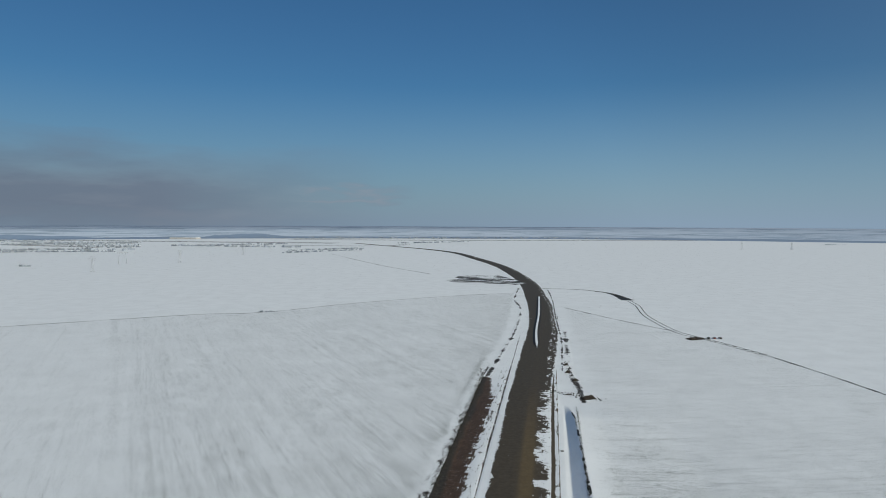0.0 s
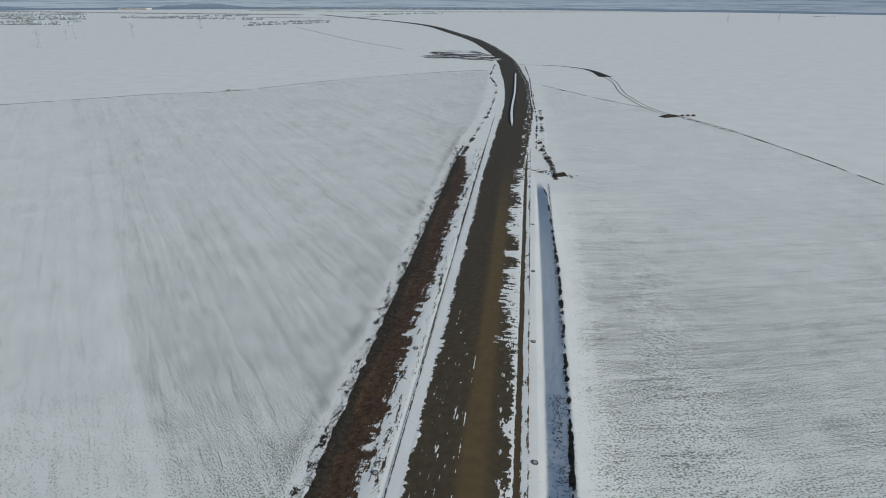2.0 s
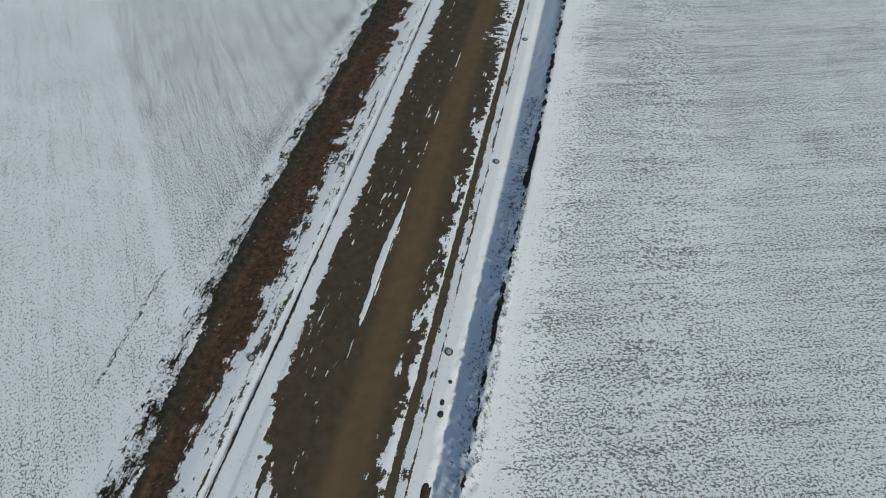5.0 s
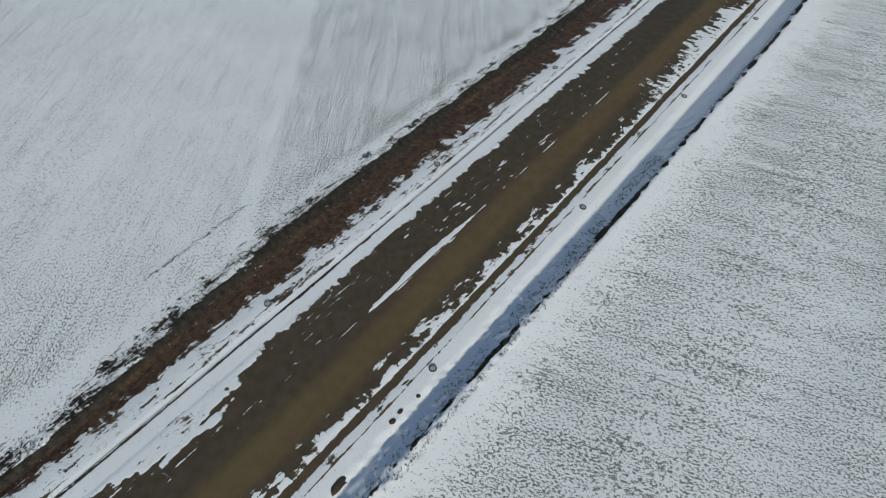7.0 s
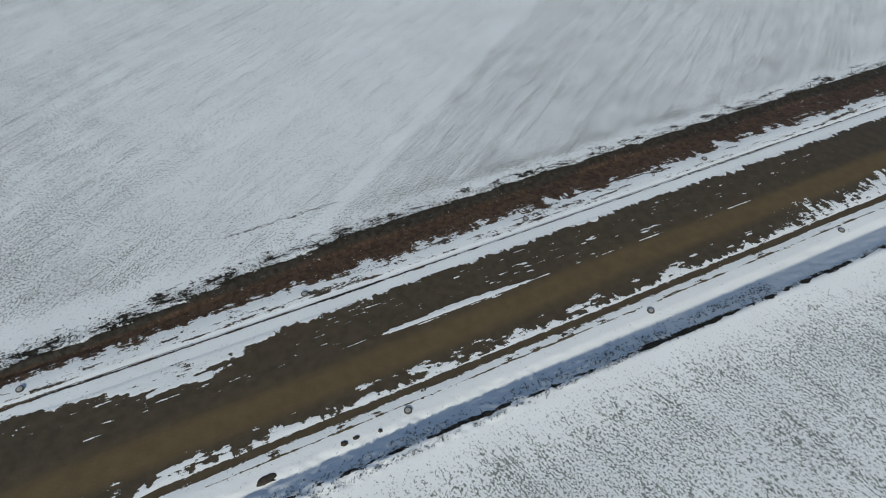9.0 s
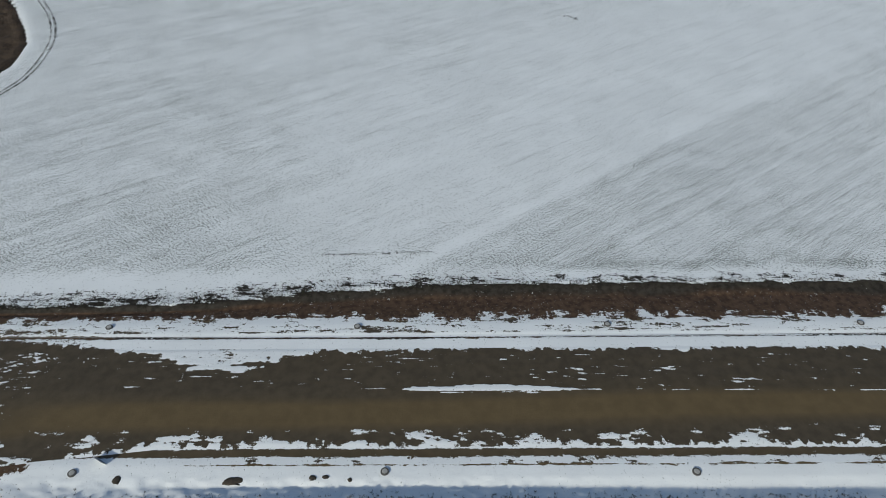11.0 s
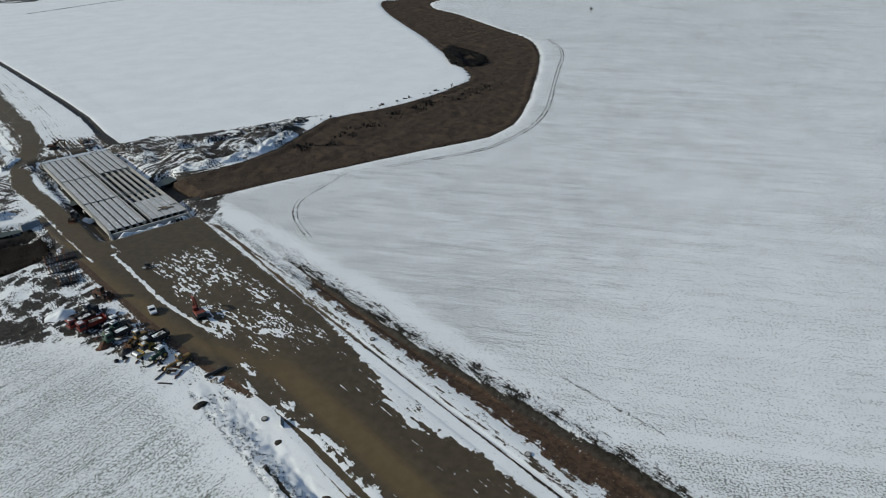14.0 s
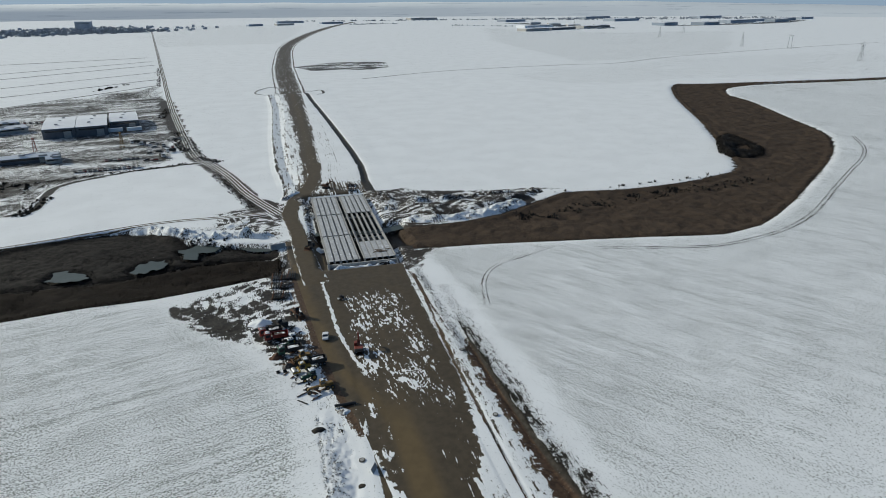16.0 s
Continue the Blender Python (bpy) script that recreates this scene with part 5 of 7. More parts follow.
def hall(name, x, y, w, d, h, turn, material, label, roof=None, bays=1):
    """A long industrial hall: walls, shallow roof, doors and a window band."""
    root = thing(name, label, "industrial hall", pose(x, y, 0, 0, 0, turn))
    bw = w / bays
    for i in range(bays):
        cx = (i - (bays - 1) / 2) * bw
        part("wall", box(B(), (bw - 0.4, d, h), (cx, 0, h / 2)), material, root)
        bm = prism(B(), [(-d / 2 - 0.5, h), (d / 2 + 0.5, h), (d / 2 + 0.5, h + 0.3), (0, h + 1.7), (-d / 2 - 0.5, h + 0.3)], bw - 0.5, Matrix.Translation((cx, 0, 0)) @ Matrix.Rotation(radians(90), 4, "Z"))
        part("roof", bm, roof or M_ROOF_SNOW, root)
        for k in range(3):
            part("roof_vent", box(B(), (bw * 0.10, 0.9, 0.8), (cx + (k - 1) * bw * 0.08, (k - 1) * d * 0.28, h + 1.6)), M_STEEL, root)
        for side in (-1, 1):
            part("gate", box(B(), (5, 0.2, 5), (cx - bw * 0.25, side * (d / 2 + 0.06), 2.5)), M_STEEL, root)
            part("window_band", box(B(), (bw * 0.8, 0.2, 1.2), (cx, side * (d / 2 + 0.06), h * 0.75)), M_GLASS, root)
    return root


# M_FARHAZE halls have the haze in their wall colour
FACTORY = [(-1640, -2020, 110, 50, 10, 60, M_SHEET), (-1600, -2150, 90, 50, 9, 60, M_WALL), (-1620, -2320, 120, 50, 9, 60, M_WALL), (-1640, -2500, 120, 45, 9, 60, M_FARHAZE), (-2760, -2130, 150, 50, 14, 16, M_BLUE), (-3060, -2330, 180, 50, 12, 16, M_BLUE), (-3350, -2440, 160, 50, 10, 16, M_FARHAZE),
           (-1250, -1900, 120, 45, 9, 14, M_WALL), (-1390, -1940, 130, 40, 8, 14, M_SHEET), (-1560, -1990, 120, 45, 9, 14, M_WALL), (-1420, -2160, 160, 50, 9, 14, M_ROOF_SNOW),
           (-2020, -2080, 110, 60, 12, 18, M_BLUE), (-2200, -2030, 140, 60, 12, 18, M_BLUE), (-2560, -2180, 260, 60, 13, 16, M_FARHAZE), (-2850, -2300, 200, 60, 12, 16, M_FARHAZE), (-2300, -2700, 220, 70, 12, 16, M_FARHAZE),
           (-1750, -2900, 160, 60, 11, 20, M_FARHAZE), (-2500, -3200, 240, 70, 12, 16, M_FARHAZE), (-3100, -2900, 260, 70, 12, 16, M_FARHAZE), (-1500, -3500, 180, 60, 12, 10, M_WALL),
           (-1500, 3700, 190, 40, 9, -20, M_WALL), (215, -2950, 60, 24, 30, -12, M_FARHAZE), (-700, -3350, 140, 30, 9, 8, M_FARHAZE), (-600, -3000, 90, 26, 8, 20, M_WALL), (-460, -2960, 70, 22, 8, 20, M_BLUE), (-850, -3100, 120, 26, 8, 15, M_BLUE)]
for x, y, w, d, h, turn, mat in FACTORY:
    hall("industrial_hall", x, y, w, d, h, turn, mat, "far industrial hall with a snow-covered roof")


def pylon(h, base):
    """A lattice tower with four legs, bracing and three cross-arms."""
    root = thing("power_pylon", "grey steel lattice power pylon standing in a snowy field", "pylon", group="power line pylons")
    top = 0.12 * base
    legs = [(sx, sy) for sx in (-1, 1) for sy in (-1, 1)]

    def at(sx, sy, t):
        w = base / 2 + (top - base / 2) * min(1, t * 1.25)
        return (sx * w, sy * w, t * h)
    for sx, sy in legs:
        part("leg", rod(B(), at(sx, sy, 0), at(sx, sy, 0.8), 0.16, 5), M_STEEL, root)
        part("footing", box(B(), (1.2, 1.2, 0.8), (sx * base / 2, sy * base / 2, 0.2), bevel=0.1), M_CONCRETE, root)
    part("mast", rod(B(), (0, 0, 0.78 * h), (0, 0, h), 0.3, 6, 0.1), M_STEEL, root)
    for face in range(4):
        bm = B()
        a, b = [((-1, -1), (1, -1)), ((1, -1), (1, 1)), ((1, 1), (-1, 1)), ((-1, 1), (-1, -1))][face]
        for k in range(6):
            t0, t1 = k / 6 * 0.8, (k + 1) / 6 * 0.8
            rod(bm, at(*a, t0), at(*b, t1), 0.07, 4)
            rod(bm, at(*b, t0), at(*a, t1), 0.07, 4)
        part("bracing", bm, M_STEEL, root)
    for t, l in ((0.72, 4.2), (0.83, 5.6), (0.93, 3.6)):
        bm = B()
        rod(bm, (-l, 0, t * h), (l, 0, t * h), 0.14, 5)
        rod(bm, (-l, 0, t * h), (0, 0, t * h + 1.4), 0.08, 4)
        rod(bm, (l, 0, t * h), (0, 0, t * h + 1.4), 0.08, 4)
        arm = part("cross_arm", bm, M_STEEL, root)
        for s in (-1, 1):
            part("insulator", rod(B(), (s * l, 0, t * h), (s * l, 0, t * h - 1.6), 0.12, 5), M_GLASS, arm)
    return root


PYLON = pylon(32, 6.0)
PYLON.matrix_basis = pose(-690, 1253, 0, 0, 0, 30)
for x, y, turn in ((-634, 1535, 20), (-598, 1905, 15), (-987, -240, 60), (-1073, -596, 65), (-1199, -953, 65), (-1321, -1347, 68), (-1480, -1980, 65), (1158, 2454, 20), (1359, 2471, 20)):
    copy_thing(PYLON, pose(x, y, 0, 0, 0, turn))


def portal(x, y, turn):
    """A two-legged portal pylon."""
    root = thing("portal_pylon", "two-legged steel portal pylon in a snowy field", "pylon", pose(x, y, 0, 0, 0, turn), "portal pylons")
    for s in (-1, 1):
        part("leg", rod(B(), (s * 9, 0, 0), (s * 6.5, 0, 27), 0.45, 6, 0.3), M_STEEL, root)
        part("footing", box(B(), (2, 2, 0.8), (s * 9, 0, 0.2), bevel=0.1), M_CONCRETE, root)
    part("cross_beam", box(B(), (24, 0.7, 0.9), (0, 0, 27)), M_STEEL, root)
    for s in (-11, 0, 11):
        part("insulator", rod(B(), (s, 0, 26.6), (s, 0, 24.4), 0.15, 5), M_GLASS, root)
    return root


portal(-1235, -860, 62)
portal(-745, 1480, 20)
portal(-1560, -1500, 62)


def tree(x, y, h, seed, name="bare_tree"):
    """A small bare tree: tapered trunk, limbs and a crown of twigs."""
    rng = random.Random(seed)
    root = thing(name, "small leafless tree standing alone in the snow", "tree", pose(x, y, -0.1), "lone trees")
    part("trunk", rod(B(), (0, 0, 0), (0.1, 0, h * 0.5), h * 0.035, 8, h * 0.02), M_BARK, root)
    bm, tw = B(), B()
    for i in range(14):
        a, e = rng.uniform(0, 6.28), rng.uniform(0.3, 1.2)
        z0 = h * rng.uniform(0.28, 0.5)
        d = Vector((math.cos(a) * math.cos(e), math.sin(a) * math.cos(e), math.sin(e))) * h * rng.uniform(0.3, 0.5)
        tip = Vector((0, 0, z0)) + d
        rod(bm, (0, 0, z0), tip, h * 0.014, 5, h * 0.004)
        for _ in range(26):
            b = Vector((0, 0, z0)) + d * rng.uniform(0.35, 1.0)
            e2 = b + Vector((rng.gauss(0, 1), rng.gauss(0, 1), rng.gauss(0.4, 0.8))).normalized() * h * rng.uniform(0.06, 0.16)
            rod(tw, b, e2, h * 0.005, 3, h * 0.001)
    part("limbs", bm, M_BARK, root)
    part("crown", tw, M_BUSH, root)
    return root


tree(-619, -229, 7.5, 1)
tree(-250, -139, 4.0, 2)
tree(-189, -143, 3.0, 3)
tree(-597, 1903, 6.0, 4)

# ---- creek: reeds, scrub, water ----
def reed_bed(name, area, height, cell, label, seed, blades, holes=(), top=None):
    """A dense stand: an uneven canopy with ragged blades standing out of it."""
    rng = np.random.default_rng(seed)
    px, py = np.array(area).T
    gx, gy = np.meshgrid(np.arange(px.min() - cell, px.max() + 2 * cell, cell), np.arange(py.min() - cell, py.max() + 2 * cell, cell))
    gx, gy = gx + rng.normal(0, cell * 0.18, gx.shape), gy + rng.normal(0, cell * 0.18, gy.shape)
    d = area_dist(gx, gy, area)
    for hole in holes:
        d = np.maximum(d, -(line_dist(gx, gy, hole[0]) - hole[1]))
    z = ground_height(gx, gy)
    clump = fbm(gx / 9, gy / 9, seed, 4)
    lump = fbm(gx / 2.2, gy / 2.2, seed + 4, 3)
    z = z + height * smooth(-d, -0.5, 3.6) * (0.55 + 0.55 * clump + 0.55 * (lump - 0.5))
    ok = d < 0.8
    keep = ok[:-1, :-1] & ok[1:, :-1] & ok[:-1, 1:] & ok[1:, 1:]
    idx = np.arange(gx.size).reshape(gx.shape)
    bx, by = rng.uniform(px.min(), px.max(), blades * 3), rng.uniform(py.min(), py.max(), blades * 3)
    bd = area_dist(bx, by, area)
    for hole in holes:
        bd = np.maximum(bd, -(line_dist(bx, by, hole[0]) - hole[1]))
    sel = np.nonzero(bd < 0.6)[0][:blades]
    bx, by = bx[sel], by[sel]
    bz = ground_height(bx, by) + height * smooth(-bd[sel], -0.5, 2.2) * 0.5
    n = len(bx)
    a = rng.uniform(0, 6.28, n)
    w, h = rng.uniform(0.04, 0.11, n), height * rng.uniform(0.3, 0.62, n)
    lean = rng.normal(0, 0.25, (n, 2))
    co = np.zeros((n, 3, 3), np.float32)
    co[:, 0] = np.stack([bx - w * np.cos(a), by - w * np.sin(a), bz], -1)
    co[:, 1] = np.stack([bx + w * np.cos(a), by + w * np.sin(a), bz], -1)
    co[:, 2] = np.stack([bx + lean[:, 0], by + lean[:, 1], bz + h], -1)
    canopy = bpy.data.meshes.new(name)
    keepv = np.zeros(gx.size, bool)
    qi = np.stack([idx[:-1, :-1], idx[:-1, 1:], idx[1:, 1:], idx[1:, :-1]], -1)[keep]
    keepv[qi.ravel()] = True
    remap = np.cumsum(keepv) - 1
    cv = np.stack([gx, gy, z - 0.1], -1).reshape(-1, 3)[keepv]
    verts = np.concatenate([cv, co.reshape(-1, 3)])
    q = remap[qi]
    tri = np.arange(n * 3).reshape(n, 3) + len(cv)
    canopy.vertices.add(len(verts))
    canopy.vertices.foreach_set("co", verts.astype(np.float32).ravel())
    loops = np.concatenate([q.ravel(), tri.ravel()]).astype(np.int32)
    canopy.loops.add(len(loops))
    canopy.loops.foreach_set("vertex_index", loops)
    canopy.polygons.add(len(q) + n)
    canopy.polygons.foreach_set("loop_start", np.concatenate([np.arange(len(q)) * 4, len(q) * 4 + np.arange(n) * 3]).astype(np.int32))
    canopy.polygons.foreach_set("use_smooth", np.arange(len(q) + n) < len(q))
    canopy.update(calc_edges=True)
    canopy.materials.append(top or M_REED)
    return tagged(new(name, canopy), label, "reeds", kind="stuff")


CREEK_LINE = [(24, -150), (19.5, -149.8), (13.5, -146.9), (9.7, -140.6), (3.9, -137.3), (-6, -149.8), (-15, -148), (-30, -143), (-45, -138), (-60, -140)]
PONDS = [[(85.6, -141.2), (82.1, -146.4), (73.9, -141.6), (71.4, -135.8), (76.1, -134.1), (83.9, -137.3)],
         [(56.7, -137.1), (52, -142.1), (43.8, -142.7), (43.7, -135.2), (49.4, -132.2), (54.9, -132)],
         [(37.4, -150.8), (29.5, -153.7), (20, -152.6), (19.4, -148.8), (25.3, -143.3), (30.3, -144.1), (31.5, -136.8), (34.8, -138.4), (37.2, -144.2)]]


def pond_holes():
    out = []
    for p in PONDS:
        cx, cy = sum(q[0] for q in p) / len(p), sum(q[1] for q in p) / len(p)
        out.append((p + p[:1], 0.5))
        out.append(([((cx + q[0]) / 2, (cy + q[1]) / 2) for q in p], 2.8))
    return out


MARSH_NORTH = [q for q in EAST_MARSH[:6]] + [(300, -132), (100, -134), (60, -128), (30, -131), (8, -126), (0, -122)]
reed_bed("reeds", WEST_REEDS, 2.5, 1.5, "dense brown dry reeds filling the winding creek valley", 3, 90000)
reed_bed("marsh_reeds", MARSH_NORTH, 2.3, 2.0, "dark brown reeds along the marsh edge", 5, 30000, top=M_MARSH)
reed_bed("marsh_scrub", [(0, -124), (8, -128), (30, -133), (60, -130), (100, -136), (300, -134), (300, -165), (107, -182), (64, -187), (47, -181), (39, -169), (34, -158), (14, -146), (0, -136)],
         1.3, 1.3, "dark leafless scrub and reeds round the marsh pools", 6, 45000, holes=[(CREEK_LINE, 2.6)] + pond_holes(), top=M_SCRUB)
reed_bed("creek_bushes", [(-350, -225), (-366, -230), (-359, -206), (-347, -180), (-329, -164), (-311, -162), (-305, -172), (-308, -184), (-327, -204)], 4.6, 1.6,
         "dark leafless bushes inside the creek bend", 7, 9000, holes=[([(-337, -190), (-331, -184)], 3.0)], top=M_SCRUB)


def water(name, pts, z, label):
    bm = B()
    bm.faces.new([bm.verts.new((q.x, q.y, z)) for q in [c + Vector((noise.noise((c.x * 0.38, c.y * 0.38, 1)), noise.noise((c.x * 0.38, c.y * 0.38, 7)))) * 2.6 for c in curve(pts + pts[:1], 1.0)[:-1]]])
    ob = part(name, bm, M_WATER)
    return tagged(ob, label, "water", kind="structure")


for pond in PONDS:
    water("water", pond, -1.45, "still grey-green marsh pool")


def creek():
    pts = curve(CREEK_LINE, 3)
    p = np.array([(q.x, q.y) for q in pts])
    d = np.gradient(p, axis=0)
    d /= np.linalg.norm(d, axis=1)[:, None]
    w = 2.6 + 1.4 * (fbm(np.arange(len(p)) / 4.0, np.zeros(len(p)), 91) - 0.5)
    off = np.linspace(-1, 1, 3)[None, :] * w[:, None]
    x, y = p[:, :1] + off * d[:, 1:], p[:, 1:] - off * d[:, :1]
    me = grid_mesh("water_creek", x, y, 0 * x - 1.6)
    me.materials.append(M_WATER)
    tagged(new("water_creek", me), "narrow creek of dark grey-green water", "water", kind="structure")


creek()
belt("creek_bushes", 23, -150, 43, -174, 3, 0.6, 80, "dark leafless bushes on the marsh bank", 22)
belt("creek_bushes", 62, -172, 110, -164, 26, 1.0, 500, "dark leafless bushes on the marsh bank", 23)
belt("marsh_bushes", 18, -138, 96, -158, 34, 1.3, 520, "dark leafless bushes among the marsh pools", 30)
belt("creek_thicket", -110, -124, -280, -126, 13, 3.5, 230, "dark leafless thicket among the reeds", 33)
belt("creek_bushes", -150, -153, -260, -139, 3, 1.5, 16, "ragged dark shrubs on the creek bank", 24)
belt("creek_bushes", 0.5, -196, 9.5, -275, 6, 0.65, 260, "dark brushwood along the farm road", 25)
belt("creek_bushes", 12, -318, 21, -430, 9, 0.9, 200, "dark brushwood along the farm road", 26)
belt("creek_bushes", 16, -325, 3, -305, 8, 0.9, 110, "dark brushwood where the farm road bends", 29)
belt("creek_bushes", 22, -310, 120, -296, 5, 0.9, 160, "dark brushwood along the farm yard edge", 27)
belt("creek_bushes", 96, -262, 106, -230, 7, 1.1, 120, "dark brushwood along the farm yard edge", 28)


def tufts(name, n, us, vs, size, seed, label, material):
    """Dry grass tufts along a ditch, each a few crossing blades."""
    rng = np.random.default_rng(seed)
    u = rng.normal(us[0], us[1], n)
    v = vs[0] + (vs[1] - vs[0]) * rng.random(n)
    ok = fbm(v / 6, u / 6, seed) + 0.4 * rng.random(n) > 0.55
    u, v = u[ok], v[ok]
    n = len(u)
    if us[0] < -25:      # follow the narrowing ditch
        u = u + np.interp(v, *DITCH_OUT) + 30.2
    x, y = to_world(u, v)
    z = ground_height(x, y)
    k = 9
    a = rng.uniform(0, 6.28, (n, k))
    s = size * rng.uniform(0.5, 1.2, (n, 1))
    cx, cy = x[:, None] + rng.normal(0, 0.3, (n, k)) * s, y[:, None] + rng.normal(0, 0.3, (n, k)) * s
    w = 0.13 * s
    co = np.zeros((n, k, 3, 3), np.float32)
    co[:, :, 0] = np.stack([cx - w * np.cos(a), cy - w * np.sin(a), z[:, None] + 0 * a - 0.03], -1)
    co[:, :, 1] = np.stack([cx + w * np.cos(a), cy + w * np.sin(a), z[:, None] + 0 * a - 0.03], -1)
    lean = rng.normal(0, 0.35, (n, k, 2)) * s[..., None]
    co[:, :, 2] = np.stack([cx + lean[..., 0], cy + lean[..., 1], z[:, None] + s * rng.uniform(0.5, 1.0, (n, k))], -1)
    me = bpy.data.meshes.new(name)
    m = n * k
    me.vertices.add(m * 3)
    me.vertices.foreach_set("co", co.ravel())
    me.loops.add(m * 3)
    me.loops.foreach_set("vertex_index", np.arange(m * 3, dtype=np.int32))
    me.polygons.add(m)
    me.polygons.foreach_set("loop_start", np.arange(m, dtype=np.int32) * 3)
    me.update(calc_edges=True)
    me.materials.append(material)
    tagged(new(name, me), label, "grass", kind="stuff")


M_GRASS = plain_material("dry_dark_grass", (0.050, 0.046, 0.030), 0.95, 0, 0.35, 0.7, 0.1, local=False)
tufts("ditch_grass", 4200, (25.9, 0.3), (-122, 232), 0.22, 31, "dark dry grass on the lip of the ditch", M_GRASS)
tufts("ditch_grass", 1500, (23.4, 1.0), (-118, 30), 0.34, 32, "dark dry weeds poking out of the snowed ditch", M_GRASS)
tufts("ditch_grass", 6500, (-30.9, 0.9), (-165, 300), 0.28, 33, "dark dry grass on the lip of the earth ditch", M_GRASS)
tufts("ditch_grass", 3000, (-32.8, 1.8), (-190, -20), 0.26, 34, "dark dry grass at the field margin", M_GRASS)
tufts("ditch_grass", 1500, (-19.5, 1.0), (-215, -140), 0.3, 35, "dark dry grass beside the drain", M_GRASS)


# ---- drainage ----
def manhole():
    root = thing("manhole", "round grey concrete manhole with a cover, beside the road", "manhole", group="drain manholes")
    bm = B()
    bmesh.ops.create_cone(bm, cap_ends=True, segments=20, radius1=0.76, radius2=0.72, depth=0.5, matrix=Matrix.Translation((0, 0, -0.10)))
    part("ring", bm, M_DAMP, root, "dark damp concrete ring")
    bm = B()
    bmesh.ops.create_cone(bm, cap_ends=True, segments=20, radius1=0.50, radius2=0.47, depth=0.06, matrix=Matrix.Translation((0, 0, 0.165)))
    part("cover", bm, M_CONCRETE, root, "round grey cover")
    return root


MANHOLE = manhole()
MANHOLE.matrix_basis = on_road(-17.2, -57)
for u, v in ((-17.4, -4), (-17.4, 49.5), (-17.4, 103), (-17.4, 156), (17.3, -48.7), (17.6, 4), (17.4, 58), (17.4, 111), (17.4, 164), (17.3, -102), (-17.4, -110), (-18.5, -143)):
    copy_thing(MANHOLE, on_road(u, v))


def channel():
    """The concrete drain beside the carriageway."""
    for k in range(27):
        v0 = -200 + k * 10.0
        bm = prism(B(), [(-0.42, 0.04), (-0.34, 0.04), (-0.22, -0.22), (0.22, -0.22), (0.34, 0.04), (0.42, 0.04), (0.34, -0.34), (-0.34, -0.34)], 9.96)
        u = float(np.interp(v0 + 5, *DRAIN_U))
        ob = part("drain_channel", bm, M_DRAIN)
        ob.matrix_basis = on_road(u, v0 + 5, -0.02, 2.0 if v0 < -135 else 0.3)
        tagged(ob, "shallow concrete drain channel, half filled with snow", "drain", "drain channel lengths")


channel()


# ---- vehicles: local x ahead, z up, standing on the ground ----
def wheel(parent, x, y, r, w, rim_material=None):
    tyre = part("tyre", rod(B(), (x, y - w / 2, r), (x, y + w / 2, r), r, 16), M_RUBBER, parent)
    part("rim", rod(B(), (x, y - w / 2 - 0.02, r), (x, y + w / 2 + 0.02, r), r * 0.52, 12), rim_material or M_STEEL, tyre)
    return tyre


def snow_cap(parent, size, at, name="snow_cover"):
    """Snow lying on a roof or hood, with a soft uneven top."""
    bm = B()
    box(bm, (size[0] * 0.74, size[1] * 0.74, 0.16), (at[0], at[1], at[2] + 0.07), bevel=0.06)
    for v in bm.verts:
        v.co.z += 0.05 * noise.noise(v.co * 1.7)
    return part(name, bm, M_DIRTY, parent, "patch of dirty snow")


def cab(parent, size, at, material):
    c = part("cab", box(B(), size, (at[0], at[1], at[2] + size[2] / 2), bevel=0.08), material, parent)
    x, y, z = at
    part("windscreen", box(B(), (0.04, size[1] * 0.82, size[2] * 0.45), (x + size[0] / 2 + 0.01, y, z + size[2] * 0.66)), M_GLASS, c)
    for s in (-1, 1):
        part("side_window", box(B(), (size[0] * 0.7, 0.04, size[2] * 0.42), (x, y + s * (size[1] / 2 + 0.01), z + size[2] * 0.66)), M_GLASS, c)
    return c


def car(material, label, snowy=False, group=""):
    root = thing("car", label, "car", group=group)
    outline = [(-2.1, 0.35), (2.1, 0.35), (2.15, 0.7), (1.95, 0.92), (1.05, 1.0), (0.35, 1.46), (-1.2, 1.48), (-1.85, 1.02), (-2.12, 0.95)]
    bm = prism(B(), outline, 1.74)
    bmesh.ops.bevel(bm, geom=list(bm.edges), offset=0.06, segments=1, affect="EDGES")
    part("body", bm, material, root)
    part("windscreen", prism(B(), [(1.03, 1.03), (0.38, 1.45), (0.34, 1.42), (0.98, 0.99)], 1.5), M_GLASS, root)
    part("rear_window", prism(B(), [(-1.26, 1.44), (-1.84, 1.06), (-1.88, 1.08), (-1.29, 1.47)], 1.45), M_GLASS, root)
    for s in (-1, 1):
        part("side_window", prism(B(), [(0.85, 1.04), (0.3, 1.4), (-1.15, 1.41), (-1.55, 1.06)], 0.03, Matrix.Translation((0, s * 0.875, 0))), M_GLASS, root)
        part("headlight", box(B(), (0.06, 0.36, 0.14), (2.12, s * 0.62, 0.72)), M_WHITE, root)
        part("tail_light", box(B(), (0.06, 0.3, 0.16), (-2.11, s * 0.65, 0.8)), M_RED, root)
        for x in (-1.3, 1.3):
            wheel(root, x, s * 0.8, 0.32, 0.22)
    if snowy:
        snow_cap(root, (1.5, 1.4), (-0.4, 0, 1.44))
        snow_cap(root, (0.9, 1.4), (1.5, 0, 0.93))
    return root


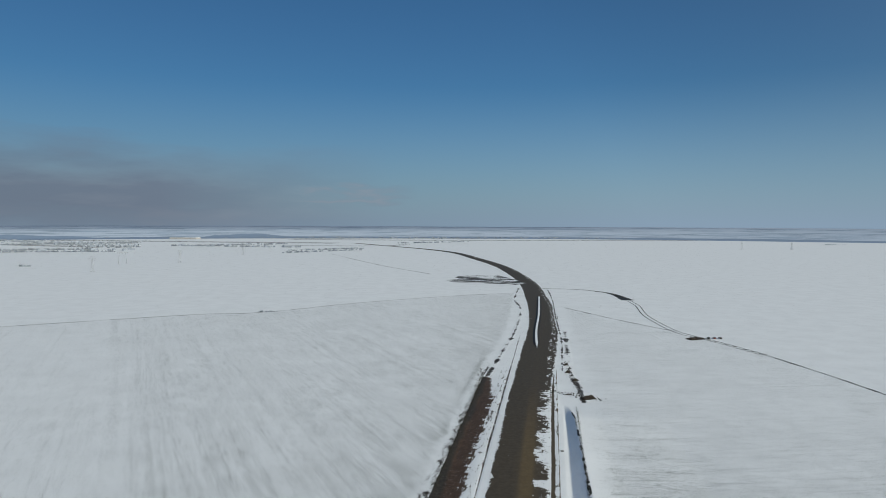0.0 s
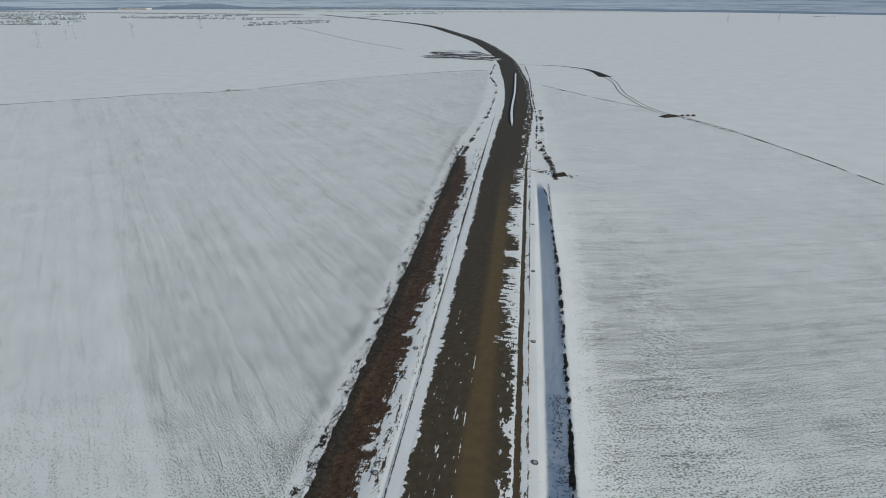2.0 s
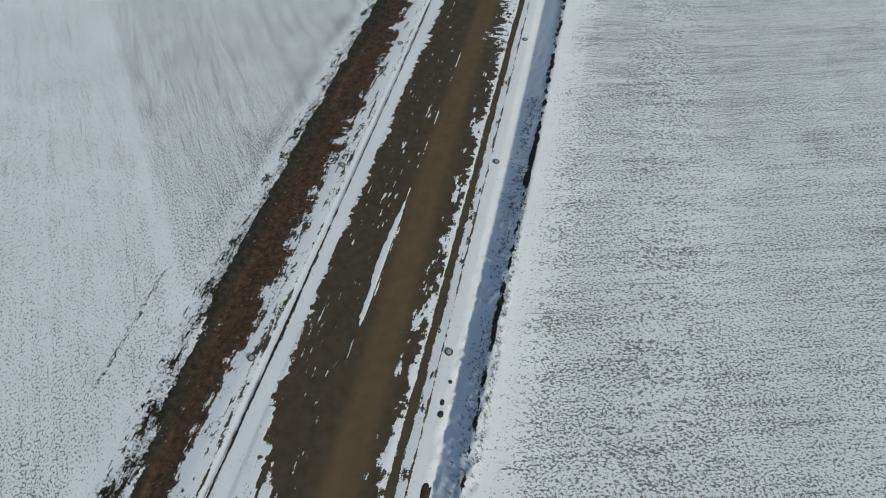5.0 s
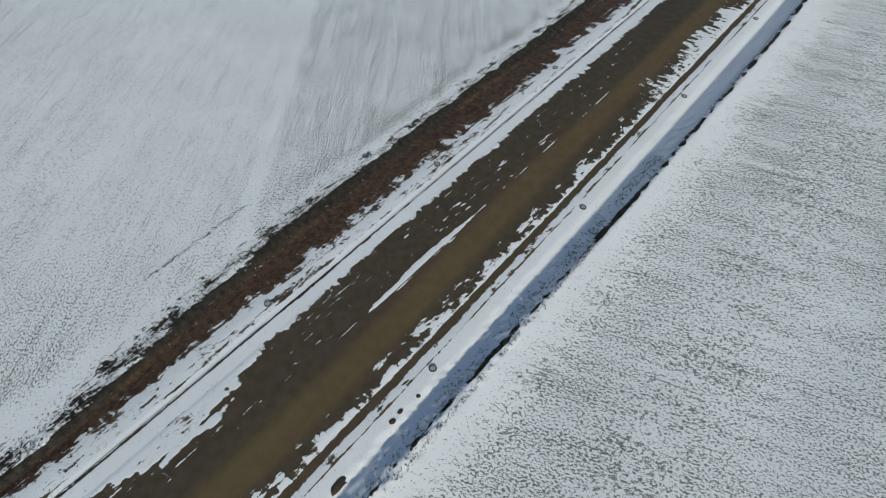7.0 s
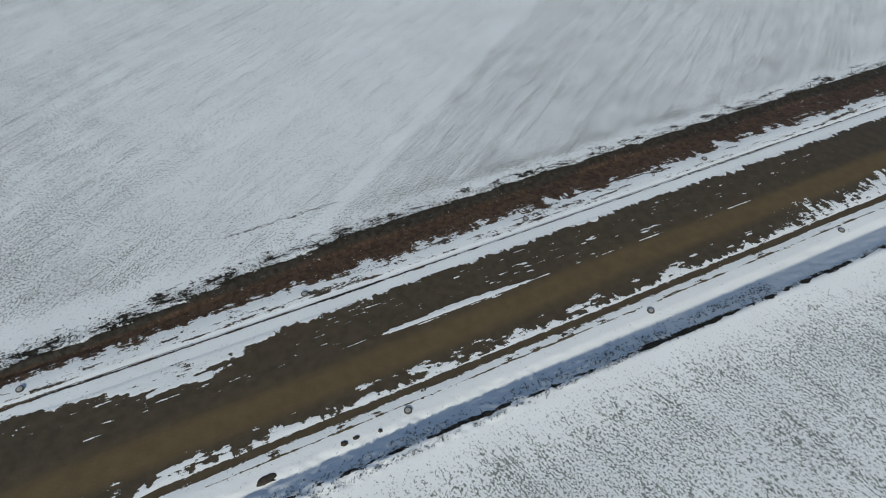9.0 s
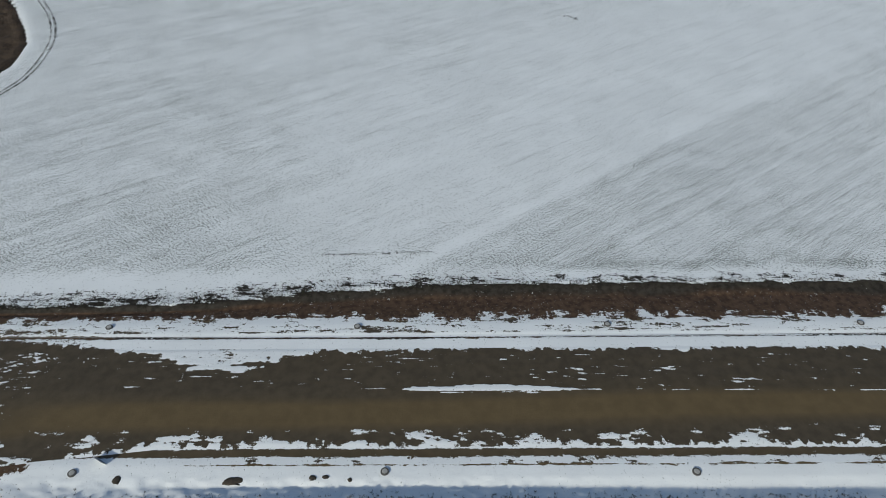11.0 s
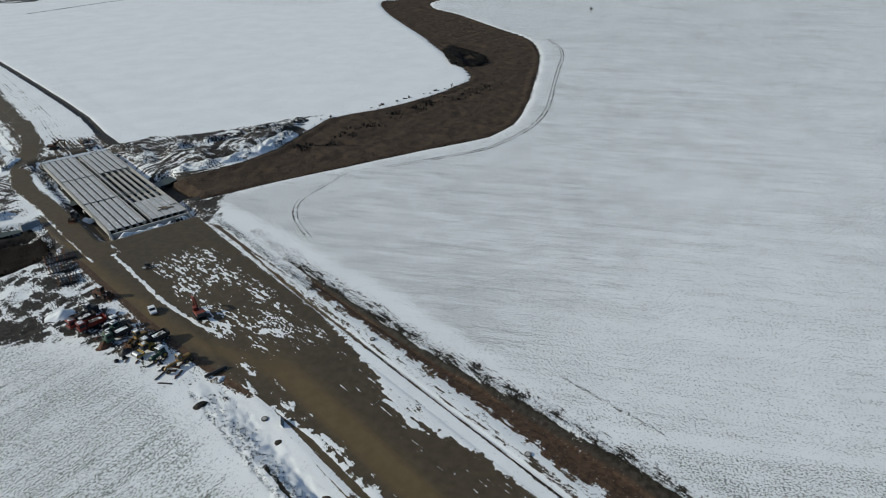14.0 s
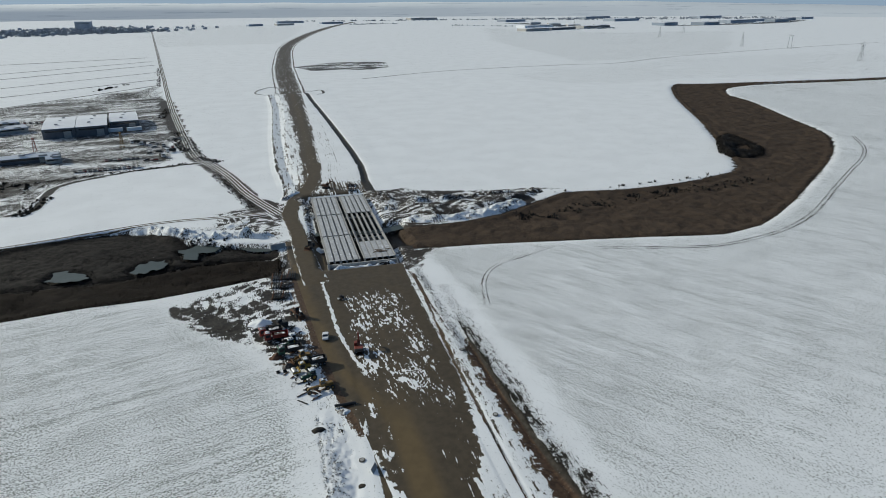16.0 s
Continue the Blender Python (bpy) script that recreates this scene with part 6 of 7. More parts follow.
def truck(material, label, snowy=True, tipper=None):
    root = thing("truck", label, "truck", group="parked site machines")
    part("chassis", box(B(), (6.8, 0.9, 0.3), (0, 0, 0.85)), M_DARK, root)
    cab(root, (1.9, 2.35, 2.1), (2.4, 0, 0.75), material)
    part("bumper", box(B(), (0.25, 2.4, 0.4), (3.45, 0, 0.65), bevel=0.05), M_DARK, root)
    bm = prism(B(), [(-2.35, 0), (2.2, 0), (2.35, 1.25), (2.28, 1.25), (2.1, 0.12), (-2.25, 0.12), (-2.42, 1.2), (-2.5, 1.2)], 2.4, Matrix.Translation((-1.2, 0, 1.1)))
    bed = part("tipper_body", bm, tipper or material, root)
    for s in (-1, 1):
        part("side_board", box(B(), (4.6, 0.08, 1.1), (-1.2, s * 1.2, 1.7)), tipper or material, bed)
        wheel(root, 2.3, s * 1.05, 0.5, 0.32)
        wheel(root, -1.6, s * 1.0, 0.5, 0.45)
        wheel(root, -2.8, s * 1.0, 0.5, 0.45)
    if snowy:
        snow_cap(root, (1.7, 2.2), (2.4, 0, 2.85))
        snow_cap(root, (4.2, 2.2), (-1.2, 0, 1.9))
    return root


def tractor(material, label, snowy=True):
    root = thing("tractor", label, "tractor", group="parked site machines")
    bm = prism(B(), [(0.1, 0.7), (2.5, 0.75), (2.55, 1.35), (2.2, 1.65), (0.1, 1.75)], 0.95)
    bmesh.ops.bevel(bm, geom=list(bm.edges), offset=0.07, segments=1, affect="EDGES")
    part("hood", bm, material, root)
    cab(root, (1.6, 1.6, 1.75), (-0.7, 0, 1.05), material)
    part("roof", box(B(), (1.8, 1.75, 0.16), (-0.7, 0, 2.86), bevel=0.05), M_WHITE, root)
    part("exhaust", rod(B(), (0.7, 0.35, 1.7), (0.7, 0.35, 2.7), 0.06, 8), M_DARK, root)
    part("grille", box(B(), (0.05, 0.7, 0.55), (2.58, 0, 1.1)), M_DARK, root)
    for s in (-1, 1):
        wheel(root, -0.8, s * 1.0, 0.85, 0.5, M_YELLOW)
        wheel(root, 1.9, s * 0.85, 0.55, 0.36, M_YELLOW)
        part("fender", box(B(), (1.5, 0.5, 0.12), (-0.8, s * 1.0, 1.78), bevel=0.04), material, root)
    if snowy:
        snow_cap(root, (1.7, 1.65), (-0.7, 0, 2.94))
        snow_cap(root, (1.9, 0.8), (1.2, 0, 1.68))
    return root


def roller(material, label, snowy=True):
    root = thing("road_roller", label, "road roller", group="parked site machines")
    part("drum", rod(B(), (1.9, -1.05, 0.75), (1.9, 1.05, 0.75), 0.75, 28), M_STEEL, root, "worn steel drum")
    bm = B()
    for s in (-1, 1):
        box(bm, (2.3, 0.2, 0.45), (1.6, s * 1.2, 0.8), bevel=0.04)
    box(bm, (0.4, 2.6, 0.6), (0.65, 0, 0.95), bevel=0.05)
    part("yoke", bm, material, root)
    bm = prism(B(), [(-2.9, 0.65), (-0.9, 0.65), (-0.7, 1.5), (-1.2, 1.75), (-2.7, 1.65), (-2.95, 1.3)], 1.7)
    bmesh.ops.bevel(bm, geom=list(bm.edges), offset=0.08, segments=1, affect="EDGES")
    part("engine_hood", bm, material, root)
    cab(root, (1.4, 1.6, 1.6), (-0.35, 0, 1.1), M_DARK)
    part("roof", box(B(), (1.7, 1.8, 0.15), (-0.35, 0, 2.78), bevel=0.05), material, root)
    for s in (-1, 1):
        wheel(root, -1.9, s * 0.95, 0.75, 0.55, material)
    if snowy:
        snow_cap(root, (1.5, 1.6), (-0.35, 0, 2.85))
    return root


def grader(material, label):
    root = thing("road_grader", label, "road grader", group="parked site machines")
    part("frame", prism(B(), [(-1.0, 1.2), (1.2, 1.55), (3.4, 1.5), (3.9, 1.0), (3.9, 0.75), (3.2, 1.2), (1.2, 1.25), (-1.0, 0.8)], 0.45), material, root)
    bm = prism(B(), [(-3.3, 0.8), (-1.0, 0.8), (-1.0, 1.9), (-3.1, 1.8), (-3.35, 1.4)], 1.2)
    bmesh.ops.bevel(bm, geom=list(bm.edges), offset=0.08, segments=1, affect="EDGES")
    part("engine_hood", bm, material, root)
    cab(root, (1.3, 1.5, 1.8), (-0.3, 0, 1.2), material)
    bm = prism(B(), [(-0.15, 0), (0.1, 0.0), (0.0, 0.3), (0.1, 0.65), (-0.05, 0.65), (-0.15, 0.3)], 3.4, Matrix.Translation((1.5, 0, 0.15)) @ Matrix.Rotation(radians(24), 4, "Z"))
    part("blade", bm, M_RUST, root, "rusty curved blade")
    part("blade_ring", rod(B(), (1.4, 0, 0.85), (1.4, 0, 1.0), 0.75, 18), M_DARK, root)
    for s in (-1, 1):
        wheel(root, 3.5, s * 0.95, 0.6, 0.36, material)
        wheel(root, -1.5, s * 0.95, 0.6, 0.4, material)
        wheel(root, -2.8, s * 0.95, 0.6, 0.4, material)
    snow_cap(root, (1.2, 1.4), (-0.3, 0, 3.0))
    return root


def loader(material, label, snowy=True):
    root = thing("wheel_loader", label, "wheel loader", group="parked site machines")
    bm = prism(B(), [(-2.8, 0.8), (0.6, 0.8), (0.6, 1.5), (-1.0, 1.9), (-2.6, 1.85), (-2.85, 1.4)], 1.7)
    bmesh.ops.bevel(bm, geom=list(bm.edges), offset=0.1, segments=1, affect="EDGES")
    part("body", bm, material, root)
    cab(root, (1.4, 1.5, 1.8), (-0.2, 0, 1.45), material)
    bm = B()
    for s in (-1, 1):
        box(bm, (2.6, 0.18, 0.35), (1.8, s * 0.55, 1.0), (0, 18, 0), bevel=0.03)
    part("lift_arm", bm, material, root)
    part("bucket", prism(B(), [(2.7, 0.1), (3.9, 0.1), (3.95, 0.18), (2.9, 0.3), (2.75, 0.9), (3.0, 1.2), (2.9, 1.25), (2.55, 0.9)], 2.5), M_RUST, root, "worn steel bucket")
    for s in (-1, 1):
        for x in (-1.7, 1.2):
            wheel(root, x, s * 1.05, 0.72, 0.5, material)
    if snowy:
        snow_cap(root, (1.4, 1.5), (-0.2, 0, 3.25))
    return root


def excavator(material, label, group=""):
    root = thing("excavator", label, "excavator", group=group)
    for s in (-1, 1):
        bm = prism(B(), [(-2.0, 0.25), (-1.7, 0.0), (1.7, 0.0), (2.0, 0.25), (2.05, 0.5), (1.75, 0.85), (-1.75, 0.85), (-2.05, 0.5)], 0.55, Matrix.Translation((0, s * 1.15, 0)))
        tr = part("track", bm, M_RUBBER, root)
        for x in (-1.3, -0.65, 0, 0.65, 1.3):
            part("track_roller", rod(B(), (x, s * 1.15 - 0.3, 0.42), (x, s * 1.15 + 0.3, 0.42), 0.24, 12), M_DARK, tr)
    part("undercarriage", box(B(), (2.4, 1.8, 0.45), (0, 0, 0.75), bevel=0.05), M_DARK, root)
    part("slew_ring", rod(B(), (0, 0, 0.9), (0, 0, 1.15), 0.75, 20), M_DARK, root)
    bm = prism(B(), [(-2.3, 1.15), (1.3, 1.15), (1.3, 1.5), (-0.4, 2.1), (-2.2, 2.15), (-2.4, 1.8)], 2.5)
    bmesh.ops.bevel(bm, geom=list(bm.edges), offset=0.08, segments=1, affect="EDGES")
    part("house", bm, material, root)
    part("counterweight", box(B(), (0.7, 2.55, 0.95), (-2.35, 0, 1.65), bevel=0.12), M_DARK, root)
    cab(root, (1.5, 1.0, 1.7), (0.75, 0.75, 1.2), material)
    boom = part("boom", prism(B(), [(0.6, 1.5), (0.9, 1.4), (3.2, 3.9), (5.3, 3.7), (5.35, 4.0), (3.1, 4.5), (2.7, 4.2)], 0.42, Matrix.Translation((0, -0.15, 0))), material, root)
    part("hydraulic_ram", rod(B(), (1.3, -0.15, 1.5), (3.0, -0.15, 3.7), 0.1, 10), M_STEEL, boom)
    stick = part("stick", prism(B(), [(5.0, 4.15), (5.35, 4.25), (5.6, 3.6), (4.9, 1.1), (4.65, 1.1), (5.1, 3.6)], 0.34, Matrix.Translation((0, -0.15, 0))), material, root)
    part("stick_ram", rod(B(), (3.4, -0.15, 4.5), (5.2, -0.15, 4.25), 0.08, 8), M_STEEL, stick)
    part("bucket", prism(B(), [(4.5, 1.2), (5.0, 1.15), (5.0, 0.6), (4.5, 0.2), (3.9, 0.25), (4.4, 0.4), (4.75, 0.7), (4.7, 1.0)], 1.1, Matrix.Translation((0, -0.15, 0))), M_RUST, root, "rusty digging bucket")
    return root


excavator(M_ORANGE, "red tracked excavator parked on muddy ground with its arm down").matrix_basis = on_road(11.2, -150, None, -95)
car(M_WHITE, "white car on the muddy site track").matrix_basis = on_road(19.9, -161, None, 83)
grader(M_OCHRE, "weathered ochre road grader parked in the snow").matrix_basis = on_road(23.6, -133, None, 12)
tractor(M_GREEN, "green tractor parked in the snowy machine row").matrix_basis = on_road(26.2, -138.8, None, 20)
roller(M_YELLOW, "yellow road roller parked in the machine row").matrix_basis = on_road(28.3, -143.2, None, 15)
truck(M_DARK, "dark tipper truck with snow lying on it").matrix_basis = on_road(24.6, -145.8, None, 10)
loader(M_OCHRE, "ochre wheel loader with a snowy cab roof").matrix_basis = on_road(27.8, -149.4, None, 20)
truck(M_GREEN, "dark green tipper truck under patchy snow", tipper=M_DARK).matrix_basis = on_road(31.0, -154.2, None, 12)
tractor(M_GREEN, "green tractor with a snow-covered roof").matrix_basis = on_road(31.2, -157.6, None, 16)
tractor(M_DARK, "dark old tractor with a snow-covered roof").matrix_basis = on_road(30.4, -160.6, None, 8)
truck(M_RED, "red tipper truck with snow in its body").matrix_basis = on_road(34.6, -163.6, None, 6)
truck(M_RED, "red truck with a dark tipper body", tipper=M_DARK).matrix_basis = on_road(36.2, -167.2, None, 12)
loader(M_DARK, "dark wheel loader at the end of the row").matrix_basis = on_road(33.4, -171.0, None, 25)
loader(M_RUST, "rusty brown wheel loader beside the muddy track").matrix_basis = on_road(27.6, -178.5, None, 120)
loader(M_DARK, "dark wheel loader next to a snow heap").matrix_basis = on_road(18.8, -240.5, None, 60)
roller(M_DARK, "small dark roller standing alone on the platform", False).matrix_basis = on_road(12.2, -187.5, None, 40) @ Matrix.Scale(0.5, 4)


def heap(name, u, v, rx, ry, h, material, label, category, seed, turn=0.0):
    """A lumpy heap."""
    n = 18
    g = np.linspace(-1, 1, n)
    X, Y = np.meshgrid(g, g)
    r = np.hypot(X, Y) * (0.7 + 0.75 * fbm(X * 1.8 + 5, Y * 1.8, seed + 40, 3))
    z = h * (1 - smooth(r, 0.0, 1.0)) ** 0.7 * (0.25 + 1.3 * fbm(X * 2.6 + seed, Y * 2.6, seed, 4)) - 0.25 * smooth(r, 0.85, 1.2)
    me = grid_mesh(name, X * rx, Y * ry, z, (r < 1.12)[:-1, :-1])
    me.materials.append(material)
    ob = new(name, me)
    ob.matrix_basis = on_road(u, v, None, turn)
    return tagged(ob, label, category)


heap("snow_mound", 39.0, -176, 4.4, 3.0, 1.7, M_SNOW, "large heap of cleared snow beside the machines", "snow heap", 1)
heap("snow_mound", 15.4, -240.5, 3.0, 2.2, 1.6, M_SNOW, "small heap of snow on the site track", "snow heap", 2)
heap("snow_mound", 19.0, -121.5, 2.2, 1.6, 0.5, M_DIRTY, "bank of ploughed snow at the ditch end", "snow heap", 3)
heap("scrap_mound", 31.6, -147, 1.8, 1.3, 1.0, M_DARK, "dark heap of scrap in the snow", "scrap", 5)
heap("earth_mound", 34.6, -153, 2.4, 1.6, 1.3, M_RUST, "rusty brown heap beside the trucks", "earth heap", 6)
heap("brush_mound", 25.9, -115.4, 1.7, 1.1, 0.5, M_BUSH, "dark heap of cut brushwood in the snow", "brushwood", 7)
heap("dirt_patch", 18.4, -60.8, 0.5, 0.7, 0.10, M_CLOD, "small dark clod of earth on the snow", "earth heap", 8)
heap("dirt_patch", 18.2, -58.6, 0.4, 0.6, 0.09, M_CLOD, "small dark clod of earth on the snow", "earth heap", 9)
heap("dirt_patch", 18.8, -74.2, 0.8, 1.7, 0.12, M_CLOD, "patch of dark earth on the snow", "earth heap", 10)
heap("dirt_patch", 18.7, -54.5, 0.4, 0.4, 0.09, M_CLOD, "small dark clod of earth on the snow", "earth heap", 11)
heap("dirt_patch", 18.5, -94, 0.8, 0.7, 0.10, M_CLOD, "patch of dark earth on the snow", "earth heap", 12)
def snow_bank(name, line, width, height, label, seed, dirty=False, bare=0.0):
    """A long lumpy bank of pushed snow."""
    pts = curve(line, 0.9)
    p = np.array([(q.x, q.y) for q in pts])
    d = np.gradient(p, axis=0)
    d /= np.linalg.norm(d, axis=1)[:, None]
    t = np.linspace(-1, 1, 21)
    k = np.linspace(0, 1, len(p))
    end = smooth(np.minimum(k, 1 - k), 0, 0.08)[:, None]
    off = t[None, :] * width / 2 * (0.6 + 0.4 * end)
    x, y = p[:, :1] + off * d[:, 1:], p[:, 1:] - off * d[:, :1]
    lump = np.abs(fbm(x / 4.5, y / 4.5, seed, 3) - 0.5) * 3.2 + 0.9 * np.abs(fbm(x / 1.6, y / 1.6, seed + 2, 3) - 0.5) * 2 - 0.1
    z = ground_height(x, y) + height * end * (1 - smooth(np.abs(t), 0.25, 1.0))[None, :] * (0.25 + 1.2 * lump) - 0.2 * (np.abs(t) > 0.95)[None, :] - 0.1
    me = grid_mesh(name, x, y, z)
    put_cover(me, (0.60 if not dirty else 0.42) - bare + 0.5 * (fbm(x / 5, y / 5, seed + 7) - 0.5), 0.9 + 0 * x, 0 * x, 0 * x)
    me.materials.append(M_TERRAIN)
    return tagged(new(name, me), label, "snow bank")


snow_bank("snow_bank", [(-61, -145), (-76, -138.5), (-98, -136), (-116, -140), (-130, -146)], 10, 1.7, "long lumpy bank of snow pushed to the creek edge", 3)
snow_bank("snow_bank", [(-66, -166), (-90, -163), (-120, -160), (-150, -158)], 9, 1.6, "bank of dirty snow and earth behind the creek", 4, True)
snow_bank("snow_bank", [to_world(*q) for q in [(-14, -216.6), (-6, -216.8), (2, -216.6), (12.5, -216.8)]], 3.2, 1.1, "snow piled against the bridge abutment", 10)
snow_bank("snow_bank", [(-28, -214), (-20, -206), (-16, -200)], 6, 1.2, "bank of pushed snow by the site track", 5)
snow_bank("snow_bank", [(4, -176), (20, -170), (42, -178), (58, -186)], 8, 0.55, "bank of snow along the marsh edge", 6)
snow_bank("snow_bank", [(50, -187), (38, -170), (24, -159.5), (10, -154), (-2, -147)], 7.5, 2.1, "long snow bank above the marsh pools", 12)
snow_bank("snow_bank", [(-24, -205), (-26, -185), (-22, -168)], 7, 0.9, "bank of pushed snow beside the bridge", 7, True)
snow_bank("snow_bank", [(-62, -200), (-66, -180), (-60, -160)], 12, 0.9, "bank of pushed snow beside the bridge", 8, True)

for i, (x, y, r) in enumerate(((84.5, 356, 6), (75, 364, 3), (86, 397, 3.5), (88, 440, 3), (85, 418, 3), (219, 543, 11))):
    snow_bank("rubble_bank", [(x - r * 0.7, y - r * 0.3), (x, y), (x + r * 0.7, y + r * 0.2)], r, 1.2, "bank of dark earth and rubble beside the road", 60 + i, True, 0.25)
belt("rubble_weeds", 66, 372, 92, 352, 8, 0.8, 60, "dark weeds among earth and rubble", 51)
belt("rubble_weeds", 84, 395, 90, 450, 3, 0.7, 60, "dark weeds beside the road", 52)

tyre_set = thing("old_tyres", "two old black tyres lying in the snow", "tyres", on_road(33.6, -144.6))
for dx in (-0.9, 0.9):
    bm = B()
    bmesh.ops.create_cone(bm, cap_ends=False, segments=18, radius1=0.6, radius2=0.55, depth=0.4, matrix=Matrix.Translation((dx, 0, 0.2)))
    bmesh.ops.create_cone(bm, cap_ends=False, segments=18, radius1=0.32, radius2=0.30, depth=0.4, matrix=Matrix.Translation((dx, 0, 0.2)))
    part("tyre", bm, M_RUBBER, tyre_set)
pipe = part("steel_pipe", rod(B(), (-2.7, 0, 0.4), (2.7, 0, 0.4), 0.4, 16), M_DARK)
pipe.matrix_basis = on_road(18.4, -124, None, 2)
tagged(pipe, "long dark steel pipe lying at the road edge", "pipe")
sheet = part("metal_sheet", box(B(), (2.6, 0.08, 1.3), (0, 0, 0.5), (25, 0, 0), bevel=0.02), M_STEEL)
sheet.matrix_basis = on_road(15.2, -98, None, 60)
tagged(sheet, "leaning grey metal sheet beside the road", "metal sheet")


def offcut(length, material, label):
    """A split length of timber or bent steel left lying about."""
    bm = prism(B(), [(-length / 2, 0), (length / 2, 0.02), (length / 2 - 0.12, 0.13), (length * 0.1, 0.19), (-length / 2 + 0.1, 0.15)], 0.34)
    ob = part("offcut", bm, material)
    return tagged(ob, label, "scrap", "offcuts round the machines")


rng = random.Random(77)
KINDS = [offcut(2.2, M_WOOD, "dark timber offcut lying in dirty snow"), offcut(3.4, M_DARK, "bent dark steel length lying in snow"), offcut(1.4, M_RUST, "rusty steel scrap piece in the snow")]
for i in range(46):
    k = rng.random()
    v = -128 - 52 * k
    m = on_road(21.5 + 15.5 * k + rng.gauss(1.5, 3.0), v, None, rng.uniform(-60, 60))
    if i < 3:
        KINDS[i].matrix_basis = m
    else:
        copy_thing(KINDS[i % 3], m)


def container(label, size, material, m):
    root = thing("container", label, "container", m)
    l, w, h = size
    part("body", box(B(), (l, w, h - 0.1), (0, 0, h / 2), bevel=0.05), material, root)
    for s in (-1, 1):
        bm = B()
        k = int(l / 0.3)
        for i in range(k):
            box(bm, (0.14, 0.05, h - 0.4), (-l / 2 + (i + 0.5) * l / k, s * (w / 2 + 0.02), h / 2))
        part("corrugation", bm, material, root)
    part("door", box(B(), (0.06, w * 0.9, h * 0.86), (l / 2 + 0.03, 0, h / 2)), M_STEEL, root)
    snow_cap(root, (l - 0.1, w - 0.1), (0, 0, h - 0.05))
    return root


container("grey site container with snow on its roof", (6.06, 2.44, 2.6), M_CONTAINER, on_road(32.0, -245, None, 12))


def beam_stack(u, v, nx, label):
    """Steel beams laid side by side on bearers."""
    root = thing("beam_stack", label, "beam stack", on_road(u, v, None, 82), "stacks of beams")
    for s in (-2.2, 2.2):
        part("bearer", box(B(), (0.3, nx * 0.9, 0.25), (s, 0, 0.12)), M_WOOD, root)
    for i in range(nx):
        y = (i - (nx - 1) / 2) * 0.85
        part("beam", prism(B(), [(-0.16, 0), (0.16, 0), (0.16, 0.06), (0.04, 0.1), (0.04, 0.5), (0.16, 0.54), (0.16, 0.6), (-0.16, 0.6), (-0.16, 0.54), (-0.04, 0.5), (-0.04, 0.1), (-0.16, 0.06)], random.uniform(5.4, 6.4),
                           pose(0, y, 0.26, 0, 0, 90 + random.uniform(-3, 3))), M_DARK if i % 4 else M_RUST, root)


beam_stack(31.8, -212, 8, "dark steel beams stacked on bearers in snow")
beam_stack(32.2, -204.5, 8, "dark steel beams stacked on bearers in snow")
beam_stack(32.4, -195.5, 7, "dark steel beams stacked on bearers in snow")
beam_stack(27.8, -212, 4, "short row of dark steel beams in snow")
beam_stack(-9.6, -325, 6, "dark steel beams stacked behind the bridge")
beam_stack(-10.6, -334, 5, "dark steel beams stacked behind the bridge")
excavator(M_RUST, "rusty brown excavator standing behind the bridge").matrix_basis = on_road(3.5, -332, None, 150)

# ---- farm and storage yard beyond the creek ----
hall("warehouse", 94, -471, 45.5, 58, 7.4, 1.5, M_SHEET, "long grey sheet-clad warehouse with a snowy roof", bays=2)
hall("warehouse", 59.5, -484, 22, 48, 7.0, 1.5, M_SHEET, "grey sheet-clad warehouse annex with a snowy roof")
hall("shed", 116, -361, 36, 9, 3.6, 2, M_SHEET, "long low shed with a snow-covered roof")
hall("shed", 101, -352, 9, 7, 3.2, 5, M_WALL, "small shed with a pale roof in the yard")
hall("shed", 146, -484, 30, 14, 4.0, 20, M_WALL, "low farm shed with a snow-covered roof")
hall("shed", 160, -515, 40, 12, 4.0, 10, M_WALL, "low farm shed with a snow-covered roof")


def trailer(x, y, turn):
    root = thing("trailer", "long white box trailer parked in the yard", "trailer", pose(x, y, 0, 0, 0, turn), "parked trailers")
    part("box", box(B(), (11, 2.5, 2.7), (0, 0, 2.4), bevel=0.06), M_WHITE, root)
    part("chassis", box(B(), (10.6, 1.0, 0.3), (0, 0, 0.9)), M_DARK, root)
    for s in (-1, 1):
        for wx in (-3.8, -2.6, -1.4):
            wheel(root, wx, s * 1.0, 0.48, 0.35)
        part("landing_leg", box(B(), (0.2, 0.2, 0.9), (3.5, s * 0.8, 0.45)), M_DARK, root)


trailer(66, -447.5, 4)
trailer(52, -446.5, 8)


def mast(x, y, h, material, label):
    root = thing("lattice_mast", label, "mast", pose(x, y, 0, 0, 0, 20))
    for sx in (-1, 1):
        for sy in (-1, 1):
            part("leg", rod(B(), (sx * 1.2, sy * 1.2, 0), (sx * 0.4, sy * 0.4, h), 0.12, 5), material, root)
    for k in range(6):
        z0, z1 = h * k / 6, h * (k + 1) / 6
        w0, w1 = 1.2 - 0.8 * k / 6, 1.2 - 0.8 * (k + 1) / 6
        bm = B()
        for sy in (-1, 1):
            rod(bm, (-w0, sy * w0, z0), (w1, sy * w1, z1), 0.06, 4)
            rod(bm, (w0, sy * w0, z0), (-w1, sy * w1, z1), 0.06, 4)
            rod(bm, (sy * w0, -w0, z0), (sy * w1, w1, z1), 0.06, 4)
        part("bracing", bm, material, root)
    part("top_platform", box(B(), (1.6, 1.6, 0.2), (0, 0, h)), material, root)


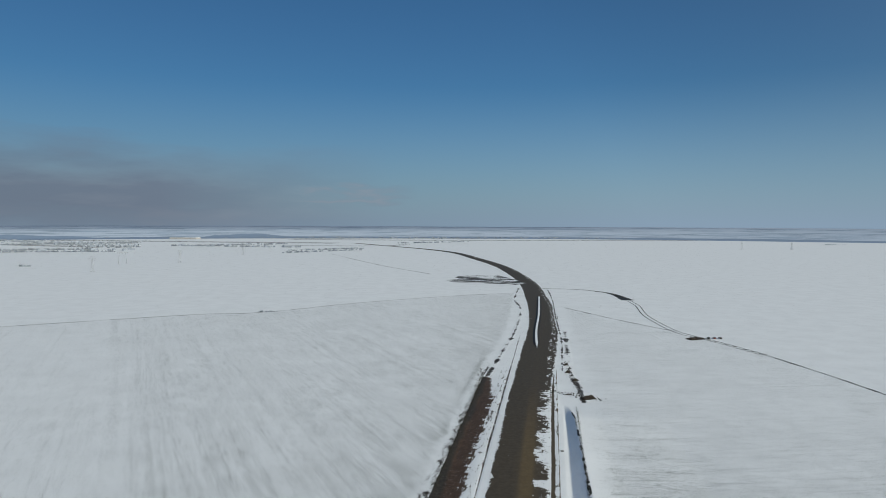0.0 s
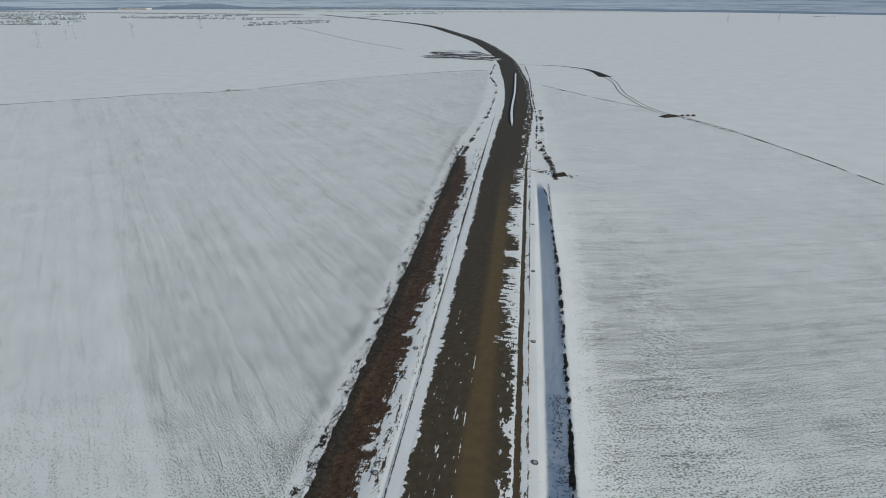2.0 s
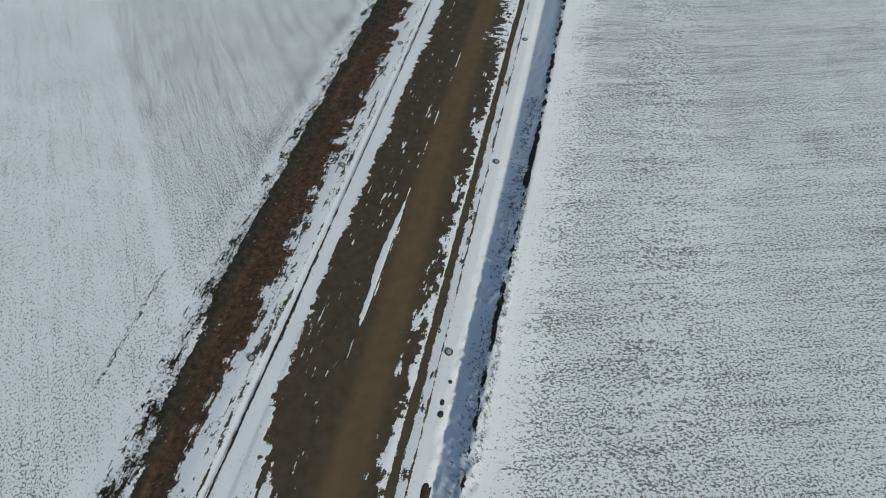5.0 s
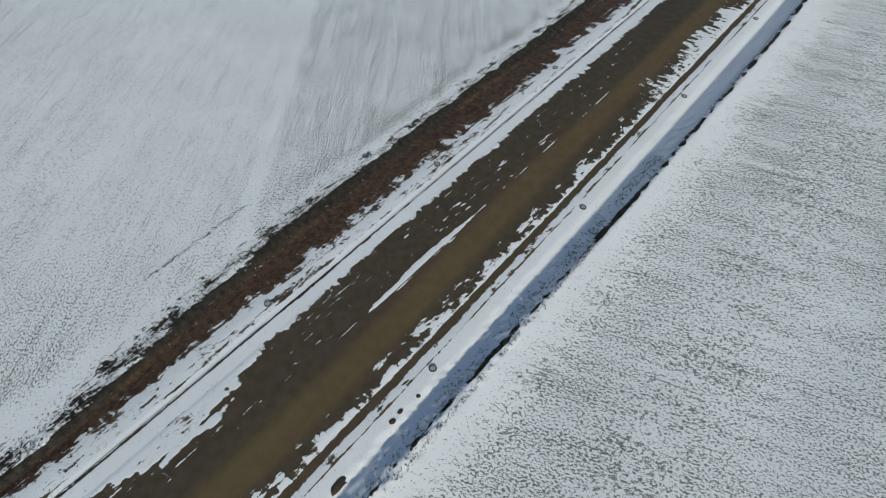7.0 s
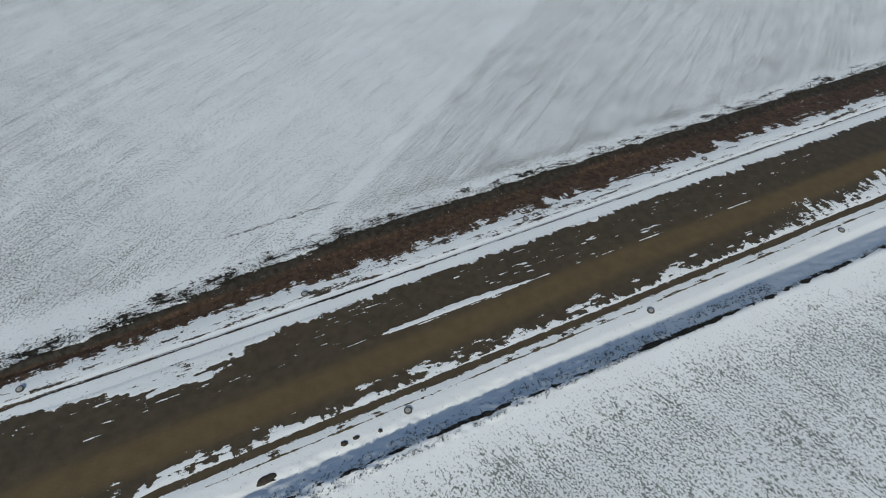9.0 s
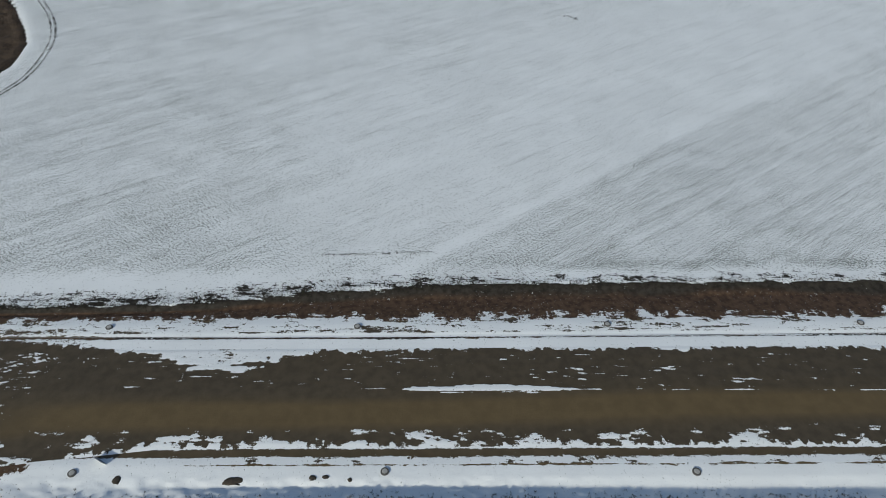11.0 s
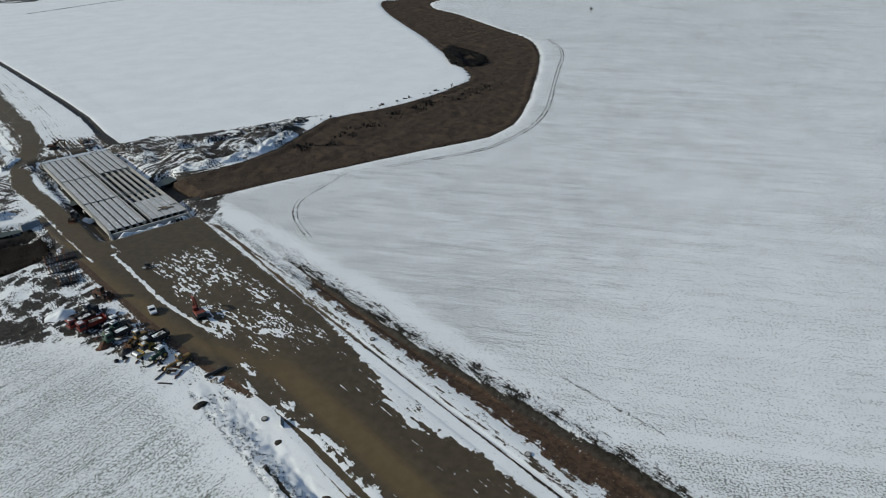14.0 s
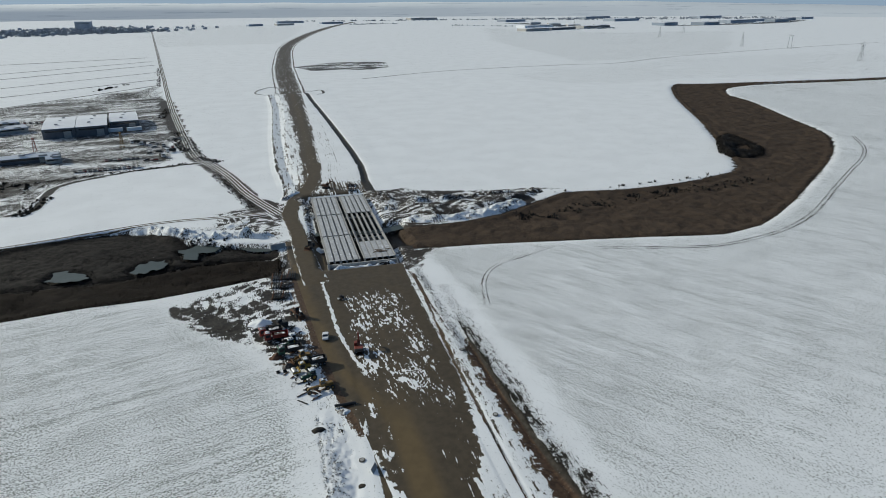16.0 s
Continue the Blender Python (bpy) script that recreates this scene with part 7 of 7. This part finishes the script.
mast(60.6, -383, 11, M_OCHRE, "yellowish lattice mast in the yard")
mast(115.7, -393, 10, M_RED, "red lattice mast in the yard")

CARS = [car(M_DARK, "dark car parked in a row, dusted with snow", True, "cars parked in the yard"), car(M_STEEL, "grey car parked in a row, dusted with snow", True, "cars parked in the yard"),
        car(M_RED, "dark red car parked in a row, dusted with snow", True, "cars parked in the yard")]
row = [(86.6 - 2.75 * i, -316 + 0.25 * i, 95) for i in range(14)] + [(70 - 2.7 * i, -340.5 + 0.15 * i, 92) for i in range(8)]
row += [(156 - 4.5 * i, -529 + 0.4 * i, 90) for i in range(8)] + [(41, -388, 20), (38, -384, 60), (37, -355, 150), (44, -352, 30), (31, -362, 80), (28, -366, 80), (25, -396, 10), (22, -399, 40), (41, -329, 0), (46, -331, 20), (231, 544, 80), (236, 544, 85), (241, 544, 90), (40, -372, 10)]
for i, (x, y, turn) in enumerate(row):
    m = pose(x, y, float(ground_height(np.array([float(x)]), np.array([float(y)]))[0]) + 0.02, 0, 0, turn)
    if i < 3:
        CARS[i].matrix_basis = m
    else:
        copy_thing(CARS[(i * 7) % 3 if i % 4 else 0], m)
YARD_TRUCK = truck(M_WHITE, "white truck with a dark tipper body in the yard", False, M_DARK)
YARD_TRUCK.matrix_basis = pose(34, -374, 0.05, 0, 0, 100)
for x, y, turn in ((47, -386, 70), (30, -352, 20), (52, -395, 10), (36, -338, 100), (120, -372, 5)):
    copy_thing(YARD_TRUCK, pose(x, y, 0.05, 0, 0, turn))
belt("yard_bushes", 28, -402, 20, -345, 6, 1.0, 110, "dark brushwood along the yard edge", 41)
belt("yard_bushes", 120, -380, 170, -372, 12, 2.0, 50, "dark brushwood in the yard", 42)
belt("yard_bushes", 30, -505, 20, -560, 8, 1.2, 90, "dark brushwood at the road side", 43)
belt("yard_bushes", 12, -1020, 22, -760, 5, 1.4, 110, "dark brushwood along the farm road", 44)
belt("yard_bushes", 55, -800, 95, -740, 4, 2.6, 24, "row of low bare trees on a plot edge", 45)
belt("yard_bushes", 110, -300, 150, -260, 40, 2.2, 70, "dark brushwood on rough ground", 46)
belt("field_scrub", -198, 165, -191, 170, 3, 0.5, 12, "small dark scrub patch in the field", 47)
